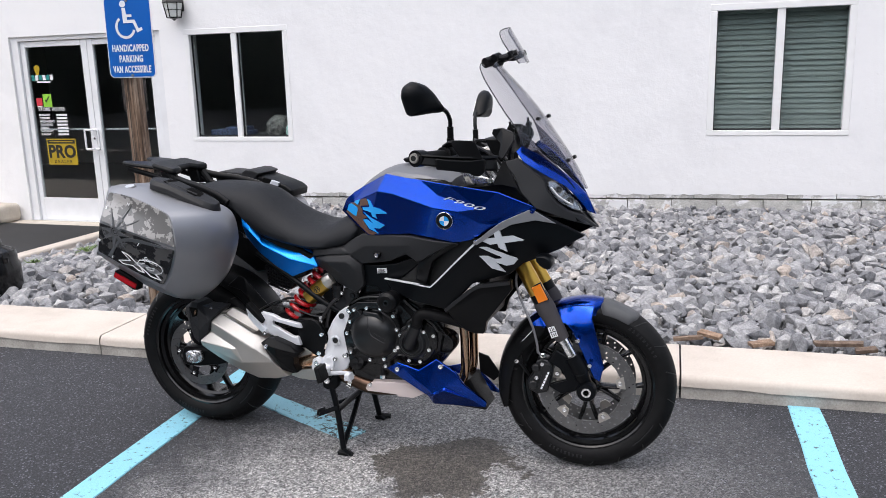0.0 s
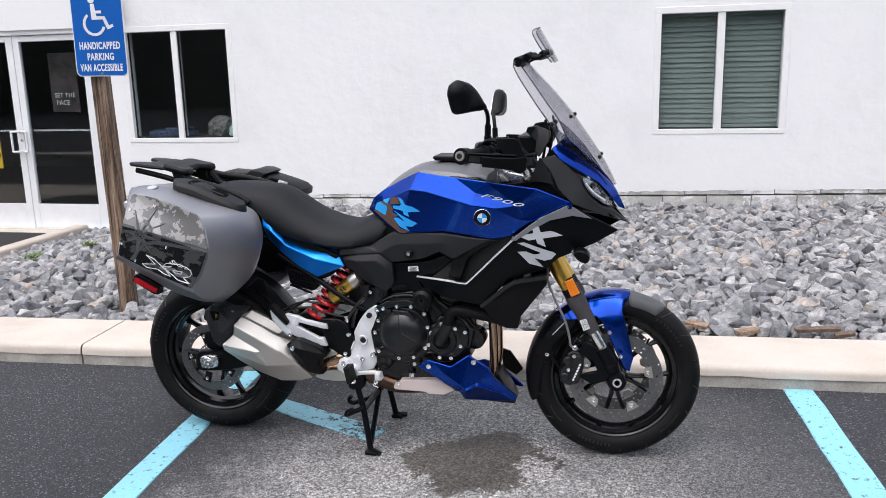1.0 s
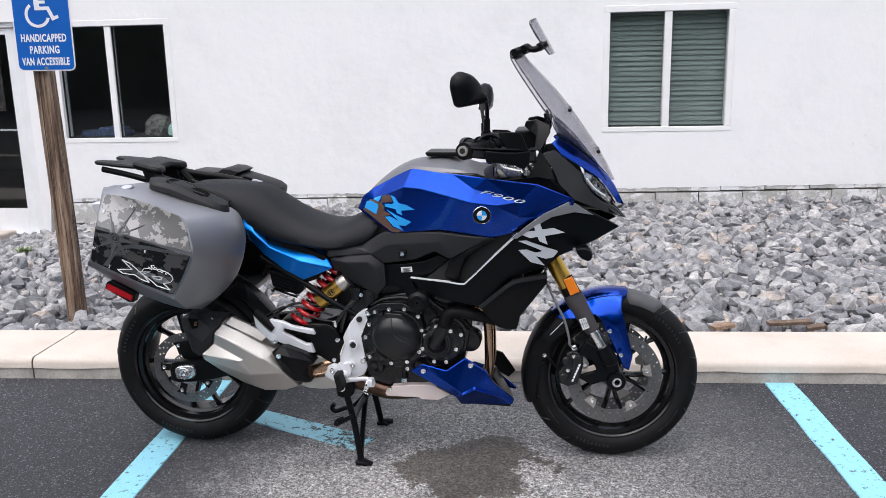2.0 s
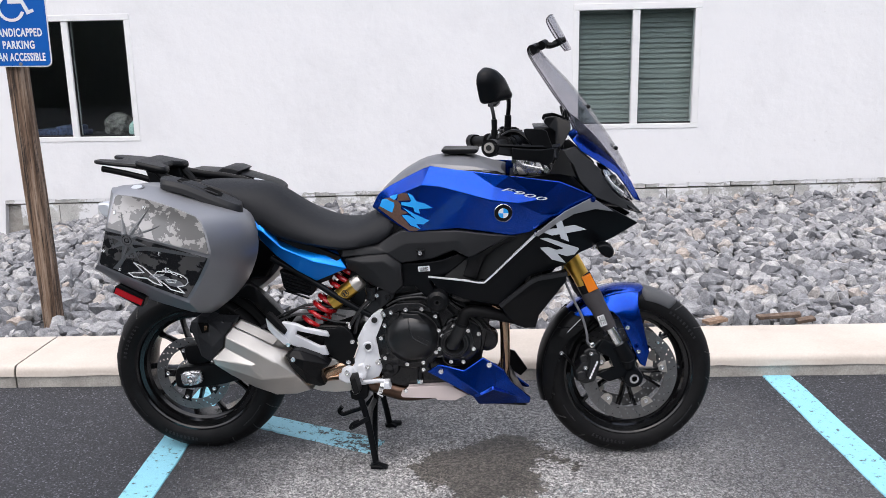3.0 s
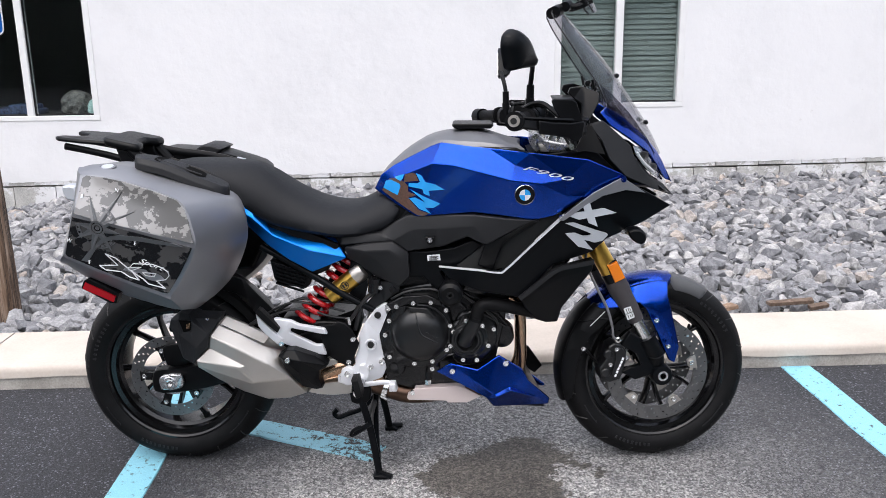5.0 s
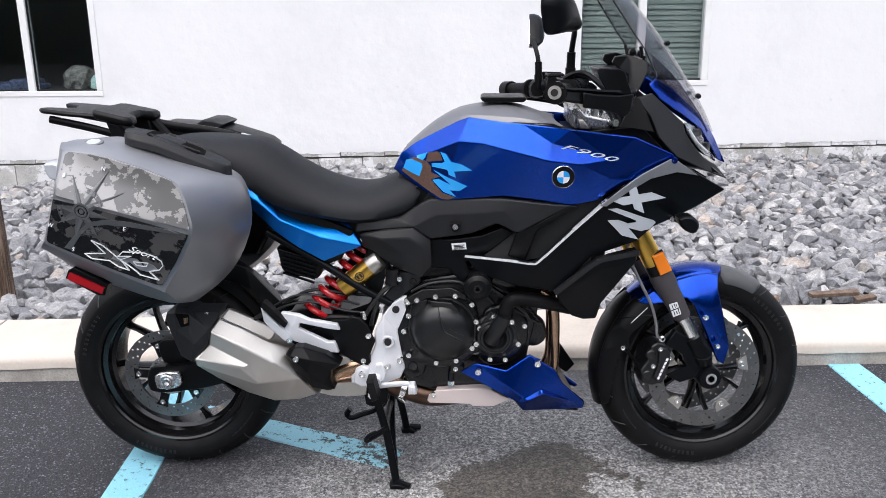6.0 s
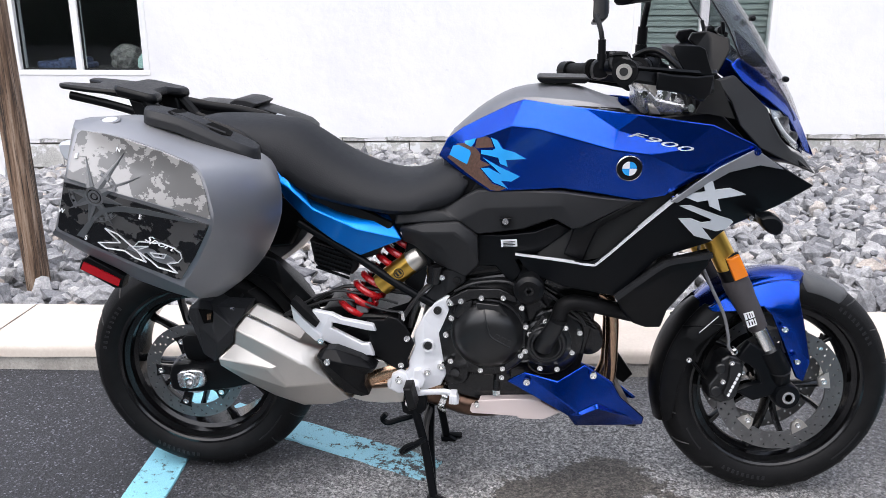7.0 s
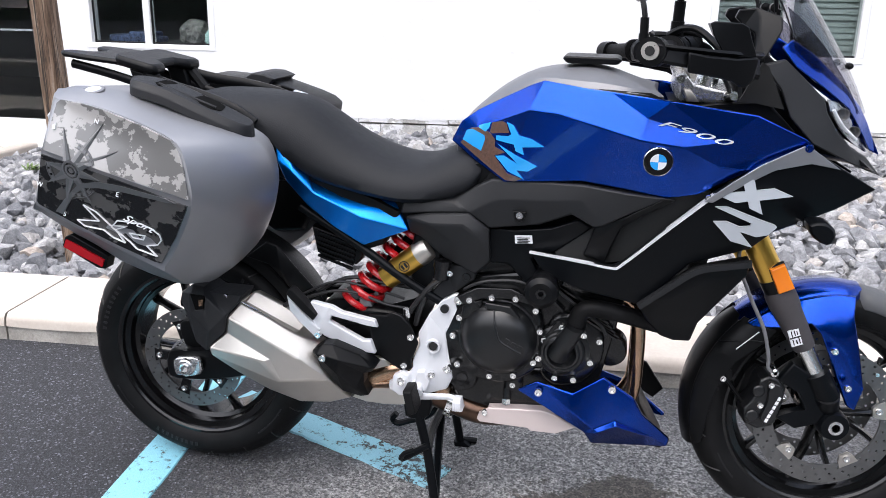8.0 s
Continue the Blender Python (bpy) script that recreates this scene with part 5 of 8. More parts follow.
part("wiring_loom", tube([(0.885, -0.125, 0.625), (0.90, -0.135, 0.59), (0.99, -0.128, 0.52), (1.01, -0.125, 0.49)], 0.004, 8, 5), CABLE, eng)
part("wiring_loom", tube([(0.69, -0.14, 0.575), (0.74, -0.15, 0.602), (0.82, -0.15, 0.607), (0.86, -0.14, 0.57), (0.862, -0.14, 0.55)], 0.0035, 8, 5), CABLE, eng)
part("oil_pan", pillow([(0.655, 0.40), (0.655, 0.325), (0.675, 0.29), (0.74, 0.272), (0.86, 0.275), (0.95, 0.30), (0.95, 0.38)], -0.112, 0.112, 0.008, 0, 0.01), ENGINE, eng, "black cast oil pan", bevel=0.003)
part("oil_filter", spin([(0.0001, -0.138), (0.012, -0.138), (0.014, -0.134), (0.032, -0.133), (0.037, -0.124), (0.037, -0.02)], (0.69, 0, 0.355), 28), ENGINE, eng)
part("sensor_plug", tube([(0.795, -0.12, 0.335), (0.795, -0.125, 0.30)], 0.009, 10, 1), ENGINE, eng)
part("coupling_nut", tube([(0.795, -0.126, 0.31), (0.795, -0.127, 0.296)], 0.0105, 6, 1), CHROME, eng)
part("alternator_cover", spin([(0.0001, 0.16), (0.06, 0.158), (0.085, 0.145), (0.095, 0.11)], (0.78, 0, 0.45), 40), ENGINE, eng)
part("front_casting", spin([(0.0001, -0.100), (0.034, -0.098), (0.038, -0.09), (0.038, -0.04)], (1.022, 0, 0.44), 30), ENGINE, eng)
for k in range(7):
    part("cooling_fin", pillow([(0.88 + 0.012 * k, 0.600 - 0.012 * k), (0.885 + 0.012 * k, 0.606 - 0.012 * k), (1.0 + 0.008 * k, 0.54 - 0.010 * k), (0.995 + 0.008 * k, 0.534 - 0.010 * k)], -0.128, -0.09, 0.001, 0, 0.002), ENGINE, eng)
BOLTS = [(0.706, -0.154, 0.556), (0.756, -0.154, 0.566), (0.809, -0.154, 0.568), (0.854, -0.147, 0.542), (0.865, -0.146, 0.493), (0.875, -0.140, 0.472), (0.865, -0.140, 0.426), (0.854, -0.143, 0.415), (0.682, -0.143, 0.507), (0.668, -0.143, 0.462), (0.680, -0.143, 0.392), (0.755, -0.143, 0.371), (0.810, -0.143, 0.378), (0.913, -0.136, 0.505), (0.962, -0.134, 0.489), (0.997, -0.132, 0.477), (0.980, -0.134, 0.425), (0.945, -0.134, 0.379), (0.903, -0.134, 0.379), (0.808, -0.128, 0.347)]
for b in BOLTS:
    bolt(b, 0.0074, 0.005, eng)
part("crash_bobbin", spin([(0.011, -0.243), (0.024, -0.246), (0.034, -0.238), (0.036, -0.222), (0.030, -0.196), (0.026, -0.150), (0.026, -0.10)], (0.870, 0, 0.617), 32), BLACK, bike, "round black crash protector")
part("bobbin_bolt", spin([(0.006, -0.244), (0.012, -0.244), (0.014, -0.232), (0.0001, -0.230)], (0.870, 0, 0.617), 6), ENGINE, bike)
both("main_frame", lambda: joined(pillow([(0.60, 0.56), (0.64, 0.70), (0.74, 0.80), (0.98, 0.84), (1.20, 0.90), (1.26, 0.98), (1.18, 0.99), (0.95, 0.90), (0.70, 0.86), (0.58, 0.74), (0.56, 0.58)], -0.115, -0.075, 0.008, 2, 0.008)), BLACK, bike)
part("air_box", pillow([(0.70, 0.66), (0.70, 0.80), (0.85, 0.98), (1.20, 0.97), (1.24, 0.86), (1.14, 0.70), (0.95, 0.66)], -0.118, 0.118, 0.01, 0, 0.01), BLACK, bike)
part("radiator", prism([(1.145, 0.52), (1.18, 0.525), (1.21, 0.72), (1.175, 0.72)], -0.14, 0.14), plain("radiator_core", (0.012, 0.012, 0.012), 0.5, fine=0.8, fine_scale=500), bike, bevel=0.004)
both("header_pipe", lambda: tube([(1.02, -0.045, 0.56), (1.062, -0.048, 0.545), (1.080, -0.05, 0.50), (1.084, -0.05, 0.41), (1.078, -0.05, 0.31), (1.03, -0.05, 0.255), (0.93, -0.05, 0.245)], 0.0165, 16, 5), COPPER, bike, "heat-tinted steel exhaust header")
part("exhaust_collector", tube([(0.98, -0.03, 0.25), (0.86, -0.055, 0.245), (0.74, -0.085, 0.245), (0.66, -0.09, 0.268), (0.58, -0.10, 0.30)], 0.030, 16, 5), BURNT, bike)
part("exhaust_clamp", joined(tube([(0.665, -0.09, 0.266), (0.650, -0.09, 0.271)], 0.0345, 16, 1), tube([(0.645, -0.125, 0.255), (0.665, -0.128, 0.245)], 0.006, 8, 1)), CHROME, bike)
SHIELD = {"h0": (0.728, -0.137, 0.254), "h1": (0.733, -0.134, 0.270), "h2": (0.752, -0.130, 0.280), "h3": (0.823, -0.129, 0.285), "h4": (0.884, -0.128, 0.288), "h5": (0.908, -0.129, 0.283), "h6": (0.957, -0.135, 0.259), "h7": (0.914, -0.138, 0.239), "h8": (0.856, -0.139, 0.239), "h9": (0.848, -0.138, 0.245), "h10": (0.735, -0.138, 0.247),
          "k2": (0.754, -0.118, 0.286), "k3": (0.823, -0.116, 0.291), "k4": (0.880, -0.115, 0.294), "k5": (0.908, -0.118, 0.288)}
part("heat_shield", facets(SHIELD, ("h0 h1 h2 h3 h9 h10", "h3 h4 h5 h6 h7 h8 h9", "h2 k2 k3 h3", "h3 k3 k4 h4", "h4 k4 k5 h5"), 0.004), HEAT, bike, "bare steel heat shield", bevel=0.0015, sharp=25)
bolt((0.746, -0.134, 0.270), 0.008, 0.004)

# ---- silencer ----
SIL_V = {"a": (0.181, -0.212, 0.522), "b": (0.248, -0.206, 0.489), "c": (0.307, -0.194, 0.451), "d": (0.365, -0.168, 0.421), "e": (0.166, -0.252, 0.501), "f": (0.246, -0.245, 0.455), "g": (0.323, -0.228, 0.403), "h": (0.357, -0.200, 0.405), "i": (0.161, -0.254, 0.463), "j": (0.263, -0.246, 0.403),
         "k": (0.141, -0.266, 0.443), "l": (0.127, -0.274, 0.429), "m": (0.250, -0.257, 0.397), "n": (0.130, -0.270, 0.409), "o": (0.283, -0.244, 0.348), "p": (0.389, -0.202, 0.345), "q": (0.175, -0.240, 0.360), "r": (0.244, -0.214, 0.308), "s": (0.309, -0.184, 0.269), "t": (0.374, -0.164, 0.265), "u": (0.422, -0.150, 0.276),
         "v": (0.168, -0.150, 0.501), "w": (0.292, -0.130, 0.430)}
SIL_F = ("v w c b a", "a b f e", "b c g f", "c d h g", "e f g j i", "i j m l k", "j g h p o m", "l m o n", "n o r q", "o p u t s r")
muf = part("silencer", facets(SIL_V, SIL_F, 0.085), STEEL, bike, "brushed stainless silencer", bevel=0.005, sharp=19, seg=3)
# Thin chrome bar that draws the highlight along the top edge.
part("silencer_band", tube([(0.181, -0.203, 0.517), (0.245, -0.199, 0.484), (0.306, -0.190, 0.446), (0.361, -0.165, 0.416)], 0.003, 8, 3), CHROME, muf)
CAP_V = {"a": (0.052, -0.240, 0.546), "b": (0.078, -0.236, 0.565), "c": (0.105, -0.238, 0.561), "d": (0.124, -0.236, 0.548), "e": (0.186, -0.215, 0.539), "f": (0.185, -0.232, 0.528), "g": (0.168, -0.262, 0.506), "h": (0.162, -0.266, 0.465), "i": (0.141, -0.270, 0.445), "j": (0.121, -0.272, 0.419), "k": (0.081, -0.246, 0.427),
         "l": (0.060, -0.236, 0.477), "m": (0.045, -0.236, 0.525), "n": (0.120, -0.262, 0.549), "o": (0.119, -0.268, 0.520), "p": (0.095, -0.262, 0.514), "q": (0.082, -0.258, 0.550), "r": (0.132, -0.280, 0.473), "s": (0.082, -0.262, 0.505)}
CAP_F = ("a b q m", "b c n q", "c d n", "d e f g n", "n g o", "g h r o", "h i j r", "r j k", "o r s p", "r k l s", "s l m", "m q p s")
cap = part("end_cap", facets(CAP_V, CAP_F, 0.075), GREYP, muf, "black faceted end cap", bevel=0.003, sharp=12)
# Dark plate on the closed cap, painted as the opening's shade.
part("cap_opening", facets({"a": (0.083, -0.259, 0.549), "b": (0.119, -0.263, 0.548), "c": (0.118, -0.269, 0.521), "d": (0.096, -0.263, 0.514)}, ("a b c d",), 0.004), RECESS_SHADE, cap)
part("cap_recess", facets({"a": (0.105, -0.263, 0.539), "b": (0.117, -0.265, 0.542), "c": (0.117, -0.269, 0.529), "d": (0.106, -0.266, 0.524)}, ("a b c d",), 0.003), COPPER, cap)
part("outlet", tube([(0.045, -0.215, 0.522), (0.085, -0.215, 0.515)], 0.022, 16, 1), MATT, muf)
COVER_V = {"a": (0.358, -0.228, 0.427), "b": (0.382, -0.226, 0.444), "c": (0.404, -0.222, 0.444), "d": (0.464, -0.205, 0.418), "e": (0.501, -0.196, 0.389), "f": (0.492, -0.198, 0.377), "g": (0.473, -0.200, 0.369), "h": (0.469, -0.195, 0.341), "i": (0.479, -0.186, 0.308), "j": (0.459, -0.186, 0.303), "k": (0.417, -0.192, 0.315), "l": (0.373, -0.212, 0.380),
           "m": (0.373, -0.240, 0.424), "n": (0.426, -0.242, 0.415), "o": (0.492, -0.212, 0.391), "p": (0.420, -0.232, 0.377), "q": (0.455, -0.208, 0.331)}
part("silencer_cover", facets(COVER_V, ("a b m", "b c d n m", "d e o n", "a m l", "m n p l", "n o f g p", "g h q p", "h i j q", "l p q k", "q j k", "e f o"), 0.04), BLACK, muf, "black plastic pipe cover", bevel=0.003, sharp=10)
part("link_plate", pillow([(0.445, 0.325), (0.450, 0.392), (0.512, 0.388), (0.540, 0.345), (0.530, 0.325)], -0.150, -0.13, 0.004, 0, 0.004), STEEL, muf, bevel=0.003)
part("link_rim", tube([(0.452, -0.152, 0.322), (0.49, -0.152, 0.324), (0.535, -0.150, 0.333)], 0.004, 8, 3), COPPER, muf)
part("mid_pipe", tube([(0.36, -0.15, 0.31), (0.45, -0.135, 0.325), (0.54, -0.13, 0.36), (0.60, -0.12, 0.345), (0.64, -0.10, 0.30)], 0.026, 14, 4), COPPER, muf)
part("under_plate", pillow([(0.42, 0.275), (0.46, 0.305), (0.56, 0.318), (0.60, 0.30), (0.585, 0.275), (0.50, 0.262)], -0.142, -0.10, 0.006, 2), STEEL, muf)
bolt((0.391, -0.249, 0.421), 0.008, 0.004, muf)
bolt((0.155, -0.229, 0.540), 0.005, 0.003, muf)

# ---- foot gear ----
brk = part("footrest_bracket", sheet([(0.586, -0.142, 0.458), (0.610, -0.140, 0.505), (0.637, -0.138, 0.540), (0.668, -0.135, 0.560), (0.686, -0.135, 0.556), (0.690, -0.135, 0.544), (0.673, -0.135, 0.512), (0.650, -0.136, 0.462), (0.661, -0.136, 0.390), (0.668, -0.136, 0.352), (0.655, -0.137, 0.322), (0.610, -0.142, 0.306), (0.545, -0.152, 0.300), (0.520, -0.155, 0.313), (0.518, -0.155, 0.332), (0.540, -0.153, 0.353), (0.575, -0.150, 0.372), (0.574, -0.148, 0.387), (0.590, -0.145, 0.433)], [(0.612, -0.152, 0.46), (0.615, -0.152, 0.40), (0.600, -0.160, 0.345)], 0.016), ALU, bike, "silver cast footrest bracket", bevel=0.003, sharp=22)
part("footrest_bracket", flip(pillow([(0.640, 0.545), (0.690, 0.560), (0.665, 0.500), (0.652, 0.455), (0.668, 0.352), (0.625, 0.300), (0.535, 0.320), (0.565, 0.372), (0.585, 0.465)], -0.148, -0.125, 0.006, 0, 0.005)), ALU, bike, "silver cast footrest bracket", bevel=0.003)
# Black discs on the solid casting paint the shade inside its two holes.
part("bracket_hole", spin([(0.0001, -0.1435), (0.010, -0.1435), (0.010, -0.13)], (0.647, 0, 0.524), 20), BLACKD, brk)
part("pivot_ring", spin([(0.011, -0.152), (0.013, -0.157), (0.0165, -0.157), (0.0185, -0.150)], (0.624, 0, 0.434), 32), ALU, brk)
part("pivot_hole", spin([(0.0001, -0.1555), (0.0095, -0.1555), (0.0095, -0.14)], (0.624, 0, 0.434), 20), BLACKD, brk)
part("bracket_boss", pillow([(0.528, 0.322), (0.534, 0.358), (0.556, 0.370), (0.570, 0.362), (0.578, 0.335), (0.572, 0.312), (0.548, 0.308)], -0.172, -0.14, 0.004, 0, 0.004), ALU, brk, bevel=0.003)
part("bracket_boss", pillow([(0.582, 0.335), (0.590, 0.372), (0.606, 0.376), (0.620, 0.350), (0.612, 0.325), (0.595, 0.315)], -0.166, -0.14, 0.004, 0, 0.004), ALU, brk, bevel=0.003)
for b, r in (((0.679, -0.137, 0.548), 0.011), ((0.554, -0.173, 0.348), 0.0105), ((0.623, -0.158, 0.366), 0.009), ((0.656, -0.142, 0.377), 0.0105), ((0.597, -0.167, 0.324), 0.010)):
    bolt(b, r, 0.008, brk)
both("footpeg", lambda: pillow([(0.572, 0.352), (0.592, 0.354), (0.604, 0.300), (0.585, 0.292)], -0.235, -0.178, 0.004, 0, 0.005), RUBBER, bike, "black rubber rider footpeg", bevel=0.002)
both("peg_joint", lambda: tube([(0.590, -0.150, 0.335), (0.590, -0.182, 0.326)], 0.016, 12, 1), ALU, bike)
part("brake_pedal", joined(tube([(0.585, -0.160, 0.305), (0.630, -0.170, 0.316), (0.672, -0.180, 0.324), (0.690, -0.186, 0.320)], 0.0055, 10, 4, squash=1.4), pillow([(0.682, 0.308), (0.684, 0.332), (0.700, 0.332), (0.706, 0.308)], -0.215, -0.178, 0.003, 0, 0.003)), ALU, bike, "silver brake pedal")
for k in range(4):
    part("pedal_rib", pillow([(0.684 + 0.005 * k, 0.309), (0.684 + 0.005 * k, 0.331), (0.687 + 0.005 * k, 0.331), (0.687 + 0.005 * k, 0.309)], -0.2175, -0.21, 0.0005, 0, 0.0005), ALU, bike)
ppeg = part("passenger_bracket", sheet([(0.336, -0.190, 0.524), (0.346, -0.190, 0.531), (0.391, -0.188, 0.523), (0.417, -0.185, 0.509), (0.490, -0.172, 0.491), (0.497, -0.170, 0.473), (0.472, -0.174, 0.477), (0.392, -0.189, 0.500), (0.388, -0.190, 0.486), (0.464, -0.178, 0.442), (0.481, -0.175, 0.442), (0.492, -0.172, 0.408), (0.456, -0.178, 0.413), (0.427, -0.182, 0.425), (0.375, -0.192, 0.449), (0.357, -0.196, 0.467), (0.343, -0.194, 0.494)], [(0.375, -0.198, 0.495)], 0.018), ALU, bike, "silver passenger footrest bracket", bevel=0.003, sharp=22)
part("passenger_peg", sheet([(0.296, -0.215, 0.554), (0.300, -0.210, 0.513), (0.318, -0.206, 0.488), (0.353, -0.200, 0.451), (0.369, -0.200, 0.469), (0.349, -0.205, 0.488), (0.325, -0.210, 0.517)], (), 0.016), ALU, ppeg, bevel=0.003)
part("peg_rubber", sheet([(0.305, -0.222, 0.570), (0.313, -0.222, 0.566), (0.363, -0.208, 0.505), (0.355, -0.208, 0.492), (0.327, -0.214, 0.520), (0.299, -0.222, 0.555)], (), 0.03), RUBBER, ppeg, bevel=0.002)
bolt((0.366, -0.205, 0.458), 0.008, 0.006, ppeg)
part("heel_guard", sheet([(0.471, -0.156, 0.498), (0.515, -0.158, 0.501), (0.528, -0.158, 0.511), (0.550, -0.158, 0.505), (0.569, -0.158, 0.485), (0.577, -0.158, 0.467), (0.590, -0.156, 0.438), (0.572, -0.155, 0.392), (0.576, -0.155, 0.375), (0.567, -0.155, 0.367), (0.548, -0.155, 0.365), (0.490, -0.158, 0.402), (0.477, -0.16, 0.441)], [(0.53, -0.166, 0.485), (0.54, -0.167, 0.44), (0.525, -0.163, 0.40)], 0.008), BLACK, bike, "black plastic heel guard", bevel=0.003, sharp=18)
for b in ((0.572, -0.159, 0.454), (0.556, -0.157, 0.381)):
    bolt(b, 0.008, 0.005)

# ---- shock ----
def spring_line(a, b, r, turns, n=14):
    a, b = Vector(a), Vector(b)
    t = (b - a).normalized()
    u = t.cross(Vector((0, 1, 0))).normalized()
    v = t.cross(u)
    k = int(turns * n)
    return [a.lerp(b, i / k) + r * (math.cos(2 * math.pi * i / n) * u + math.sin(2 * math.pi * i / n) * v) for i in range(k + 1)]


shock = part("shock_absorber", tube([(0.40, -0.035, 0.472), (0.60, -0.035, 0.725)], 0.018, 14, 1), MATT, bike, "rear shock absorber")
part("coil_spring", tube(spring_line((0.420, -0.078, 0.496), (0.575, -0.06, 0.694), 0.0365, 8.0), 0.0088, 10, 1), RED, shock, "red coil spring")
part("spring_seat", tube([(0.405, -0.035, 0.476), (0.413, -0.035, 0.486)], 0.044, 20, 1), MATT, shock)
part("reservoir", tube([(0.500, -0.105, 0.574), (0.578, -0.105, 0.637)], 0.029, 28, 1), GOLD, shock, "gold anodised reservoir")
part("reservoir_cap", loft([[Vector(c) + r * (math.cos(2 * math.pi * k / 24) * Vector((0.62, 0, -0.78)) + math.sin(2 * math.pi * k / 24) * Vector((0, 1, 0))) for k in range(24)] for c, r in (((0.577, -0.105, 0.636), 0.0292), ((0.596, -0.105, 0.651), 0.0292), ((0.604, -0.105, 0.657), 0.026), ((0.608, -0.105, 0.660), 0.018))]), STEEL, shock, "silver reservoir cap")
part("maker_mark", moved(ring_bm(0.0105, 0.0125, 0, 0.001, (0, 0, 0)), Matrix.Translation((0.550, -0.1345, 0.615)) @ Matrix.Rotation(radians(-38), 4, "Y")), BLACKD, shock)
part("maker_mark", moved(joined(prism(rect(0.005, 0.012), 0, 0.001)), Matrix.Translation((0.5465, -0.1345, 0.612)) @ Matrix.Rotation(radians(-38), 4, "Y")), BLACKD, shock)
part("maker_mark", moved(prism(rect(0.005, 0.012), 0, 0.001), Matrix.Translation((0.5535, -0.1345, 0.618)) @ Matrix.Rotation(radians(-38), 4, "Y")), BLACKD, shock)
both("subframe_tube", lambda: tube([(0.30, -0.118, 0.735), (0.45, -0.125, 0.648), (0.555, -0.13, 0.580), (0.645, -0.125, 0.530)], 0.0105, 12, 3), MATT, bike)
both("frame_plate", lambda: sheet([(0.612, -0.128, 0.555), (0.651, -0.130, 0.603), (0.658, -0.133, 0.627), (0.705, -0.140, 0.632), (0.718, -0.140, 0.624), (0.714, -0.138, 0.599), (0.676, -0.132, 0.568), (0.635, -0.128, 0.540)], [(0.675, -0.139, 0.600)], 0.016), GREYP, bike, bevel=0.003, sharp=18)
bolt((0.695, -0.140, 0.604), 0.010, 0.005, bike, ENGINE)
part("fluid_reservoir", joined(tube([(0.638, -0.145, 0.598), (0.641, -0.145, 0.630)], 0.018, 16, 1), tube([(0.6405, -0.145, 0.626), (0.642, -0.145, 0.642)], 0.0205, 16, 1)), GLOSSB, bike, "small black brake fluid reservoir")
bolt((0.660, -0.150, 0.614), 0.0075, 0.005)
for pts, r in ((((0.632, -0.13, 0.588), (0.60, -0.135, 0.56), (0.56, -0.13, 0.50), (0.55, -0.12, 0.47)), 0.006), (((0.65, -0.12, 0.60), (0.61, -0.13, 0.57), (0.585, -0.125, 0.51), (0.575, -0.12, 0.47)), 0.007),
               (((0.20, -0.12, 0.46), (0.34, -0.12, 0.525), (0.42, -0.115, 0.535), (0.50, -0.11, 0.51), (0.56, -0.10, 0.50)), 0.004), (((0.22, -0.12, 0.47), (0.36, -0.11, 0.55), (0.45, -0.10, 0.545), (0.54, -0.09, 0.52)), 0.0035),
               (((0.30, -0.09, 0.50), (0.40, -0.09, 0.56), (0.50, -0.08, 0.55), (0.62, -0.08, 0.54)), 0.005)):
    part("cable", tube(pts, r, 8, 5), CABLE, bike)
part("cable_clip", tube([(0.556, -0.133, 0.492), (0.556, -0.133, 0.512)], 0.0085, 10, 1), CHROME, bike)
part("chain_guard", pillow([(0.10, 0.40), (0.20, 0.45), (0.34, 0.475), (0.50, 0.51), (0.56, 0.50), (0.54, 0.47), (0.35, 0.445), (0.2, 0.42)], 0.085, 0.12, 0.004, 2, 0.006), BLACK, bike)
part("rear_linkage", pillow([(0.36, 0.45), (0.34, 0.49), (0.40, 0.505), (0.50, 0.50), (0.57, 0.525), (0.58, 0.49), (0.48, 0.46)], -0.09, 0.09, 0.008, 2), BLACK, bike)
part("sensor_block", pillow([(0.435, 0.497), (0.435, 0.518), (0.462, 0.522), (0.466, 0.50)], -0.112, -0.08, 0.003, 0, 0.003), GREYC, bike)


def arc_shell(c, r0, r1, a0, a1, w, t=0.004, n=18, lip=0.02, drop=0.3):
    """A mudguard: a strip of shell round a wheel, with turned-down sides."""
    rings = []
    for i in range(n + 1):
        f = i / n
        a, r = radians(a0 + (a1 - a0) * f), r0 + (r1 - r0) * f
        ww = w * (1 - 0.35 * max(0, 2 * abs(f - 0.5) - 0.75) / 0.25)
        o = []
        for k in (0, t):
            row = [(-ww, lip), (-ww * 0.94, lip * 0.35), (-ww * 0.75, lip * 0.05), (0, -0.006), (ww * 0.75, lip * 0.05), (ww * 0.94, lip * 0.35), (ww, lip)]
            row = row if k == 0 else [(y * 0.96, d) for y, d in reversed(row)]
            o += [Vector((c[0] + (r - d - k) * math.cos(a), c[1] + y, c[2] + (r - d - k) * math.sin(a))) for y, d in row]
        rings.append(o)
    return loft(rings)


part("rear_hugger", arc_shell(RC, 0.342, 0.334, 24, 92, 0.092, lip=0.032), BLACK, bike, "black plastic rear mudguard")
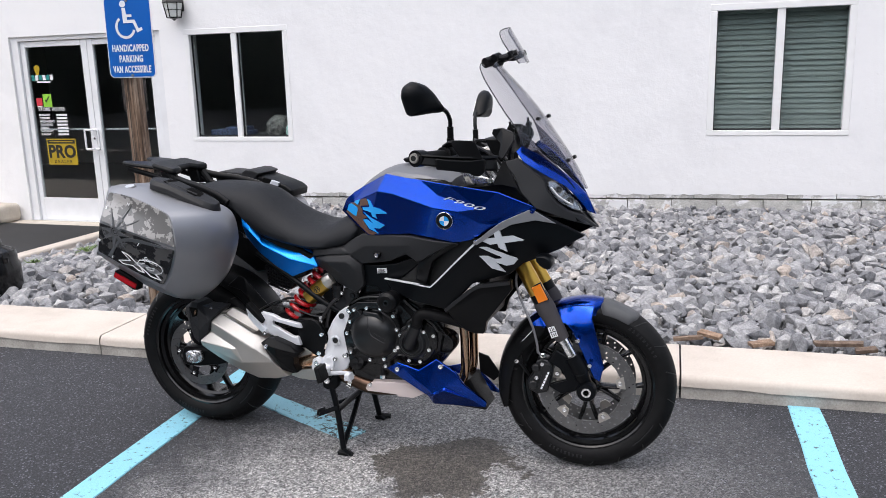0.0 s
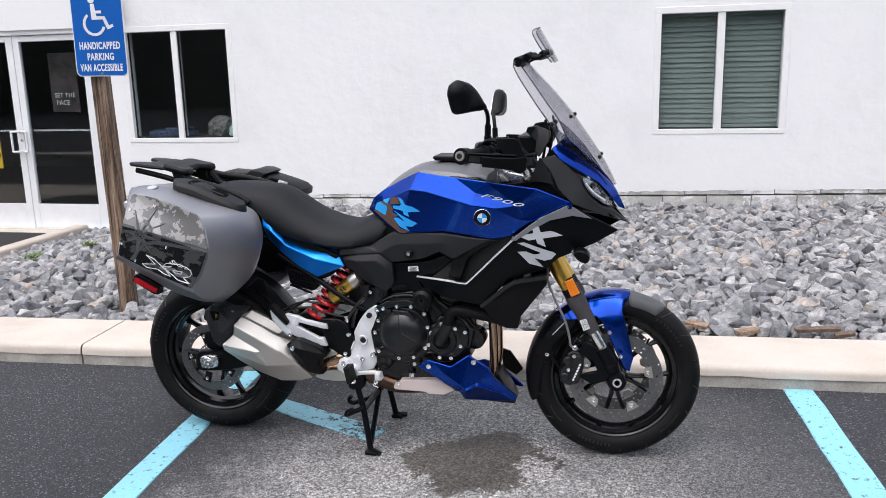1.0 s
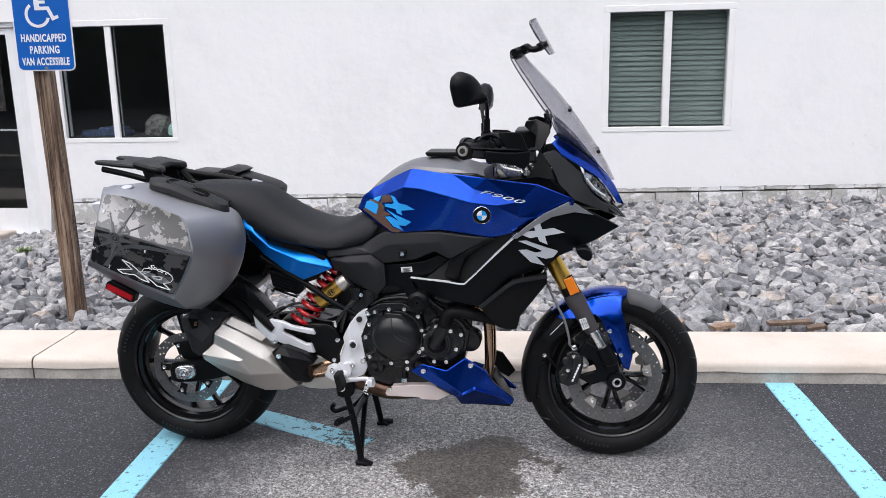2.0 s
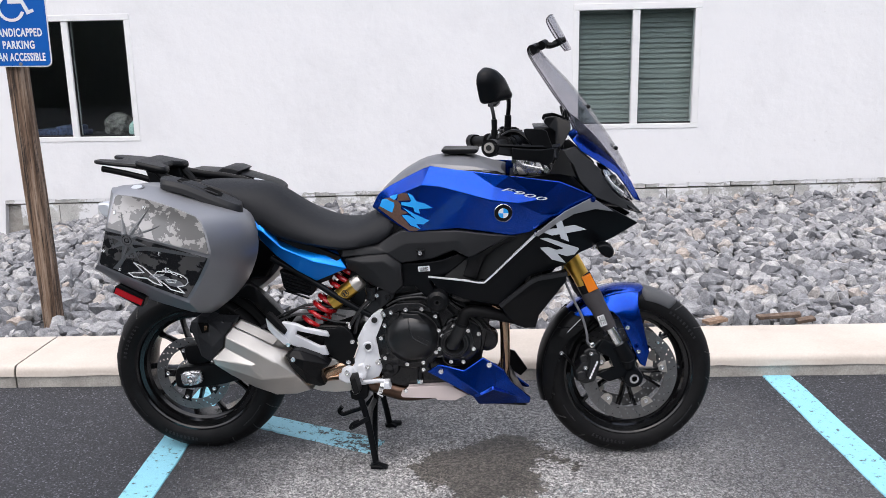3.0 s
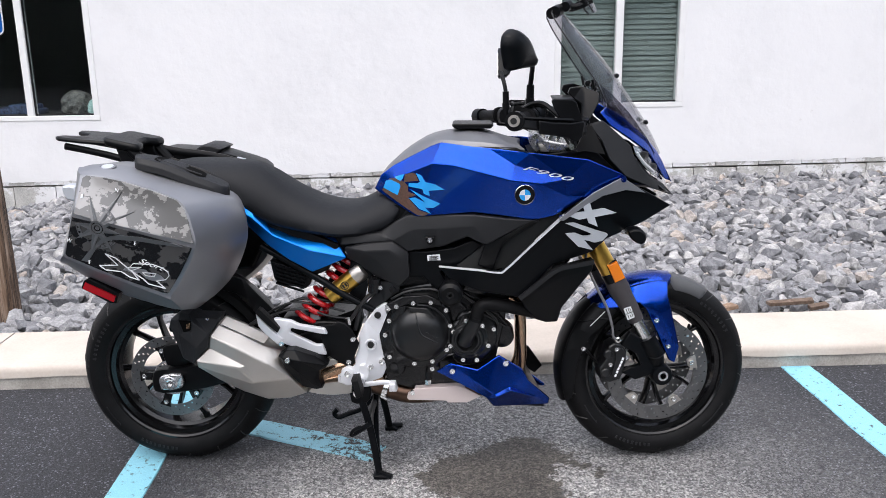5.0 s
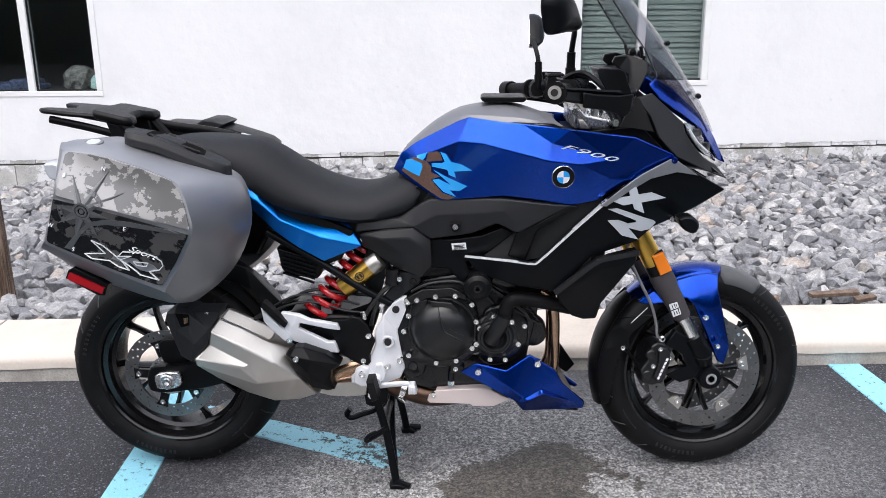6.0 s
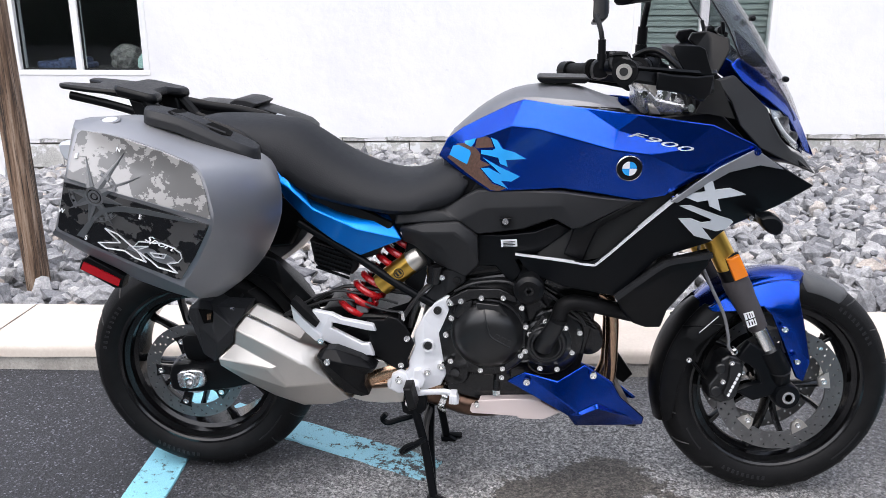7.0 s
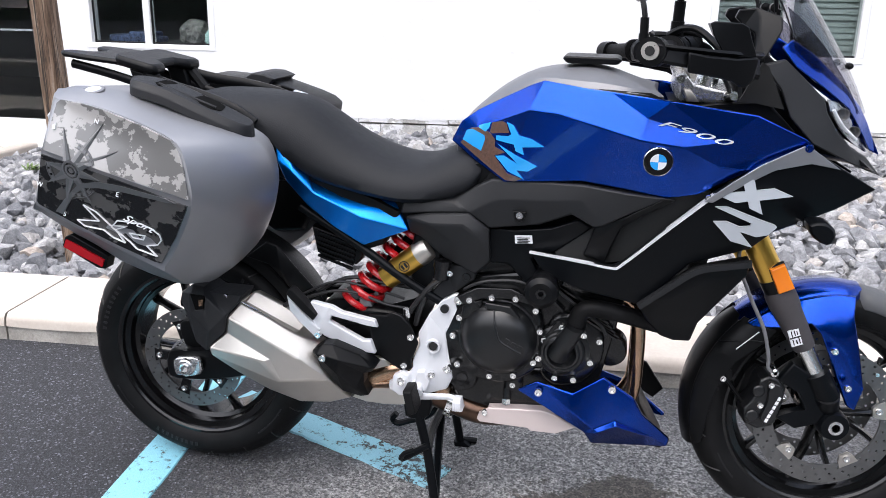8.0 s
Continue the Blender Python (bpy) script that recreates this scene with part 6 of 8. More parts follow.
part("hugger_arm", sheet([(0.155, -0.115, 0.600), (0.21, -0.118, 0.642), (0.235, -0.118, 0.635), (0.275, -0.112, 0.585), (0.330, -0.105, 0.520), (0.350, -0.10, 0.485), (0.335, -0.10, 0.47), (0.305, -0.104, 0.470), (0.262, -0.112, 0.53), (0.215, -0.116, 0.585)], [(0.25, -0.128, 0.575)], 0.008), BLACK, bike, bevel=0.003)


# ---- bodywork ----
def build_seat():
    st = [(0.005, 0.968, 0.085, 0.948), (0.05, 0.982, 0.115, 0.952), (0.14, 0.983, 0.130, 0.940), (0.22, 0.978, 0.135, 0.902), (0.28, 0.970, 0.140, 0.850), (0.33, 0.944, 0.145, 0.820), (0.39, 0.902, 0.150, 0.803),
          (0.46, 0.866, 0.158, 0.790), (0.53, 0.847, 0.162, 0.780), (0.59, 0.852, 0.158, 0.780), (0.645, 0.876, 0.150, 0.790), (0.682, 0.888, 0.142, 0.803), (0.704, 0.880, 0.134, 0.820), (0.717, 0.858, 0.122, 0.840)]
    fine = curve_through([(a, b, 0) for a, b, _, _ in st], 3)
    fine2 = curve_through([(c, d, 0) for _, _, c, d in st], 3)
    us = (-1, -0.985, -0.93, -0.8, -0.6, -0.3, 0, 0.3, 0.6, 0.8, 0.93, 0.985, 1)
    rings = []
    for p, q in zip(fine, fine2):
        x, zt, w, zb = p.x, p.y, q.x, q.y
        ring = [Vector((x, u * w, zb + (zt - zb) * max(0, 1 - abs(u) ** 3.2) ** 0.5)) for u in us]
        ring += [Vector((x, w * 0.9, zb - 0.012)), Vector((x, -w * 0.9, zb - 0.012))]
        rings.append(ring)
    return part("seat", loft(rings), VINYL, bike, "black grained vinyl seat", sharp=60)


build_seat()


from mathutils.bvhtree import BVHTree


def build_tank_cover():
    st = [((0.656, 0.073, 0.892), (0.640, 0.900)), ((0.677, 0.077, 0.931), (0.668, 0.946)), ((0.707, 0.085, 0.960), (0.700, 0.978)), ((0.772, 0.100, 0.999), (0.752, 1.020)),
          ((0.837, 0.115, 1.036), (0.820, 1.055)), ((0.920, 0.140, 1.030), (0.905, 1.068)), ((0.985, 0.150, 1.026), (0.965, 1.064)), ((1.033, 0.155, 1.024), (1.02, 1.045)), ((1.085, 0.150, 1.019), (1.07, 1.024))]
    us = (-1, -0.93, -0.62, -0.45, -0.25, 0, 0.25, 0.45, 0.62, 0.93, 1)
    rise = {1: 0.0, 0.93: 0.34, 0.62: 0.74, 0.45: 0.88, 0.25: 0.96, 0: 1.0}
    rings = []
    edge = curve_through([a for a, _ in st], 3)
    ridge = curve_through([(b[0], 0, b[1]) for _, b in st], 3)
    for (xe, ye, ze), (xr, _, zr) in zip(edge, ridge):
        ring = []
        for u in us:
            k = 1 - abs(u) ** 2.0
            ring.append(Vector((xe + (xr - xe) * k, u * ye, ze + (zr - ze) * rise[abs(u)])))
        ring += [Vector((xe, ye * 0.9, ze - 0.05)), Vector((xe, -ye * 0.9, ze - 0.05))]
        rings.append(ring)
    return part("tank_cover", loft(rings), TITAN, bike, "satin grey tank cover", sharp=24)


build_tank_cover()
part("filler_lid", pillow([(0.874, 1.081), (0.878, 1.087), (0.992, 1.086), (0.999, 1.080), (0.990, 1.071), (0.883, 1.072)], -0.062, 0.062, 0.005, 0, 0.012), BLACK, bike, "black hinged filler lid", bevel=0.003)
both("cover_trim", lambda: sheet([(0.955, -0.150, 1.030), (1.06, -0.152, 1.026), (1.082, -0.154, 1.016), (0.99, -0.156, 1.022)], (), 0.006), BLACK, bike, bevel=0.001)
TANK = {"a0": (0.645, -0.085, 0.901), "a1": (0.667, -0.090, 0.944), "a2": (0.705, -0.098, 0.972), "a3": (0.760, -0.110, 1.001), "a4": (0.817, -0.122, 1.030), "a5": (0.846, -0.140, 1.042), "a6": (0.930, -0.165, 1.032), "a7": (0.981, -0.174, 1.028), "a8": (1.096, -0.214, 1.019), "a9": (1.258, -0.208, 0.998), "b0": (0.706, -0.114, 0.862), "b1": (0.772, -0.148, 0.828), "b2": (0.935, -0.170, 0.844), "b3": (1.031, -0.196, 0.837), "b4": (1.104, -0.202, 0.826), "b5": (1.164, -0.204, 0.839), "b6": (1.255, -0.204, 0.891), "c": (0.705, -0.112, 0.934), "c0": (0.821, -0.168, 0.985), "c1": (0.880, -0.184, 0.981), "c2": (0.962, -0.205, 0.962), "c3": (1.043, -0.226, 0.943), "e1": (1.055, -0.207, 0.983), "e2": (1.196, -0.216, 0.945), "e3": (1.264, -0.195, 0.923), "d1": (1.125, -0.221, 0.932), "d2": (1.196, -0.217, 0.898),
        "a10": (1.376, -0.160, 0.943), "b7": (1.320, -0.178, 0.912)}
TANK_FACES = ("a1 a2 a3 c", "a3 a4 c0 c", "a4 a5 c0", "a5 a6 c1 c0", "a6 a7 e1 c3 c2 c1", "a0 a1 c b0", "b0 c c0 b1", "c0 b2 b1", "c0 c1 b2", "c1 c2 c3 b3 b2", "c3 e1 d1", "c3 d1 b4 b3", "a7 a8 e2 e1", "a8 a9 a10 e3 e2", "e1 e2 d2 d1", "e2 e3 b6 d2", "d1 d2 b5 b4", "d2 b6 b5", "e3 a10 b7 b6")
tank = part("tank_panel", facets(TANK, TANK_FACES, 0.010), BLUE, bike, "metallic blue tank side panel", bevel=0.0025, sharp=12, seg=3)
part("tank_panel", facets(TANK, TANK_FACES, 0.010, True), BLUE, bike, "metallic blue tank side panel", bevel=0.0025, sharp=12, seg=3)
# knee pads with brown and bright blue print
SKIN = BVHTree.FromPolygons([v.co for v in tank.data.vertices], [p.vertices for p in tank.data.polygons])


def on_tank(x, z, lift):
    """The place on the tank's side over (x, z), a little proud of the paint."""
    hit = SKIN.ray_cast(Vector((x, -1, z)), Vector((0, 1, 0)))[0]
    return (x, (hit.y if hit else -0.1) - lift, z)


def tank_print(name, loop, material, lift):
    """A thin print that follows the tank's side."""
    fine = []
    for (x0, z0), (x1, z1) in zip(loop, loop[1:] + loop[:1]):
        steps = max(1, int(math.hypot(x1 - x0, z1 - z0) / 0.010))
        fine += [(x0 + (x1 - x0) * k / steps, z0 + (z1 - z0) * k / steps) for k in range(steps)]
    inner = [(x, z) for x, z in ((0.65 + 0.012 * i, 0.83 + 0.012 * j) for i in range(20) for j in range(14)) if inside(loop, x, z, 0.004)]
    pair(name, [on_tank(x, z, lift) for x, z in fine], material, bike, [on_tank(x, z, lift) for x, z in inner], 0.002, bevel=0, sharp=60)


def inside(loop, x, z, gap=0.006):
    """Whether a point lies well within an outline."""
    odd = False
    n = len(loop)
    for i in range(n):
        (x0, z0), (x1, z1) = loop[i], loop[(i + 1) % n]
        if (z0 > z) != (z1 > z) and x < x0 + (x1 - x0) * (z - z0) / (z1 - z0):
            odd = not odd
        t = min(1, max(0, ((x - x0) * (x1 - x0) + (z - z0) * (z1 - z0)) / ((x1 - x0) ** 2 + (z1 - z0) ** 2)))
        if math.hypot(x0 + t * (x1 - x0) - x, z0 + t * (z1 - z0) - z) < gap:
            return False
    return odd


for loop in ([(0.666, 0.899), (0.685, 0.917), (0.690, 0.933), (0.713, 0.937), (0.737, 0.927), (0.748, 0.915), (0.748, 0.900), (0.772, 0.891), (0.747, 0.881), (0.778, 0.848), (0.810, 0.838), (0.795, 0.831), (0.775, 0.832), (0.737, 0.853), (0.699, 0.877)],
             [(0.735, 0.929), (0.740, 0.950), (0.764, 0.956), (0.772, 0.952), (0.779, 0.933), (0.757, 0.930), (0.742, 0.927)]):
    tank_print("brown_print", loop, BROWN, 0.0012)
for loop in ([(0.681, 0.928), (0.696, 0.931), (0.723, 0.921), (0.725, 0.913), (0.716, 0.887), (0.698, 0.894), (0.672, 0.906)], [(0.710, 0.941), (0.737, 0.950), (0.733, 0.938), (0.725, 0.929), (0.710, 0.936)],
             [(0.773, 0.955), (0.788, 0.950), (0.801, 0.931), (0.828, 0.925), (0.855, 0.910), (0.809, 0.906), (0.813, 0.890), (0.795, 0.897), (0.791, 0.910), (0.750, 0.915), (0.750, 0.924), (0.777, 0.926), (0.784, 0.931)],
             [(0.754, 0.907), (0.842, 0.868), (0.822, 0.855), (0.798, 0.856), (0.814, 0.838), (0.780, 0.852), (0.750, 0.881), (0.769, 0.884), (0.799, 0.871), (0.787, 0.882)]):
    tank_print("blue_print", loop, CYAN, 0.0020)
for s in (-1, 1):
    m = Matrix.Translation((1.081, s * 0.2225, 0.903)) @ pose(0, 0, 0, 3, 0, -3 * s)
    r = part("round_badge", moved(spin([(0.0001, s * 0.003), (0.026, s * 0.003), (0.0285, s * 0.001), (0.0285, -s * 0.006)], (0, 0, 0), 40), m), GLOSSB, bike, "round black, white and blue badge")
    part("badge_rim", moved(spin([(0.0265, s * 0.0025), (0.0275, s * 0.0042), (0.0288, s * 0.0025), (0.0288, -s * 0.004)], (0, 0, 0), 40), m), CHROME, r)
    for q in range(4):
        loop = [(0, 0)] + [(0.0158 * math.cos(a), 0.0158 * math.sin(a)) for a in (math.pi / 2 * q + math.pi / 12 * k for k in range(7))]
        part("badge_quarter", moved(prism(loop, s * 0.0034, s * 0.0044), m), CYAN if q % 2 == 0 else WHITE, r)
    flat = Matrix.Translation((1.139, s * 0.30, 0.9615)) @ pose(0, 0, 0, 90, 0, 0 if s < 0 else 180) @ pose(0, 0, 0, 0, 0, -14.0 if s < 0 else 14.0)
    text = writing("model_lettering", "F900", 0.0180, flat, WHITE, bike, 1.08, 3.7, 0.42, "white model lettering", 0.0008)
    for v in text.data.vertices:
        hit = SKIN.ray_cast(Vector((v.co.x, -1, v.co.z)), Vector((0, 1, 0)))[0]
        if hit:
            v.co.y = s * (-hit.y + 0.0016 + (0.0008 if s * v.co.y > 0.30 else -0.0008))
TAIL = {"t0": (0.247, -0.126, 0.884), "t1": (0.279, -0.122, 0.858), "t2": (0.315, -0.120, 0.826), "t3": (0.323, -0.118, 0.806), "t4": (0.374, -0.116, 0.786), "t5": (0.466, -0.113, 0.765), "t6": (0.523, -0.110, 0.758), "t7": (0.559, -0.132, 0.701), "t8": (0.456, -0.140, 0.660),
        "t9": (0.392, -0.148, 0.699), "t10": (0.327, -0.148, 0.747), "t11": (0.275, -0.140, 0.798), "t12": (0.253, -0.134, 0.841), "m0": (0.292, -0.146, 0.822), "m1": (0.347, -0.152, 0.776), "m2": (0.452, -0.150, 0.728)}
TAIL_FACES = ("t0 t1 m0 t12", "t1 t2 t3 m1 m0", "t3 t4 t5 m2 m1", "t5 t6 t7 m2", "t12 m0 t11", "m0 m1 t10 t11", "m1 m2 t9 t10", "m2 t7 t8 t9")
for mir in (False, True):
    part("tail_panel", facets(TAIL, TAIL_FACES, 0.02, mir), LITBLUE, bike, "metallic blue tail side panel with its sheen put into the paint", bevel=0.003, sharp=38, seg=3)
both("under_tail", lambda: pillow([(0.16, 0.88), (0.25, 0.87), (0.285, 0.78), (0.33, 0.725), (0.46, 0.645), (0.50, 0.66), (0.54, 0.74), (0.40, 0.80), (0.26, 0.91), (0.10, 0.93)], -0.128, -0.07, 0.008, 0, 0.008), BLACK, bike)
part("seat_base", pillow([(0.0, 0.945), (0.25, 0.90), (0.33, 0.81), (0.45, 0.775), (0.60, 0.765), (0.70, 0.80), (0.62, 0.72), (0.45, 0.70), (0.30, 0.77), (0.05, 0.90)], -0.11, 0.11, 0.006, 0, 0.01), BLACK, bike)
vent = part("fin_box", pillow([(0.322, 0.688), (0.332, 0.63), (0.345, 0.612), (0.428, 0.600), (0.440, 0.612), (0.452, 0.645), (0.40, 0.668)], -0.112, -0.05, 0.006, 0, 0.006), BLACK, bike, "black finned rectifier", bevel=0.003)
for k in range(6):
    z0 = 0.675 - 0.0115 * k
    part("fin", pillow([(0.338, z0), (0.338, z0 + 0.004), (0.432 - 0.002 * k, z0 - 0.024), (0.432 - 0.002 * k, z0 - 0.028)], -0.120, -0.11, 0.0005, 0, 0.001), BLACK, vent)
KNEE = [(0.546, -0.137, 0.764), (0.606, -0.140, 0.778), (0.66, -0.136, 0.783), (0.710, -0.134, 0.812), (0.745, -0.140, 0.830), (0.85, -0.156, 0.834), (0.937, -0.178, 0.838), (1.03, -0.205, 0.832), (1.105, -0.209, 0.827), (1.021, -0.206, 0.781), (0.985, -0.198, 0.758), (0.968, -0.19, 0.752), (0.920, -0.172, 0.772),
        (0.853, -0.160, 0.742), (0.744, -0.152, 0.724), (0.699, -0.154, 0.756), (0.62, -0.150, 0.749), (0.543, -0.142, 0.741)]
pair("knee_cover", KNEE, GREYP, bike, [(0.66, -0.146, 0.775), (0.76, -0.156, 0.790), (0.85, -0.168, 0.796), (0.94, -0.186, 0.806), (1.02, -0.204, 0.812)], 0.03, bevel=0.004, label="black moulded side cover", sharp=50)
pair("side_cover", [(0.557, -0.146, 0.736), (0.618, -0.160, 0.750), (0.70, -0.160, 0.756), (0.745, -0.158, 0.722), (0.748, -0.150, 0.646), (0.718, -0.150, 0.616), (0.642, -0.138, 0.645), (0.588, -0.128, 0.686), (0.559, -0.120, 0.694)], GREYP, bike,
     [(0.615, -0.172, 0.728), (0.69, -0.174, 0.732), (0.725, -0.170, 0.705), (0.66, -0.164, 0.695)], 0.02, bevel=0.004, label="dark grey moulded rear side cover")
pair("middle_cover", [(0.741, -0.138, 0.722), (0.80, -0.145, 0.722), (0.88, -0.155, 0.735), (0.934, -0.160, 0.758), (0.965, -0.150, 0.742), (0.892, -0.145, 0.683), (0.838, -0.145, 0.660), (0.853, -0.140, 0.632), (0.827, -0.138, 0.600), (0.787, -0.132, 0.640), (0.746, -0.132, 0.640)], MATT, bike, (), 0.02, bevel=0.003)
both("recess_panel", lambda: sheet([(0.88, -0.135, 0.70), (0.97, -0.14, 0.76), (1.12, -0.17, 0.83), (1.19, -0.18, 0.84), (1.05, -0.16, 0.68), (0.90, -0.15, 0.65)], (), 0.02), BLACKD, bike)
pair("scoop_fin", [(0.968, -0.185, 0.752), (1.03, -0.205, 0.784), (1.105, -0.209, 0.828), (1.124, -0.206, 0.824), (1.07, -0.198, 0.79), (1.023, -0.188, 0.756), (1.005, -0.18, 0.71), (0.994, -0.172, 0.671), (0.948, -0.165, 0.685), (0.96, -0.175, 0.72)], BLACK, bike, [(0.99, -0.192, 0.742)], 0.015, bevel=0.003)
lab = part("data_label", sheet([(0.800, -0.1495, 0.712), (0.838, -0.1535, 0.716), (0.840, -0.1535, 0.698), (0.802, -0.1495, 0.694)], (), 0.001), WHITE, bike, "small white data label with unreadable print")
for k in range(4):
    part("print_bar", sheet([(0.806, -0.1525, 0.7085 - 0.0036 * k), (0.834 - 0.004 * (k % 2), -0.1555, 0.711 - 0.0036 * k), (0.834 - 0.004 * (k % 2), -0.1555, 0.7095 - 0.0036 * k), (0.806, -0.1525, 0.707 - 0.0036 * k)], (), 0.001), BLACKD, lab)
bolt((0.811, -0.172, 0.763), 0.008, 0.005)
part("screw_plate", pillow([(0.797, 0.772), (0.825, 0.772), (0.820, 0.752), (0.811, 0.747), (0.802, 0.752)], -0.1735, -0.16, 0.002, 0, 0.002), BLACK, bike)

FAIR = [(0.835, -0.165, 0.682), (0.951, -0.190, 0.677), (1.009, -0.204, 0.675), (1.030, -0.206, 0.686), (1.11, -0.212, 0.766), (1.191, -0.217, 0.845), (1.272, -0.211, 0.903), (1.352, -0.172, 0.937), (1.372, -0.166, 0.931), (1.515, -0.100, 0.847), (1.44, -0.118, 0.805), (1.375, -0.133, 0.777), (1.324, -0.145, 0.757), (1.281, -0.156, 0.721),
        (1.162, -0.192, 0.690), (1.074, -0.195, 0.594), (0.954, -0.186, 0.611), (0.867, -0.175, 0.640)]
pair("side_fairing", FAIR, MATT, bike, [(1.20, -0.214, 0.80), (1.30, -0.200, 0.858), (1.25, -0.195, 0.76), (1.08, -0.212, 0.69), (1.37, -0.168, 0.88)], 0.022, bevel=0.004, label="matt black side fairing with a silver edge")
EDGE = [(0.835, 0.682), (0.951, 0.6775), (1.009, 0.675), (1.030, 0.686), (1.11, 0.766), (1.191, 0.845), (1.272, 0.903), (1.352, 0.937)]


def edge_strip(path, y_of, width, over):
    """A narrow bright strip along the rim of the fairing."""
    c = curve_through([(x, y_of(x), z) for x, z in path], 4)
    rings = []
    for i, q in enumerate(c):
        t = (c[min(i + 1, len(c) - 1)] - c[max(i - 1, 0)]).normalized()
        nrm = Vector((t.z, 0, -t.x)).normalized()
        w = width(i / (len(c) - 1))
        rings.append([q + Vector((0, -over, 0)), q + nrm * w + Vector((0, -over, 0)), q + nrm * w + Vector((0, 0.008, 0)), q + Vector((0, 0.012, 0))])
    return loft(rings)


def fair_y(x):
    pts = [(0.835, -0.165), (0.951, -0.190), (1.009, -0.204), (1.191, -0.217), (1.272, -0.211), (1.352, -0.172), (1.40, -0.155), (1.515, -0.10)]
    for (a, b), (c, d) in zip(pts, pts[1:]):
        if x <= c:
            return b + (d - b) * (x - a) / (c - a)
    return -0.1


both("silver_edge", lambda: edge_strip(EDGE[:6], fair_y, lambda f: 0.0020 + 0.0042 * f, 0.004), ALU, bike, "silver edge strip")
pair("upper_trim", [(1.175, -0.2195, 0.830), (1.225, -0.2185, 0.872), (1.272, -0.2145, 0.906), (1.352, -0.176, 0.940), (1.372, -0.169, 0.933), (1.43, -0.146, 0.893), (1.37, -0.172, 0.906), (1.30, -0.202, 0.895), (1.24, -0.215, 0.862), (1.19, -0.2195, 0.828)], SILVERP, bike, (), 0.006, bevel=0.001, shift=-0.004)
X1 = [(1.192, 0.846), (1.249, 0.853), (1.242, 0.876), (1.254, 0.881), (1.264, 0.875), (1.270, 0.856), (1.304, 0.860), (1.340, 0.845), (1.278, 0.836), (1.287, 0.808), (1.261, 0.820), (1.256, 0.834), (1.233, 0.830)]
X2 = [(1.196, 0.820), (1.219, 0.822), (1.286, 0.797), (1.314, 0.787), (1.319, 0.782), (1.305, 0.765), (1.282, 0.760), (1.249, 0.771), (1.278, 0.737), (1.234, 0.750), (1.196, 0.790), (1.222, 0.792), (1.247, 0.782), (1.267, 0.784), (1.269, 0.789)]


def print_y(x, z):
    return -0.2195 + 0.20 * max(0, x - 1.24) + 0.22 * max(0, 0.80 - z)


for loop in (X1, X2):
    pair("silver_print", [(x, print_y(x, z), z) for x, z in loop], SILVERPR, bike, (), 0.006, bevel=0)
bolt((1.361, -0.176, 0.936), 0.008, 0.005, bike, BLUE)
bolt((1.183, -0.217, 0.836), 0.007, 0.004)
pair("radiator_cover", [(1.068, -0.206, 0.601), (1.115, -0.205, 0.640), (1.175, -0.200, 0.685), (1.225, -0.185, 0.694), (1.284, -0.162, 0.702), (1.285, -0.156, 0.666), (1.197, -0.158, 0.551), (1.186, -0.150, 0.505), (1.150, -0.150, 0.503), (1.120, -0.155, 0.514), (1.089, -0.175, 0.552)], BLACK, bike, [(1.13, -0.206, 0.62), (1.19, -0.195, 0.655)], 0.03, bevel=0.005, label="black radiator side cover")
both("cover_ledge", lambda: edge_strip([(1.066, 0.600), (1.12, 0.645), (1.175, 0.687), (1.23, 0.697), (1.284, 0.704)], lambda x: -0.21 + 0.22 * max(0, x - 1.17), lambda f: 0.012, 0.003), GREYP, bike)
COWL = [(1.262, -0.155, 1.088), (1.277, -0.152, 1.092), (1.305, -0.140, 1.098), (1.345, -0.133, 1.063), (1.388, -0.124, 1.024), (1.396, -0.128, 0.998), (1.424, -0.120, 0.958), (1.456, -0.098, 0.928), (1.498, -0.05, 0.905), (1.545, -0.008, 0.858), (1.50, -0.06, 0.878), (1.458, -0.105, 0.898), (1.368, -0.168, 0.943), (1.321, -0.166, 0.992), (1.299, -0.163, 1.043)]
pair("front_cowl", COWL, GREYP, bike, [(1.36, -0.150, 0.985)], 0.02, bevel=0.003, label="dark grey headlight cowl")
COWL_V = {"a": (1.208, -0.100, 1.173), "b": (1.214, -0.104, 1.188), "c": (1.245, -0.112, 1.192), "d": (1.291, -0.126, 1.176), "e": (1.292, -0.140, 1.153), "f": (1.266, -0.158, 1.105), "g": (1.259, -0.160, 1.095), "h": (1.244, -0.150, 1.103), "i": (1.246, -0.128, 1.143), "j": (1.224, -0.108, 1.158), "k": (1.252, -0.136, 1.143), "l": (1.250, -0.122, 1.177)}
for mir in (False, True):
    part("inner_cowl", facets(COWL_V, ("a b c l j", "c d l", "l d e k", "j l k i", "e f g h i k"), 0.02, mir), BLACK, bike, bevel=0.003, sharp=18)
both("cockpit_side", lambda: sheet([(1.226, -0.150, 1.016), (1.255, -0.155, 1.015), (1.309, -0.162, 1.006), (1.272, -0.158, 1.086), (1.260, -0.156, 1.092)], (), 0.01), BLACKD, bike)
part("cockpit_floor", pillow([(1.10, 1.0), (1.28, 1.02), (1.34, 0.96), (1.30, 0.90), (1.15, 0.92)], -0.14, 0.14, 0.006, 0, 0.01), BLACK, bike)
part("nose", pillow([(1.30, 1.05), (1.40, 1.0), (1.46, 0.93), (1.52, 0.875), (1.46, 0.89), (1.37, 0.90), (1.28, 0.95)], -0.075, 0.075, 0.02, 0, 0.03), BLACK, bike)
HLDARK = plain("dark_chrome_reflector", (0.34, 0.34, 0.35), 0.16, 1.0, vary=0.2, scale=40)
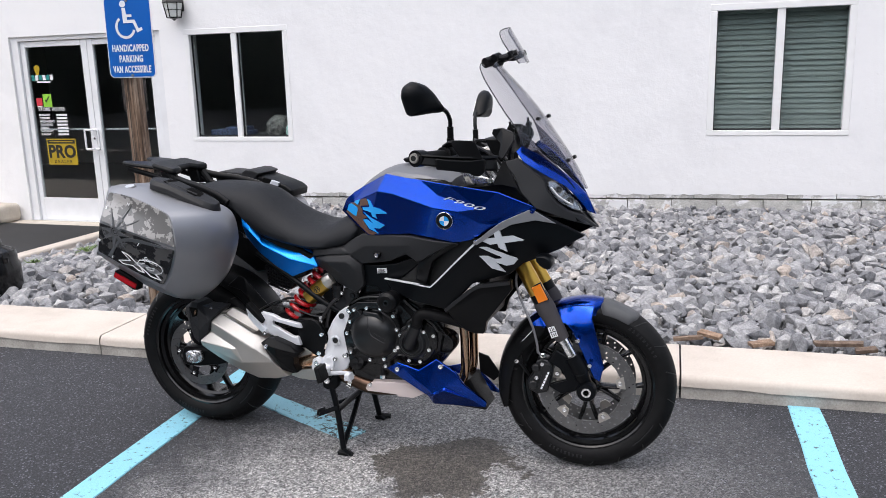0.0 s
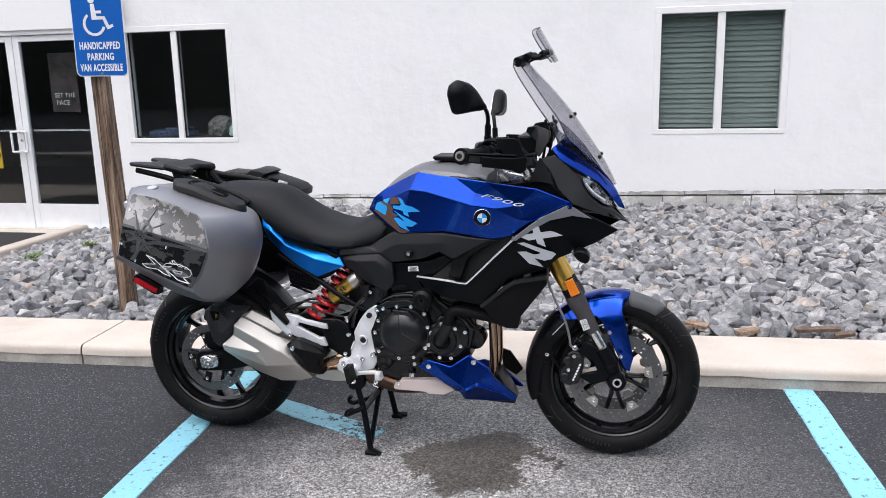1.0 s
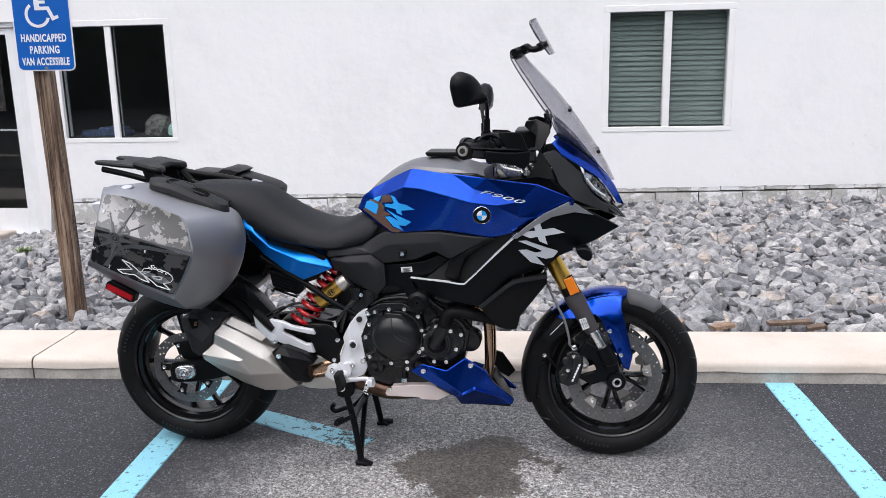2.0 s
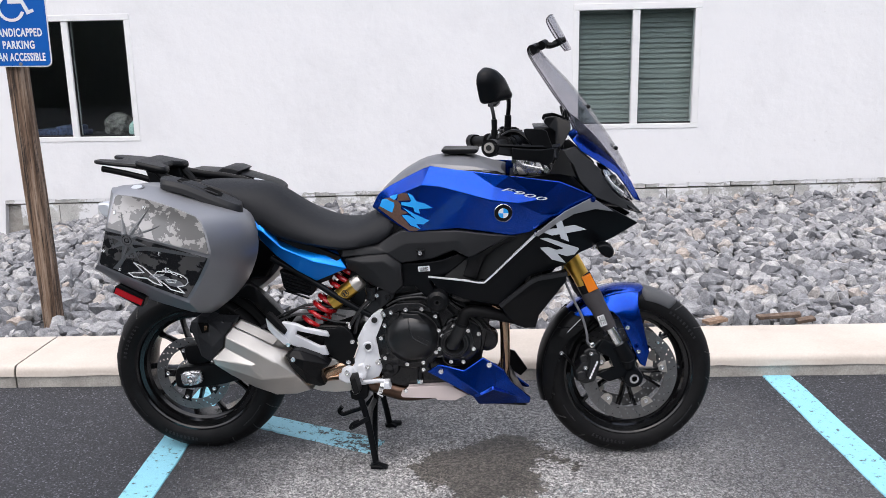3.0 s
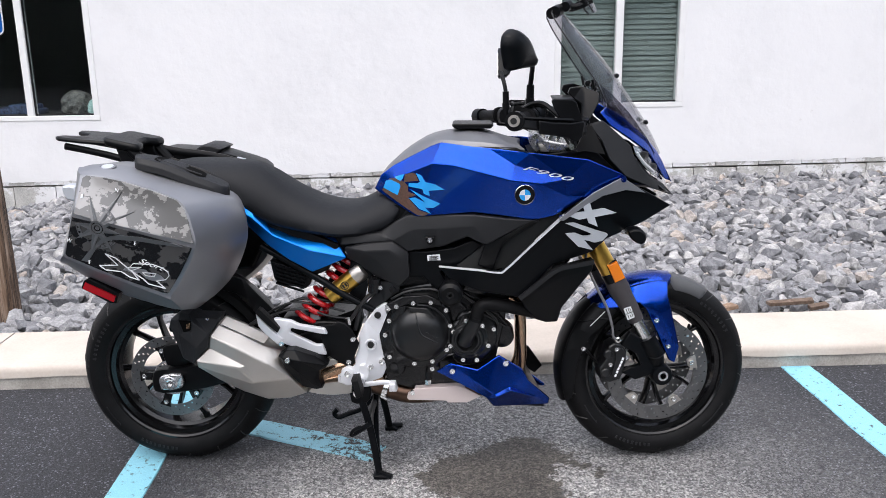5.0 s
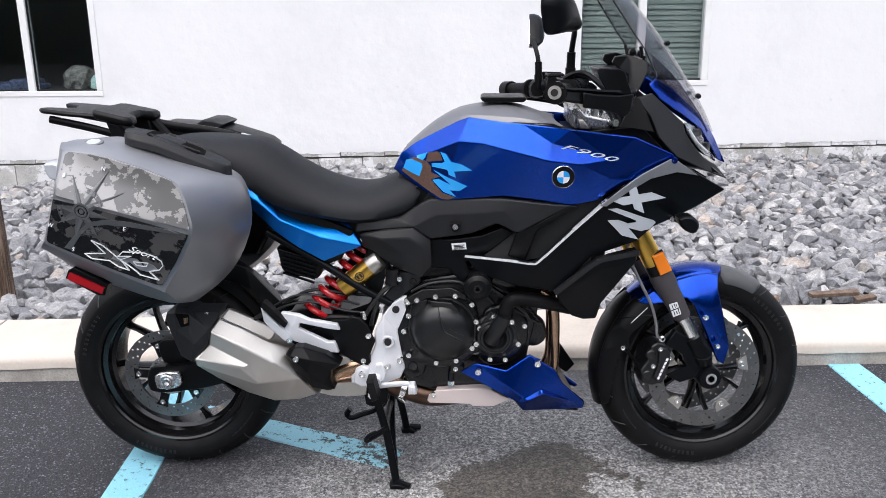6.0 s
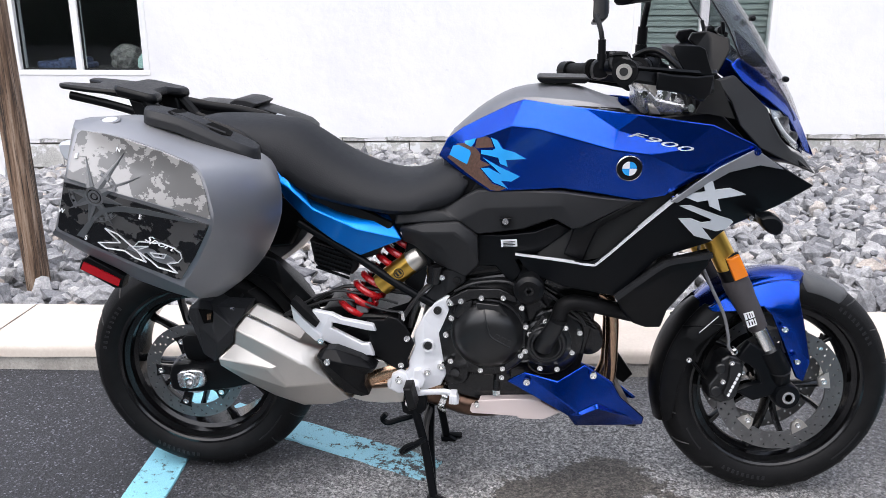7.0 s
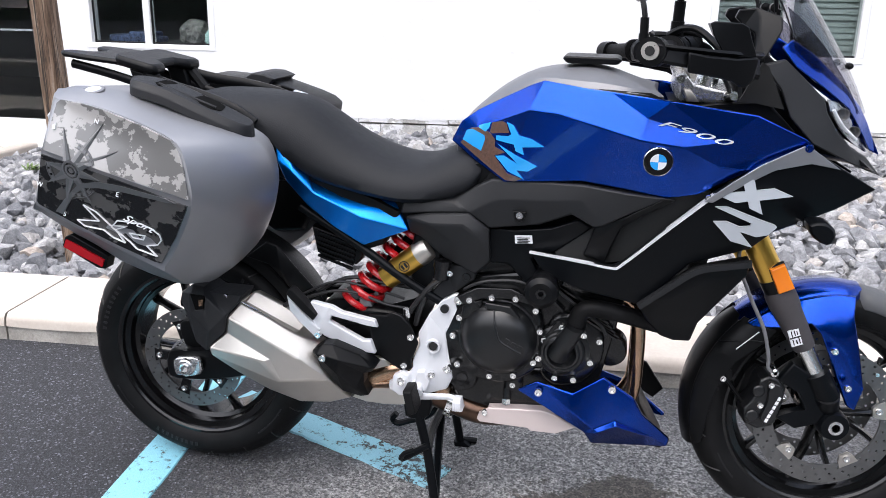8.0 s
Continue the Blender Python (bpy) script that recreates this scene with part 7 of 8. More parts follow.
HL = [(1.397, -0.120, 1.022), (1.418, -0.102, 1.017), (1.446, -0.075, 0.990), (1.468, -0.052, 0.966), (1.495, -0.028, 0.930), (1.508, -0.014, 0.906), (1.466, -0.082, 0.931), (1.430, -0.116, 0.963), (1.405, -0.127, 0.996)]
hl = pair("headlight", HL, HLDARK, bike, [(1.44, -0.085, 0.965)], 0.012, shift=0.012, bevel=0.001, label="clear LED headlight")
part("lens", sheet(HL, [(1.44, -0.100, 0.968), (1.47, -0.066, 0.944)], 0.003, 0, False, -0.003), LENS, hl)
part("lens", sheet(HL, [(1.44, -0.100, 0.968), (1.47, -0.066, 0.944)], 0.003, 0, True, -0.003), LENS, hl)
for s in (-1, 1):
    part("light_guide", tube([(1.408, s * 0.116, 1.004), (1.432, s * 0.104, 0.972), (1.468, s * 0.074, 0.942)], 0.0035, 8, 4), WHITE, hl)
    for x, y, z in ((1.430, 0.094, 0.994), (1.462, 0.066, 0.956)):
        part("reflector_cell", spin([(0.0001, 0.006 * -s), (0.008, 0.004 * -s), (0.0115, 0.008 * s), (0.0125, 0.008 * s)], (x, s * y, z), 20), GREYC, hl)
VIS = [(1.296, -0.134, 1.120), (1.316, -0.120, 1.135), (1.364, -0.098, 1.106), (1.435, -0.062, 1.047), (1.480, -0.030, 1.00), (1.503, -0.008, 0.968), (1.535, -0.002, 0.902), (1.512, -0.020, 0.912), (1.478, -0.045, 0.962), (1.448, -0.074, 1.000), (1.389, -0.118, 1.042), (1.325, -0.139, 1.084)]
pair("blue_visor", VIS, BLUE, bike, [(1.36, -0.116, 1.078), (1.44, -0.073, 1.024)], 0.012, bevel=0.003, label="metallic blue nose panel")


def screen_bm(st, cy, t, n=10):
    rings = []
    for (xc, zc), (xe, ye, ze) in st:
        a, b = [], []
        for k in range(n + 1):
            u = 2 * k / n - 1
            p = Vector((xc - (xc - xe) * u * u, cy + u * ye, zc - (zc - ze) * u * u))
            a.append(p)
            b.append(p + Vector((-0.8, 0, -0.6)) * t)
        rings.append(a + list(reversed(b)))
    return loft(rings)


SCR = [((1.503, 0.985), (1.470, 0.035, 0.985)), ((1.476, 1.040), (1.415, 0.085, 1.030)), ((1.446, 1.093), (1.360, 0.118, 1.080)), ((1.405, 1.153), (1.318, 0.132, 1.140)), ((1.364, 1.212), (1.288, 0.135, 1.200)),
       ((1.325, 1.262), (1.256, 0.134, 1.245)), ((1.288, 1.305), (1.222, 0.130, 1.295)), ((1.240, 1.355), (1.185, 0.118, 1.350)), ((1.203, 1.396), (1.163, 0.090, 1.388)), ((1.188, 1.408), (1.165, 0.060, 1.402))]
scr = part("windscreen", screen_bm(SCR, 0.02, 0.004), SMOKE, bike, "tall smoked clear windscreen", sharp=60)
scr.visible_shadow = False
for s in (-1, 1):
    part("screen_edge", tube([(xe, 0.02 + s * ye, ze) for _, (xe, ye, ze) in SCR], 0.0016, 6, 3), GREYP, scr)
part("screen_edge", tube([(1.165, -0.04, 1.402), (1.182, -0.02, 1.407), (1.188, 0.02, 1.408), (1.182, 0.06, 1.407), (1.165, 0.08, 1.402)], 0.0016, 6, 3), GREYP, scr)
both("screen_wing", lambda: sheet([(1.298, -0.122, 1.195), (1.312, -0.132, 1.150), (1.318, -0.134, 1.118), (1.37, -0.112, 1.075), (1.43, -0.075, 1.03), (1.475, -0.045, 0.99), (1.44, -0.07, 1.045), (1.38, -0.105, 1.12), (1.33, -0.118, 1.17)], (), 0.003), SMOKED, bike, "smoked wind deflector wing")
for x, y, z in ((1.352, -0.055, 1.218), (1.352, 0.095, 1.218), (1.446, -0.030, 1.082), (1.446, 0.07, 1.082)):
    part("screen_screw", spin([(0.0001, -0.008), (0.006, -0.006), (0.007, 0.0), (0.007, 0.01), (0.0001, 0.01)], (x, y, z), 12), BLACK, scr)
both("screen_bracket", lambda: joined(tube([(1.265, -0.10, 1.085), (1.275, -0.105, 1.14), (1.285, -0.11, 1.19)], 0.008, 8, 3, squash=0.6), tube([(1.280, -0.112, 1.185), (1.274, -0.118, 1.212)], 0.0045, 8, 1)), BLACK, bike)
for y in (-0.04, 0.08):
    part("screen_knob", spin([(0.0001, -0.012), (0.009, -0.01), (0.009, 0.012), (0.0001, 0.012)], (1.287, y, 1.192), 12), BLACK, scr)
dfl = part("deflector", screen_bm([((1.302, 1.400), (1.285, 0.055, 1.395)), ((1.285, 1.432), (1.262, 0.075, 1.425)), ((1.262, 1.472), (1.236, 0.078, 1.465)), ((1.246, 1.500), (1.222, 0.062, 1.492)), ((1.240, 1.510), (1.225, 0.035, 1.504))], 0.025, 0.004), SMOKE, bike, "small clear add-on wind deflector", sharp=60)
dfl.visible_shadow = False
DEDGE = [(1.285, 0.055, 1.395), (1.262, 0.075, 1.425), (1.236, 0.078, 1.465), (1.222, 0.062, 1.492), (1.225, 0.035, 1.504)]
part("deflector_edge", tube([(x, 0.025 - y, z) for x, y, z in DEDGE] + [(1.240, 0.025, 1.510)] + [(x, 0.025 + y, z) for x, y, z in reversed(DEDGE)], 0.0015, 6, 3), GREYP, dfl)
for y in (-0.03, 0.08):
    part("clamp_arm", joined(tube([(1.178, y, 1.402), (1.20, y, 1.416), (1.235, y, 1.412), (1.262, y, 1.424), (1.278, y, 1.43)], 0.0095, 10, 3), tube([(1.172, y - 0.012, 1.398), (1.186, y + 0.012, 1.404)], 0.017, 12, 1), tube([(1.202, y - 0.012, 1.412), (1.214, y + 0.012, 1.418)], 0.014, 12, 1),
                             tube([(1.252, y, 1.432), (1.262, y, 1.412)], 0.011, 10, 1)), BLACK, dfl, "black clamp arm")

# ---- belly pan ----
BELLY = {"p0": (0.822, -0.150, 0.347), "p1": (0.866, -0.158, 0.376), "p2": (0.947, -0.158, 0.355), "p3": (1.012, -0.152, 0.400), "p4": (1.082, -0.146, 0.353), "p5": (1.104, -0.138, 0.311), "p6": (1.172, -0.088, 0.232), "p7": (1.168, -0.090, 0.213), "p8": (0.996, -0.146, 0.230), "p9": (0.977, -0.154, 0.261),
         "p10": (0.872, -0.160, 0.324), "q0": (0.944, -0.171, 0.319), "q1": (0.998, -0.168, 0.278), "q2": (1.044, -0.168, 0.305), "q3": (1.132, -0.120, 0.250), "r1": (1.005, -0.175, 0.274), "r2": (1.047, -0.181, 0.299), "r3": (1.097, -0.150, 0.272)}
BELLY_FACES = ("p0 p1 q0 p10", "p1 p2 q0", "p10 q0 q1 p9", "p2 p3 q2 q1 q0", "p3 p4 p5 q2", "p5 p6 q3 q2", "q1 q2 r2 r1", "q2 q3 r3 r2", "p9 q1 r1 p8", "r1 r2 r3 p8", "r3 q3 p7 p8", "q3 p6 p7")
part("belly_pan", facets(BELLY, BELLY_FACES, 0.008), BLUE, bike, "metallic blue belly pan", bevel=0.003, sharp=30, seg=3)
part("belly_pan", facets({q: (x, y, 0.19 + (z - 0.19) * 0.42) for q, (x, y, z) in BELLY.items()}, BELLY_FACES, 0.008, True), BLUE, bike, "metallic blue belly pan", bevel=0.003, sharp=30)
part("belly_floor", pillow([(0.95, 0.25), (0.99, 0.195), (1.16, 0.19), (1.10, 0.30)], -0.06, 0.06, 0.006, 0, 0.01), BLACK, bike)
for b in ((0.871, -0.170, 0.356), (1.032, -0.164, 0.379)):
    bolt(b, 0.009, 0.005)
part("lower_scoop", sheet([(1.085, 0.10, 0.345), (1.118, 0.115, 0.328), (1.165, 0.12, 0.258), (1.14, 0.11, 0.235), (1.09, 0.10, 0.27)], (), 0.01), BLACK, bike, bevel=0.002)

# ---- front end, turned slightly left ----
def fork_x(z):
    return 1.285 + (0.72 - z) * 0.556


def leg(z0, z1, r0, r1=None, y=-0.098):
    return tube([(fork_x(z0), y, z0), (fork_x(z1), y, z1)], r0, 20, 1, rads=(r0, r1 or r0))


fork = both("fork_tube", lambda: leg(0.93, 0.60, 0.0285), GOLD, bike, "gold anodised fork tube", turn=True)
both("fork_sleeve", lambda: leg(0.630, 0.588, 0.0298), BLACK, bike, turn=True)
BOOT = [(0.604, 0.0300), (0.594, 0.0325), (0.574, 0.0330), (0.552, 0.0292), (0.520, 0.0278), (0.478, 0.0240), (0.474, 0.0225)]
both("fork_boot", lambda: loft([[Vector((fork_x(z), -0.098, z)) + r * (math.cos(a) * Vector((0.874, 0, 0.486)) + math.sin(a) * Vector((0, 1, 0))) for a in (2 * math.pi * k / 24 for k in range(24))] for z, r in BOOT]), GREYBOOT, bike, "dark grey neoprene fork boot", turn=True, sharp=60)
both("stanchion", lambda: leg(0.49, 0.395, 0.0195), CHROME, bike, "bright steel stanchion", turn=True)
both("fork_foot", lambda: joined(leg(0.418, 0.36, 0.029), tube([(fork_x(0.37), -0.108, 0.37), (1.490, -0.088, 0.332), (1.502, -0.082, 0.300)], 0.027, 14, 3), spin([(0.016, -0.122), (0.030, -0.120), (0.034, -0.110), (0.034, -0.080)], FC, 24)), MATT, bike, turn=True)
both("caliper_lug", lambda: pillow([(1.372, 0.400), (1.40, 0.44), (1.45, 0.41), (1.485, 0.33), (1.47, 0.30), (1.42, 0.285), (1.375, 0.31), (1.40, 0.32), (1.44, 0.33), (1.42, 0.375)], -0.112, -0.085, 0.005, 0, 0.005), MATT, bike, turn=True, bevel=0.002)
cal = both("brake_caliper", lambda: joined(pillow([(1.334, 0.398), (1.352, 0.408), (1.372, 0.402), (1.391, 0.380), (1.389, 0.345), (1.380, 0.312), (1.371, 0.287), (1.339, 0.279), (1.310, 0.292), (1.304, 0.326), (1.322, 0.352)], -0.112, -0.045, 0.006, 0, 0.008),
                                           pillow([(1.352, 0.396), (1.376, 0.390), (1.386, 0.370), (1.372, 0.300), (1.350, 0.292), (1.340, 0.310), (1.352, 0.350)], -0.121, -0.10, 0.003, 0, 0.004),
                                           spin([(0.0001, -0.119), (0.011, -0.118), (0.014, -0.115), (0.014, -0.10)], (1.332, 0, 0.372), 20), spin([(0.0001, -0.119), (0.012, -0.118), (0.015, -0.115), (0.015, -0.10)], (1.324, 0, 0.312), 20)), COVER, bike, "black radial front brake caliper", bevel=0.002, turn=True)[0]
for k in range(6):
    front(part("maker_mark", moved(prism(rect(0.0062, 0.0086), -0.1222, -0.120), Matrix.Translation((1.3535 + 0.0044 * k, 0, 0.306 + 0.0105 * k)) @ Matrix.Rotation(radians(23), 4, "Y")), WHITE, cal))
for x, z in ((1.355, 0.390), (1.336, 0.341)):
    front(bolt((x, -0.120, z), 0.0072, 0.005, cal))
front(part("hose_union", spin([(0.004, -0.13), (0.009, -0.128), (0.009, -0.11)], (1.357, 0, 0.421), 12), CHROME, bike))
front(part("brake_hose", tube([(1.268, -0.085, 0.72), (1.262, -0.100, 0.66), (1.288, -0.118, 0.59), (1.322, -0.128, 0.52), (1.338, -0.130, 0.46), (1.341, -0.128, 0.434), (1.352, -0.124, 0.422)], 0.0042, 8, 5), GREYC, bike))
front(part("side_reflector", pillow([(1.318, 0.654), (1.346, 0.668), (1.373, 0.616), (1.342, 0.602)], -0.138, -0.118, 0.003, 0, 0.003), AMBER, bike, "amber side reflector", bevel=0.001))
front(part("reflector_holder", pillow([(1.315, 0.656), (1.347, 0.672), (1.377, 0.614), (1.341, 0.598)], -0.126, -0.115, 0.002, 0, 0.002), BLACK, bike))
front(part("fork_band", moved(prism(rect(0.023, 0.037), -0.1275, -0.122), Matrix.Translation((1.390, 0, 0.504)) @ Matrix.Rotation(radians(-21), 4, "Y")), WHITE, bike, "white print patch on the boot"))
for dx, dz, w, h in ((0, 0.001, 0.023, 0.003), (-0.005, 0.010, 0.0022, 0.014), (0.0015, 0.011, 0.0022, 0.012), (0.0065, 0.010, 0.002, 0.009), (-0.006, -0.009, 0.0025, 0.013), (0.001, -0.010, 0.003, 0.009), (0.007, -0.008, 0.0022, 0.014)):
    front(part("print_bar", moved(prism(rect(w, h), -0.1281, -0.1272), Matrix.Translation((1.390, 0, 0.504)) @ Matrix.Rotation(radians(-21), 4, "Y") @ Matrix.Translation((dx, 0, dz))), BLACKD, bike))
front(part("front_fender", arc_shell(FC, 0.304, 0.304, 81, 135, 0.074, 0.005, 26, 0.046), BLUE, bike, "metallic blue front fender", sharp=60))
both("fender_leg", lambda: sheet([(1.302, -0.074, 0.516), (1.330, -0.074, 0.536), (1.357, -0.074, 0.553), (1.403, -0.074, 0.573), (1.452, -0.074, 0.586), (1.493, -0.074, 0.590), (1.526, -0.074, 0.588), (1.521, -0.090, 0.575), (1.518, -0.101, 0.550), (1.531, -0.103, 0.50), (1.546, -0.103, 0.439), (1.559, -0.102, 0.384), (1.547, -0.101, 0.332), (1.528, -0.101, 0.342), (1.501, -0.104, 0.398), (1.474, -0.106, 0.460), (1.451, -0.107, 0.509),
                                  (1.428, -0.105, 0.530), (1.390, -0.100, 0.522), (1.374, -0.095, 0.514), (1.342, -0.086, 0.510), (1.315, -0.078, 0.508)], [(1.497, -0.109, 0.540), (1.466, -0.107, 0.530), (1.505, -0.112, 0.480), (1.528, -0.110, 0.410), (1.420, -0.092, 0.555), (1.370, -0.086, 0.535)], 0.010), BLUE, bike, "metallic blue fender side", bevel=0.003, turn=True, sharp=28)
front(part("fender_tip", arc_shell(FC, 0.299, 0.3, 56, 83, 0.064, 0.004, 12, 0.034), PALEG, bike, "grey plastic fender tip", sharp=60))
front(part("fender_extender", arc_shell(FC, 0.308, 0.312, 133, 199, 0.062, 0.005, 20, 0.03), BLACK, bike, "black fender extension", sharp=60))
both("fender_stay", lambda: joined(sheet(local([(1.255, -0.085, 0.400), (1.268, -0.088, 0.412), (1.285, -0.090, 0.408), (1.288, -0.09, 0.385), (1.27, -0.088, 0.370), (1.256, -0.085, 0.378)]), (), 0.006), tube(local([(1.275, -0.085, 0.385), (1.31, -0.088, 0.342), (1.345, -0.09, 0.305)]), 0.009, 8, 2, squash=0.5)), BLACK, bike, turn=True)
both("extender_flank", lambda: sheet([(FC[0] + r * math.cos(radians(a)), y, FC[2] + r * math.sin(radians(a))) for r, a, y in [(0.304, a, -0.056) for a in range(132, 199, 6)] + [(0.284, 197, -0.066), (0.268, 186, -0.074), (0.262, 175, -0.078), (0.258, 163, -0.081), (0.252, 150, -0.084), (0.242, 140, -0.086), (0.240, 131, -0.088), (0.250, 124, -0.090), (0.272, 128, -0.082)]],
                                      [(FC[0] + r * math.cos(radians(a)), y, FC[2] + r * math.sin(radians(a))) for r, a, y in ((0.286, 138, -0.074), (0.286, 150, -0.073), (0.286, 163, -0.072), (0.288, 176, -0.070), (0.292, 188, -0.065))], 0.005), BLACK, bike, bevel=0.002, turn=True, sharp=60)
both("flank_seam", lambda: tube([(FC[0] + r * math.cos(radians(a)), y, FC[2] + r * math.sin(radians(a))) for r, a, y in ((0.305, 147, -0.056), (0.286, 143, -0.0745), (0.262, 137, -0.083), (0.244, 133, -0.0885))], 0.0018, 6, 3), MATT, bike, turn=True)
front(part("print_bar", tube(local([(1.288, -0.0925, 0.462), (1.330, -0.0985, 0.510)]), 0.0014, 6, 1), WHITE, bike))
for p in local([(1.485, -0.116, 0.488), (1.524, -0.112, 0.403), (1.268, -0.092, 0.388)]):
    front(bolt((p.x, p.y, p.z), 0.0075, 0.005))
CLAMP = part("top_clamp", pillow([(1.111, 1.010), (1.113, 1.041), (1.105, 1.060), (1.126, 1.063), (1.138, 1.047), (1.171, 1.041), (1.195, 1.034), (1.227, 1.029), (1.229, 1.011), (1.185, 1.006)], -0.125, 0.155, 0.006, 0, 0.012), BRIGHT, bike, "bright cast top clamp", bevel=0.004)
for y in (-0.1, 0.1):
    part("fork_cap", tube([(1.160, -0.100, 1.027)[0:1] + (y,) + (1.160, -0.100, 1.027)[2:], (1.169, -0.100, 1.059)[0:1] + (y,) + (1.169, -0.100, 1.059)[2:]], 0.022, 20, 1), CHROME, CLAMP)
    part("clamp_web", pillow([(1.130, 1.010), (1.121, 1.035), (1.135, 1.034), (1.154, 1.010)], y - 0.035, y - 0.022, 0.003, 0, 0.003), STEEL, CLAMP)
part("clamp_bolt", tube([(1.206, -0.125, 1.023), (1.216, -0.150, 1.027)], 0.009, 12, 1), CHROME, CLAMP)
part("clamp_bolt", tube([(1.115, -0.120, 1.052), (1.114, -0.135, 1.054)], 0.008, 12, 1), CHROME, CLAMP)
front(part("lower_clamp", pillow([(1.33, 0.76), (1.28, 0.78), (1.27, 0.81), (1.33, 0.80)], -0.15, 0.15, 0.006, 0, 0.01), MATT, bike, bevel=0.004))
for y in (-0.05, 0.05):
    front(part("bar_riser", pillow([(1.135, 1.03), (1.108, 1.085), (1.112, 1.108), (1.135, 1.118), (1.152, 1.108), (1.168, 1.03)], y - 0.019, y + 0.019, 0.005, 0, 0.005), STEEL, bike, bevel=0.002))
BARS = Matrix.Translation((0.018, 0, -0.020))
TURN, KEEP = TURN @ BARS, TURN
UNTURN = TURN.inverted()
front(part("handlebar", tube([(0.985, -0.375, 1.115), (1.03, -0.26, 1.118), (1.09, -0.17, 1.128), (1.135, -0.09, 1.118), (1.142, 0.0, 1.114), (1.135, 0.09, 1.118), (1.09, 0.17, 1.128), (1.03, 0.26, 1.118), (0.985, 0.375, 1.115)], 0.0125, 12, 5), MATT, bike))
both("grip", lambda: tube([(0.988, -0.368, 1.115), (1.005, -0.32, 1.116), (1.032, -0.252, 1.118)], 0.0185, 14, 4), RUBBER, bike, "ribbed black rubber grip", turn=True)
both("grip_flange", lambda: tube([(1.030, -0.256, 1.118), (1.033, -0.248, 1.118)], 0.027, 18, 1), RUBBER, bike, turn=True)
both("switch_pod", lambda: pillow([(1.026, 1.094), (1.020, 1.124), (1.034, 1.142), (1.060, 1.142), (1.072, 1.122), (1.060, 1.094)], -0.246, -0.198, 0.008, 2, 0.012), BLACK, bike, turn=True)
both("bar_end", lambda: tube([(0.973, -0.402, 1.115), (0.984, -0.372, 1.115)], 0.0155, 20, 1), STEEL, bike, "silver bar end weight", turn=True)
both("bar_end_screw", lambda: tube([(0.972, -0.4045, 1.115), (0.974, -0.398, 1.115)], 0.0085, 12, 1), BLACKD, bike, turn=True)


def guard_bm():
    path = [(0.978, -0.392, 1.113), (1.02, -0.385, 1.108), (1.09, -0.355, 1.101), (1.15, -0.315, 1.096), (1.185, -0.27, 1.094), (1.195, -0.24, 1.094)]
    c = curve_through(path, 4)
    rings = []
    for i, q in enumerate(c):
        t = (c[min(i + 1, len(c) - 1)] - c[max(i - 1, 0)]).normalized()
        s = Vector((t.y, -t.x, 0)).normalized()
        f = i / (len(c) - 1)
        h = 0.0145 + 0.011 * f
        w = 0.010
        rings.append([q + s * w * a + Vector((0, 0, h * b)) for a, b in ((-1, -0.9), (-0.6, -1), (0.6, -1), (0.9, -0.7), (0.5, 0.45), (1.3, 0.75), (1.1, 1), (-1, 0.9))])
    return loft(rings)


both("guard_boss", lambda: tube([(0.976, -0.396, 1.114), (0.990, -0.360, 1.114)], 0.0255, 20, 1), BLACK, bike, turn=True)
both("hand_guard", guard_bm, BLACK, bike, "black hand guard bar", turn=True, sharp=24)
both("guard_shield", lambda: sheet([UNTURN @ Vector(q) for q in [(1.142, -0.315, 1.167), (1.150, -0.310, 1.170), (1.198, -0.290, 1.167), (1.211, -0.285, 1.160), (1.219, -0.280, 1.138), (1.231, -0.275, 1.109), (1.199, -0.290, 1.108), (1.171, -0.305, 1.113), (1.149, -0.315, 1.147)]], (), 0.005), BLACK, bike, "black wind shield of the hand guard", bevel=0.002, turn=True)
both("guard_end", lambda: sheet([UNTURN @ Vector(q) for q in [(1.107, -0.360, 1.120), (1.143, -0.335, 1.113), (1.197, -0.300, 1.107), (1.234, -0.270, 1.109), (1.237, -0.265, 1.102), (1.232, -0.265, 1.067), (1.218, -0.275, 1.055), (1.204, -0.285, 1.058), (1.191, -0.295, 1.067), (1.146, -0.330, 1.078), (1.109, -0.360, 1.085)]], (), 0.012), BLACK, bike, bevel=0.004, turn=True)
both("lever", lambda: tube([(1.06, -0.20, 1.118), (1.075, -0.25, 1.112), (1.06, -0.31, 1.108), (1.04, -0.355, 1.105)], 0.0065, 8, 4, squash=1.4), MATT, bike, turn=True)
both("master_cylinder", lambda: joined(pillow([(1.060, 1.118), (1.056, 1.142), (1.066, 1.152), (1.098, 1.154), (1.108, 1.140), (1.105, 1.120)], -0.172, -0.125, 0.005, 2, 0.008), tube([(1.075, -0.172, 1.130), (1.078, -0.196, 1.130)], 0.010, 12, 1)), BLACK, bike, turn=True)
both("cylinder_lid", lambda: pillow([(1.058, 1.153), (1.060, 1.160), (1.098, 1.162), (1.101, 1.155)], -0.174, -0.123, 0.003, 0, 0.003), GREYP, bike, turn=True)
both("bar_clamp", lambda: joined(tube([(1.064, -0.196, 1.124), (1.080, -0.180, 1.126)], 0.021, 16, 1), tube([(1.085, -0.190, 1.105), (1.092, -0.186, 1.142)], 0.009, 10, 1)), MATT, bike, turn=True)
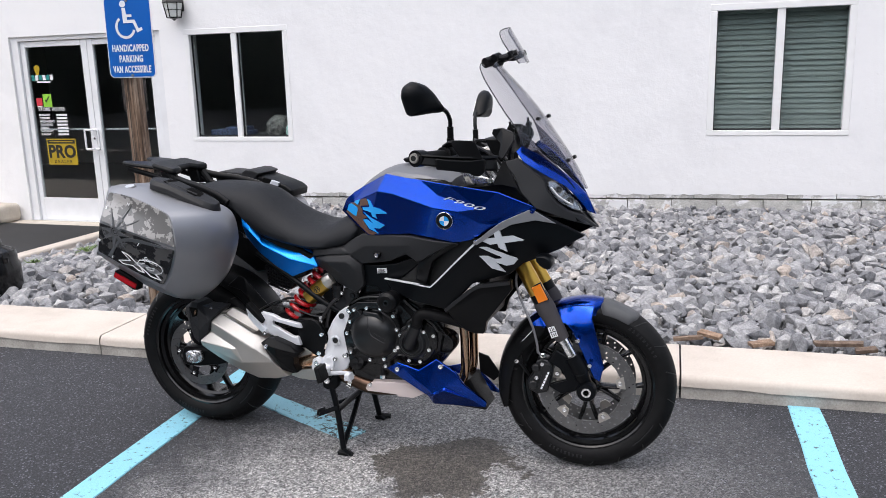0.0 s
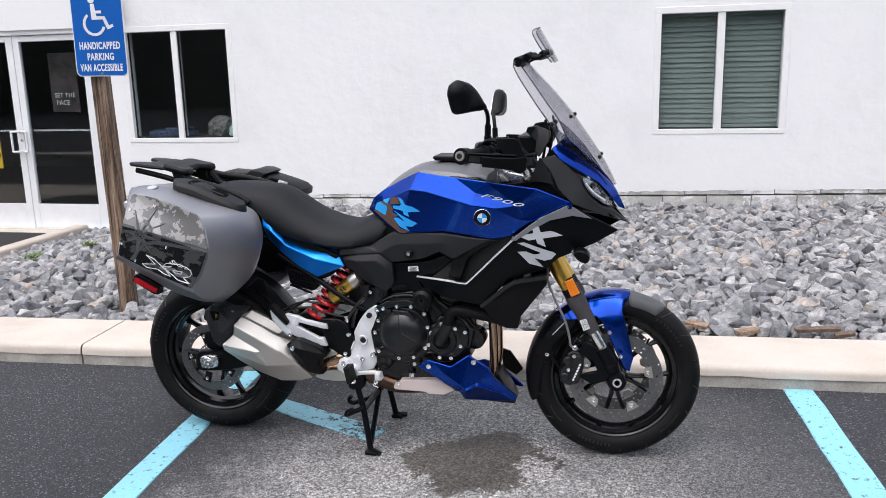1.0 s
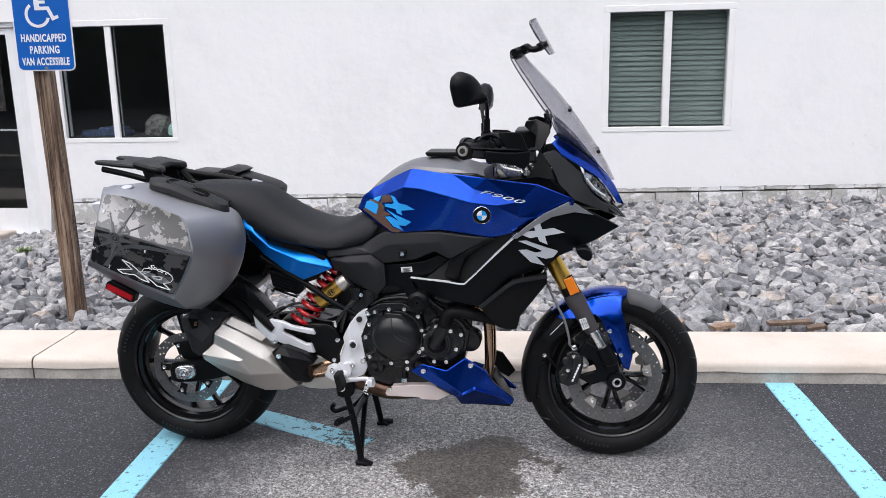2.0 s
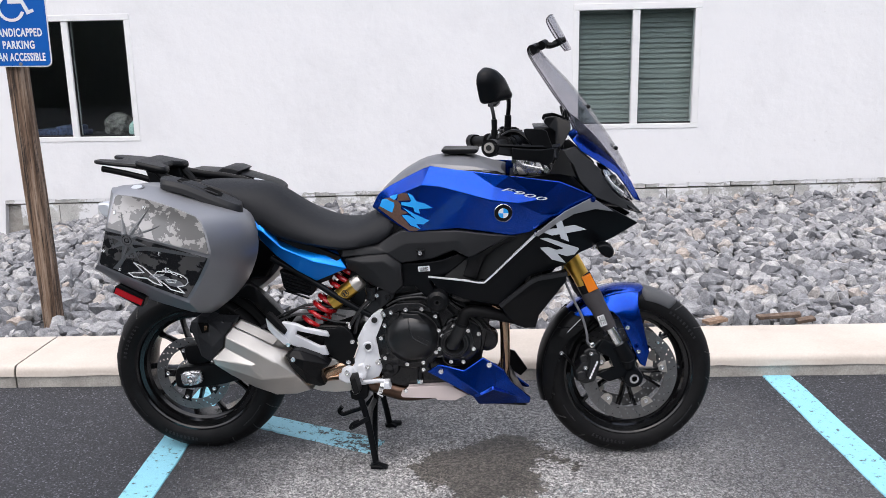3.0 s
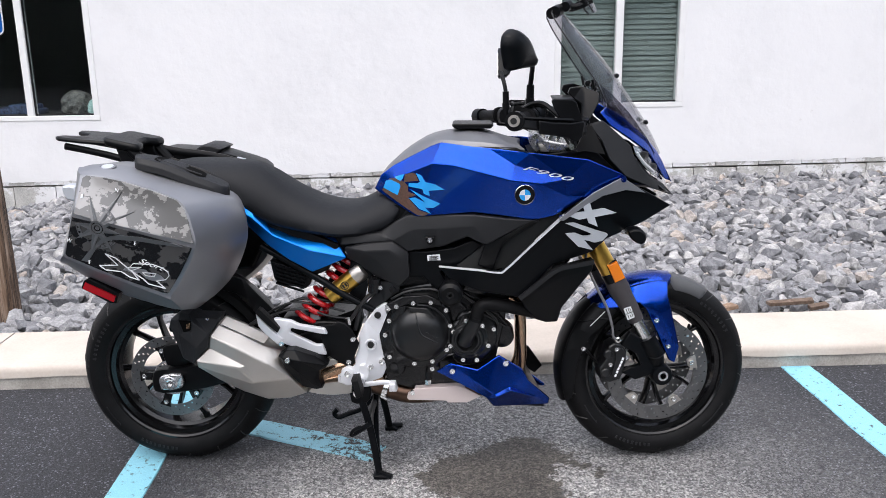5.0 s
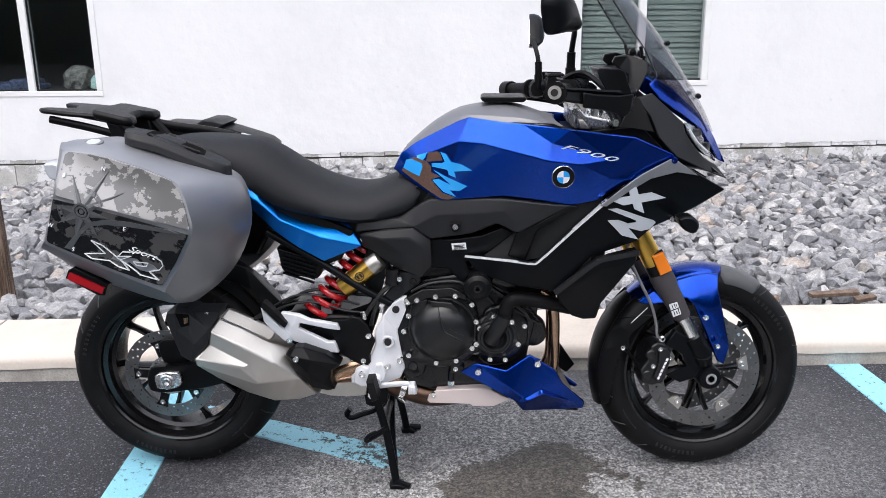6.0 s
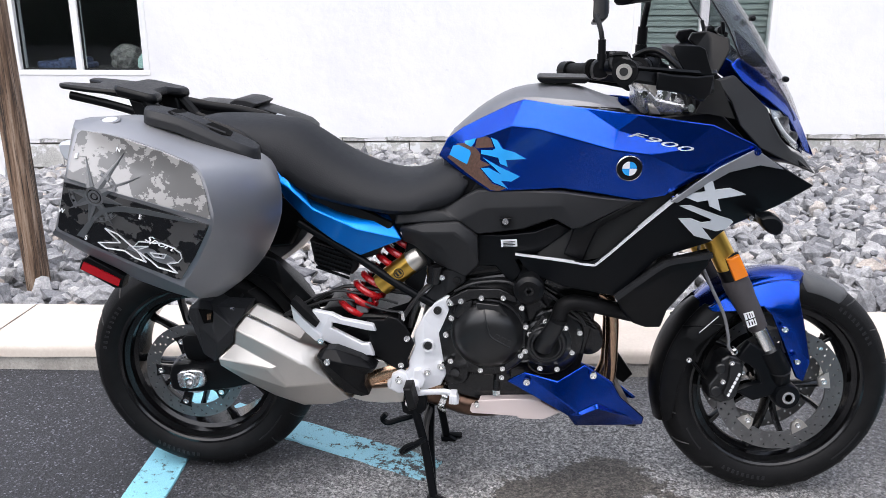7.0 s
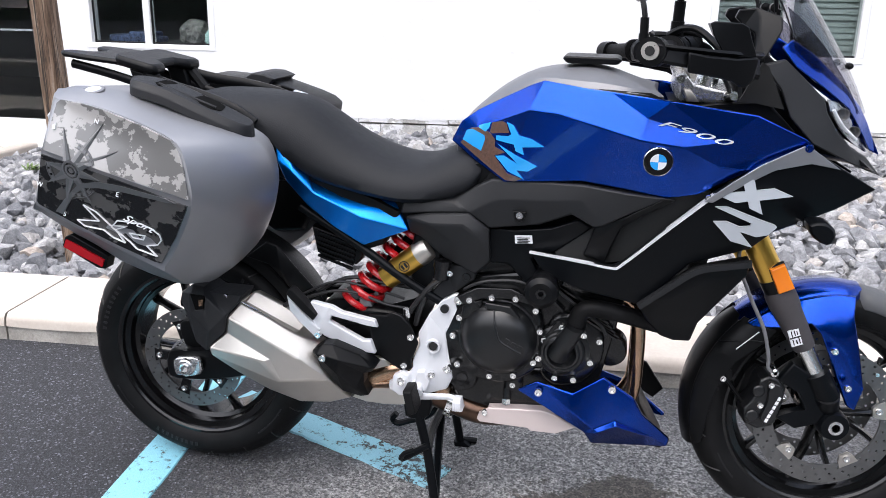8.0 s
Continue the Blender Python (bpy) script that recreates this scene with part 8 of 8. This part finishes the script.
MLOOP = [(0, 1.257), (0.12, 1.251), (0.34, 1.250), (0.76, 1.245), (0.83, 1.247), (0.89, 1.255), (0.985, 1.296), (0.995, 1.310), (0.975, 1.324), (0.93, 1.335), (0.80, 1.346), (0.72, 1.347), (0.52, 1.338), (0.34, 1.318), (0.2, 1.294), (0.06, 1.268)]


def mirror_ring(k, out, at, along, off, drop):
    """A ring of the drop-shaped mirror shell; along points to its outer end and off to its back."""
    loop = curve_through([(u, 0, z) for u, z in MLOOP], 3, True)
    m = Vector((0.52, 0, 1.296))
    q = [Vector((m.x + (p.x - m.x) * k, 0, m.z + (p.z - m.z) * k)) for p in loop]
    return [(at[0] + along[0] * p.x + off[0] * out, at[1] + along[1] * p.x + off[1] * out, p.z - drop) for p in q]


MIRROR = plain("mirror_silver", (0.8, 0.8, 0.8), 0.03, 1.0, vary=0.02, rough_vary=0.01)
for stem, place in ((((1.094, -0.180, 1.125), (1.095, -0.182, 1.165), (1.096, -0.184, 1.202), (1.098, -0.192, 1.225), (1.098, -0.222, 1.250), (1.092, -0.258, 1.266)), ((1.098, -0.245), (-0.082, -0.135), (0.855, -0.52), 0.0)),
                    (((1.045, 0.240, 1.085), (1.045, 0.242, 1.125), (1.044, 0.244, 1.162), (1.040, 0.252, 1.185), (1.034, 0.275, 1.208), (1.030, 0.300, 1.222)), ((1.032, 0.285), (0.004, 0.150), (0.999, -0.03), 0.048))):
    part("mirror_stem", joined(tube(stem[:2], 0.0125, 12, 1), tube([Vector(stem[1]) - Vector((0, 0, 0.004)), stem[2]], 0.0105, 12, 1), tube(stem[2:], 0.0068, 10, 5)), BLACK, bike)
    shell = part("mirror_shell", loft([mirror_ring(k, o, *place) for k, o in ((0.97, -0.012), (1.0, -0.006), (1.0, 0.002), (0.93, 0.016), (0.7, 0.028), (0.35, 0.033))]), MATT, bike, "black rear-view mirror", sharp=50)
    part("mirror_glass", loft([mirror_ring(0.9, -0.0135, *place), mirror_ring(0.9, -0.0115, *place)]), MIRROR, shell)
TURN, UNTURN = KEEP, KEEP.inverted()
dash = part("instrument_panel", pillow([(1.176, 1.156), (1.239, 1.158), (1.249, 1.149), (1.254, 1.133), (1.250, 1.100), (1.232, 1.095), (1.206, 1.097)], -0.085, 0.115, 0.006, 0, 0.010), BLACK, bike, "black instrument display housing", bevel=0.003)
part("display", facets({"a": (1.184, -0.050, 1.150), "b": (1.184, -0.050, 1.150)[0:1] + (0.08,) + (1.184, -0.050, 1.150)[2:], "c": (1.210, -0.050, 1.098)[0:1] + (0.08,) + (1.210, -0.050, 1.098)[2:], "d": (1.210, -0.050, 1.098)}, ("a b c d",), 0.002), GLOSSB, dash, "dark glossy display")
part("guard_arch", tube([(1.079, -0.200, 1.140), (1.105, -0.210, 1.154), (1.132, -0.220, 1.151), (1.160, -0.230, 1.129), (1.178, -0.235, 1.111)], 0.011, 10, 4, squash=0.6), BLACK, bike)
for pts, r in ((((1.08, -0.15, 1.13), (1.15, -0.14, 1.10), (1.21, -0.10, 1.06), (1.24, -0.06, 0.99)), 0.0055), (((1.10, -0.14, 1.15), (1.17, -0.12, 1.13), (1.23, -0.09, 1.08), (1.25, -0.05, 1.0)), 0.005), (((1.06, 0.18, 1.13), (1.14, 0.15, 1.10), (1.22, 0.10, 1.05), (1.25, 0.06, 0.98)), 0.0055),
               (((1.09, -0.17, 1.12), (1.16, -0.165, 1.09), (1.20, -0.14, 1.05), (1.22, -0.12, 1.0)), 0.004)):
    part("cable", tube(pts, r, 8, 5), CABLE, bike)
both("indicator", lambda: joined(tube([(1.375, -0.10, 0.775), (1.39, -0.15, 0.778)], 0.010, 10, 1), pillow([(1.375, 0.792), (1.405, 0.798), (1.425, 0.785), (1.428, 0.765), (1.415, 0.752), (1.388, 0.765)], -0.205, -0.145, 0.006, 2, 0.01)), MATT, bike, "dark front turn signal")
bolt((1.372, -0.140, 0.778), 0.007, 0.004)

# ---- rear rack and tail ----
def plan_shape(loop, z_of, t):
    """A flat moulding given in plan, lying along a sloping top."""
    bm = bmesh.new()
    a = [bm.verts.new((x, y, z_of(x))) for x, y in loop]
    b = [bm.verts.new((x, y, z_of(x) - t)) for x, y in loop]
    bm.faces.new(a)
    bm.faces.new(list(reversed(b)))
    for i in range(len(loop)):
        j = (i + 1) % len(loop)
        bm.faces.new((a[i], a[j], b[j], b[i]))
    return bm


half = [(-0.305, -0.082), (-0.29, -0.098), (-0.22, -0.108), (-0.15, -0.104), (-0.115, -0.092)]
loop = half + [(x, -y) for x, y in reversed(half)] + [(-0.298, 0.05), (-0.255, 0.030), (-0.24, 0.0), (-0.255, -0.030), (-0.298, -0.05)]
rack = part("luggage_rack", plan_shape(loop, lambda x: 1.056 - 0.10 * (x + 0.2), 0.013), BLACK, bike, "black plastic luggage rack", bevel=0.006)
half = [(-0.16, -0.085), (-0.145, -0.108), (-0.06, -0.114), (-0.045, -0.104), (-0.05, -0.055), (-0.075, -0.035)]
part("rack_pad", plan_shape(half + [(x, -y) for x, y in reversed(half)], lambda x: 1.056 - 0.22 * (x + 0.12), 0.024), BLACK, rack, bevel=0.010)
both("rack_post", lambda: pillow([(-0.118, 1.03), (-0.100, 0.972), (-0.055, 0.965), (-0.068, 1.02)], -0.100, -0.060, 0.005, 0, 0.005), BLACK, rack, bevel=0.003)
both("rack_arm", lambda: joined(tube([(-0.28, -0.075, 1.035), (-0.16, -0.08, 1.01), (-0.05, -0.082, 0.978), (0.03, -0.085, 0.95)], 0.0075, 10, 4, squash=1.4), tube([(-0.075, -0.09, 1.025), (-0.03, -0.09, 0.97)], 0.017, 10, 1)), BLACK, rack)
both("grab_rail", lambda: tube([(-0.075, -0.088, 1.010), (0.0, -0.105, 0.992), (0.08, -0.128, 0.978), (0.16, -0.145, 0.955), (0.21, -0.147, 0.925)], 0.010, 10, 4, squash=1.4), BLACK, bike, "black passenger grab rail")
part("tail_unit", pillow([(-0.25, 0.93), (-0.10, 0.965), (0.06, 0.955), (0.18, 0.90), (0.10, 0.86), (-0.10, 0.88), (-0.24, 0.90)], -0.085, 0.085, 0.01, 2, 0.02), BLACK, bike)
part("tail_light", pillow([(-0.262, 0.905), (-0.262, 0.928), (-0.235, 0.932), (-0.225, 0.90)], -0.07, 0.07, 0.004, 0, 0.01), REDLENS, bike, "red tail light")
part("plate_holder", pillow([(-0.20, 0.90), (-0.14, 0.90), (-0.20, 0.74), (-0.235, 0.62), (-0.25, 0.63)], -0.03, 0.03, 0.004, 0, 0.006), BLACK, bike)
part("plate", box(-0.252, -0.249, -0.09, 0.09, 0.62, 0.73), WHITE, bike, "small white plate", bevel=0.001)
both("rear_indicator", lambda: joined(tube([(-0.21, -0.02, 0.83), (-0.215, -0.11, 0.83)], 0.008, 8, 1), pillow([(-0.24, 0.82), (-0.24, 0.84), (-0.20, 0.845), (-0.195, 0.82)], -0.155, -0.105, 0.004, 2, 0.008)), MATT, bike)


# ---- panniers ----
def map_print(name, ground, land, gloss):
    m, n, l, p = nodes_of(name)
    co = n.new("ShaderNodeTexCoord").outputs["Object"]
    mp = n.new("ShaderNodeMapping")
    mp.inputs["Scale"].default_value = (1, 0.15, 1.25)
    l.new(co, mp.inputs[0])
    a = noise_node(n, l, 15, 7, 0.62, mp.outputs[0])
    f = ramp_node(n, l, a.outputs[0], [(0.50, (0,) * 3), (0.512, (1,) * 3)])
    l.new(mix_node(n, l, f, ground, land), p.inputs["Base Color"])
    p.inputs["Roughness"].default_value = gloss
    p.inputs["Coat Weight"].default_value, p.inputs["Coat Roughness"].default_value = 0.5, 0.05
    p.inputs["Metallic"].default_value = 0.2
    return m


MAPHI = map_print("map_print_light", (0.145, 0.142, 0.140), (0.36, 0.348, 0.34), 0.26)
MAPLO = map_print("map_print_dark", (0.004, 0.005, 0.006), (0.085, 0.083, 0.082), 0.2)

DECALG = plain("grey_print", (0.075, 0.08, 0.085), 0.35, vary=0.05, coat=0.5)
DECALM = plain("middle_grey_print", (0.21, 0.21, 0.215), 0.35, vary=0.05, coat=0.5)
DECALK = plain("soft_grey_print", (0.11, 0.113, 0.118), 0.35, vary=0.05, coat=0.5)
SIL = [(-0.092, -0.400, 1.005), (-0.080, -0.390, 1.016), (-0.045, -0.375, 1.021), (0.040, -0.365, 1.010), (0.163, -0.355, 0.968), (0.256, -0.335, 0.934), (0.296, -0.305, 0.897), (0.308, -0.285, 0.816), (0.284, -0.270, 0.739), (0.246, -0.270, 0.673), (0.173, -0.270, 0.609), (0.110, -0.275, 0.588), (-0.054, -0.325, 0.653), (-0.156, -0.395, 0.754), (-0.151, -0.420, 0.780), (-0.103, -0.425, 0.897)]
OUT = [(-0.064, -0.462, 0.995), (-0.056, -0.462, 1.003), (-0.004, -0.462, 0.999), (0.054, -0.462, 0.988), (0.127, -0.462, 0.966), (0.190, -0.462, 0.941), (0.212, -0.462, 0.916), (0.227, -0.462, 0.873), (0.234, -0.462, 0.824), (0.194, -0.462, 0.754), (0.144, -0.462, 0.681), (0.131, -0.462, 0.677), (-0.036, -0.462, 0.747), (-0.126, -0.462, 0.789), (-0.128, -0.462, 0.798), (-0.083, -0.462, 0.903)]


def face_y(x, z):
    """Depth of the lid's outer face: highest along a slanting ridge."""
    ridge = 0.912 - 0.26 * (x + 0.09)
    top, low = -0.445 - 0.10 * max(0, x + 0.06) * 0.9, -0.452
    base = -0.478 - 0.045 * (x + 0.09)
    if z > ridge:
        return base + (top - base) * min(1, (z - ridge) / 0.095)
    return base + (low - base) * min(1, (ridge - z) / 0.125)


def pannier_body(mir):
    o, s = [Vector((x, face_y(x, z), z)) for x, _, z in OUT], [Vector(q) for q in SIL]
    o, s = curve_through(o, 3, True), curve_through(s, 3, True)
    o = [Vector((q.x, face_y(q.x, q.z), q.z)) for q in o]
    mid = [a.lerp(b, 0.45) + (b - a) * 0.10 * Vector((1, 0, 1)).length * 0 + Vector(((b.x - a.x) * (0.16 if b.x > 0 else 0.02), -0.006, (b.z - a.z) * (0.16 if b.x > -0.05 else 0.04))) for a, b in zip(o, s)]
    s2 = [Vector((q.x * 0.985 + 0.001, q.y + 0.03, 0.81 + (q.z - 0.81) * 0.985)) for q in s]
    s3 = [Vector((0.07 + (q.x - 0.07) * 0.93, -0.215, 0.81 + (q.z - 0.81) * 0.93)) for q in s]
    bm = loft([s3, s2, s, mid, o], cap=False)
    bm.faces.new([v for v in bm.verts][:len(s3)])
    co, faces = triangulated(o, [(x, face_y(x, z), z) for x, z in [(-0.10 + 0.04 * i, 0.9146 - 0.0104 * i) for i in range(8)] + [(-0.06, 0.95), (0.02, 0.94), (0.1, 0.92), (0.17, 0.89), (-0.08, 0.84), (0.0, 0.82), (0.08, 0.80), (0.15, 0.77)]])
    vs = [bm.verts.new(q) for q in co]
    for f in faces:
        bm.faces.new([vs[i] for i in f])
    bmesh.ops.remove_doubles(bm, verts=bm.verts, dist=2e-4)
    return flip(bm) if mir else bm


for mir in (False, True):
    k = -1 if mir else 1
    pan = part("pannier", pannier_body(mir), SILVERP, bike, "silver hard pannier with a world map print", sharp=28)
    shift_by = Vector((-0.010, -0.03, -0.072)) if mir else Vector()

    def stick(name, loop, material, lift, label="", inner=()):
        if inner:
            inner = [(x, z) for x, z in ((-0.11 + 0.03 * i, 0.70 + 0.0275 * j) for i in range(12) for j in range(12)) if inside(loop, x, z)]
            inner += [(-0.08 + 0.03 * i, 0.9094 - 0.0078 * i) for i in range(10) if inside(loop, -0.08 + 0.03 * i, 0.9094 - 0.0078 * i)]
        return part(name, sheet([(x, face_y(x, z), z) for x, z in loop], [(x, face_y(x, z), z) for x, z in inner], 0.004, 0, mir, -lift), material, pan, label)

    stick("upper_print", [(-0.073, 0.910), (-0.055, 0.996), (-0.046, 1.002), (0.002, 0.997), (0.054, 0.986), (0.132, 0.962), (0.190, 0.939), (0.208, 0.916), (0.219, 0.884), (0.230, 0.834), (0.079, 0.871), (-0.001, 0.890)], MAPHI, 0.005, "pale grey world map print", True)
    stick("lower_print", [(-0.080, 0.901), (-0.005, 0.882), (0.075, 0.862), (0.225, 0.821), (0.220, 0.811), (0.179, 0.747), (0.139, 0.691), (0.124, 0.693), (0.048, 0.721), (-0.032, 0.754), (-0.118, 0.793), (-0.121, 0.800)], MAPLO, 0.005, "black world map print", True)
    stick("grey_swoosh", [(-0.081, 0.782), (-0.046, 0.816), (-0.009, 0.846), (0.037, 0.854), (0.086, 0.850), (0.182, 0.833), (0.204, 0.824), (0.182, 0.825), (0.084, 0.838), (0.035, 0.841), (-0.003, 0.837), (-0.032, 0.817), (-0.065, 0.777)], DECALG, 0.0075)
    # compass rose
    cx, cz = -0.018, 0.872
    for tx, tz in ((0.066, 0.090), (-0.0157, 0.080), (0.100, 0.042), (-0.056, 0.0136), (-0.0645, -0.029), (0.0596, -0.0154), (-0.0336, -0.071), (0.0257, -0.063)):
        d = math.hypot(tx, tz)
        ux, uz = tx / d, tz / d
        b = (cx + ux * 0.0205, cz + uz * 0.0205)
        for h, shade in ((-1, DECALG), (1, DECALM if tz > 0.03 else DECALK)):
            stick("compass_point", [(cx + tx, cz + tz), b, (b[0] - h * uz * 0.0085, b[1] + h * ux * 0.0085)], shade, 0.0075)
    for r0, r1, n in ((0.0545, 0.0560, 24), (0.0475, 0.0530, 24), (0.0460, 0.0470, 24), (0.0160, 0.0205, 12), (0.0090, 0.0130, 12), (0.0, 0.0050, 12)):
        for q in range(n):
            mid = 360 * (q + 0.5) / n
            if r0 > 0.04 and not (20 < mid < 72 or 158 < mid < 205 or 250 < mid < 318):
                continue
            a0, a1 = 2 * math.pi * q / n, 2 * math.pi * (q + (0.62 if n == 24 and r1 - r0 > 0.003 else 0.99)) / n
            pts = [(cx + r1 * math.cos(a0 + (a1 - a0) * f / 3), cz + r1 * math.sin(a0 + (a1 - a0) * f / 3)) for f in range(4)] + ([(cx + r0 * math.cos(a1 - (a1 - a0) * f / 3), cz + r0 * math.sin(a1 - (a1 - a0) * f / 3)) for f in range(4)] if r0 else [(cx, cz)])
            stick("compass_ring", pts, DECALK, 0.0078)

    def outline(loop, w=0.0019):
        n = len(loop)
        for i in range(n):
            (x0, z0), (x1, z1) = loop[i], loop[(i + 1) % n]
            d = math.hypot(x1 - x0, z1 - z0)
            nx, nz, tx, tz = -(z1 - z0) / d * w / 2, (x1 - x0) / d * w / 2, (x1 - x0) / d * w / 2, (z1 - z0) / d * w / 2
            stick("white_outline", [(x0 + nx - tx, z0 + nz - tz), (x1 + nx + tx, z1 + nz + tz), (x1 - nx + tx, z1 - nz + tz), (x0 - nx - tx, z0 - nz - tz)], WHITE, 0.0085)

    outline([(-0.011, 0.801), (0.014, 0.789), (0.039, 0.762), (0.076, 0.763), (0.049, 0.754), (0.066, 0.728), (0.041, 0.737), (0.022, 0.751), (-0.019, 0.756), (-0.034, 0.768), (0.015, 0.769)])
    outline([(0.041, 0.759), (0.058, 0.774), (0.109, 0.773), (0.132, 0.764), (0.147, 0.752), (0.148, 0.740), (0.137, 0.729), (0.113, 0.725), (0.133, 0.705), (0.091, 0.717), (0.077, 0.731)])
    outline([(0.079, 0.749), (0.113, 0.746), (0.107, 0.737), (0.085, 0.740)])
    turn = pose(0, 0, 0, 90, 0, 180 if mir else 0)

    def letters(name, text, x, z, size, tilt=0, squeeze=1.0, shear=0.0):
        m = Matrix.Translation((x, k * (face_y(x, z) - 0.0095), z)) @ turn @ pose(0, 0, 0, -12, 0, tilt if not mir else -tilt)
        writing(name, text, size, m, WHITE, pan, 1.0, squeeze, shear, extrude=0.0008)

    letters("white_script", "Sport", 0.106, 0.7735, 0.018, -21, 1.6, 0.45)
    for text, x, z in (("N", 0.036, 0.966), ("W", -0.100, 0.838), ("S", -0.059, 0.778), ("E", 0.077, 0.832)):
        letters("compass_mark", text, x, z, 0.013, -14)
    stick("compass_mark", [(-0.057, 0.948), (-0.051, 0.949), (-0.050, 0.959), (-0.056, 0.957)], WHITE, 0.0085)
    def handle_ring(f, lift, half, scale):
        """A cross-section of the carry handle, lying along the sloping lid."""
        x = 0.040 + 0.232 * f
        z = 1.021 - 0.20 * max(0, x - 0.02) * min(1, x / 0.125) - 0.28 * max(0, x - 0.125) + lift
        y, w = -0.338 + 0.042 * f, half * (1 - abs(2 * f - 1) ** 5) ** 0.5 + 0.006
        return [Vector((x, y + w * a * scale, z + b)) for a, b in ((-1.12, -0.022), (-1.04, -0.004), (-0.72, 0.008), (0.72, 0.013), (1.04, 0.004), (1.12, -0.022))]

    steps = (0.0, 0.02, 0.06, 0.13, 0.22, 0.35, 0.5, 0.65, 0.78, 0.87, 0.94, 0.98, 1.0)
    side = Matrix.Diagonal((1, k, 1, 1))
    if not mir:
        hand = part("carry_handle", moved(loft([handle_ring(f, 0.008, 0.036, 1.0) for f in steps]), side), GREYP, pan, "black carry handle", bevel=0.002, sharp=30)
        slot = [(0.22, -0.30), (0.26, -0.52), (0.70, -0.52), (0.76, -0.2), (0.74, 0.50), (0.68, 0.66), (0.28, 0.66), (0.23, 0.46)]
        tops = []
        for f, a in slot:
            r = handle_ring(f, 0.008, 0.036, 1.0)
            tops.append(r[2].lerp(r[3], (a + 0.72) / 1.44))
        # Dark patch on the solid handle, painted as the slot's shade.
        part("handle_slot", moved(loft([[q + Vector((0, 0, h)) for q in tops] for h in (-0.004, 0.0012)]), side), RECESS_SHADE, hand)
        part("slot_bar", moved(tube([tops[2] + Vector((0.004, 0.012, 0.002)), tops[1] + Vector((-0.004, 0.012, 0.002))], 0.003, 8, 1), side), GREYP, hand)
    else:
        top = part("lid_top", pillow([(-0.167, 0.973), (-0.126, 0.982), (-0.034, 0.977), (0.019, 0.980), (0.061, 0.970), (0.160, 0.938), (0.199, 0.923), (0.221, 0.905), (0.216, 0.878), (0.027, 0.908), (-0.145, 0.925)], 0.30, 0.44, 0.008, 0, 0.016), BLACK, pan, "black moulded lid top with a strap", bevel=0.004)
        # Groove and slot are dark plates that paint shade on a closed lid.
        part("lid_groove", sheet([(-0.134, 0.298, 0.969), (-0.085, 0.298, 0.971), (-0.008, 0.298, 0.956), (0.030, 0.298, 0.944), (0.023, 0.298, 0.939), (-0.047, 0.298, 0.950), (-0.125, 0.298, 0.955)], (), 0.004), RECESS_SHADE, top)
        part("lid_strap", pillow([(-0.021, 0.960), (-0.008, 0.982), (0.009, 0.992), (0.043, 0.990), (0.075, 0.978), (0.055, 0.960), (0.044, 0.938)], 0.285, 0.445, 0.004, 0, 0.006), GREYP, top, "wide black strap", bevel=0.003)
        part("lid_slot", sheet([(0.090, 0.292, 0.960), (0.124, 0.292, 0.951), (0.112, 0.292, 0.929), (0.082, 0.292, 0.936)], (), 0.01), RECESS_SHADE, top)
        part("lid_latch", sheet([(0.129, 0.290, 0.951), (0.165, 0.290, 0.941), (0.158, 0.290, 0.924), (0.116, 0.290, 0.929)], (), 0.012), SILVERPR, top, "pale grey latch", bevel=0.002)
    badge = moved(spin([(0.0001, 0.001), (0.021, 0.001), (0.022, 0.0), (0.022, -0.004)], (0, 0, 0), 28, "z"), Matrix.Translation((-0.014, k * -0.392, 1.0165)) @ pose(0, 0, 0, 14 * k, 1, 0))
    lid = part("lid_badge", badge, GREYC, pan, "small round badge")
    part("badge_face", moved(spin([(0.0001, 0.0018), (0.015, 0.0018), (0.016, 0.0004), (0.0001, 0.0004)], (0, 0, 0), 24, "z"), Matrix.Translation((-0.014, k * -0.392, 1.0165)) @ pose(0, 0, 0, 14 * k, 1, 0)), SILVERPR, lid)
    rf = part("pannier_reflector", moved(sheet([(-0.108, -0.405, 0.712), (-0.094, -0.405, 0.718), (-0.022, -0.392, 0.672), (-0.036, -0.385, 0.640), (-0.052, -0.388, 0.642), (-0.118, -0.405, 0.690)], (), 0.03), Matrix.Diagonal((1, k, 1, 1))), BLACK, pan, bevel=0.002)
    part("red_reflector", moved(sheet([(-0.104, -0.409, 0.707), (-0.030, -0.396, 0.664), (-0.040, -0.390, 0.646), (-0.112, -0.409, 0.690)], (), 0.006), Matrix.Diagonal((1, k, 1, 1))), REDLENS, pan, "red side reflector")
    part("rear_corner", moved(pillow([(-0.172, 0.915), (-0.184, 0.950), (-0.168, 0.956), (-0.145, 0.952), (-0.140, 0.915)], -0.320, -0.27, 0.006, 2, 0.01), side), SILVERPR, pan, "pale grey rear corner piece")
    part("pannier_mount", moved(tube([(0.05, -0.24, 0.80), (0.12, -0.14, 0.82), (0.20, -0.11, 0.83)], 0.012, 8, 3), Matrix.Diagonal((1, k, 1, 1))), BLACK, pan)
    part("inner_shell", moved(pillow([(-0.10, 0.80), (-0.07, 0.96), (0.10, 0.96), (0.26, 0.90), (0.28, 0.80), (0.20, 0.66), (0.12, 0.65)], -0.238, -0.19, 0.02, 0, 0.02), Matrix.Diagonal((1, k, 1, 1))), BLACK, pan, bevel=0.006)
    for o in (pan, *pan.children_recursive):
        if not o.name.startswith("lid_") or o.name.startswith("lid_badge"):
            o.data.transform(Matrix.Translation(shift_by))
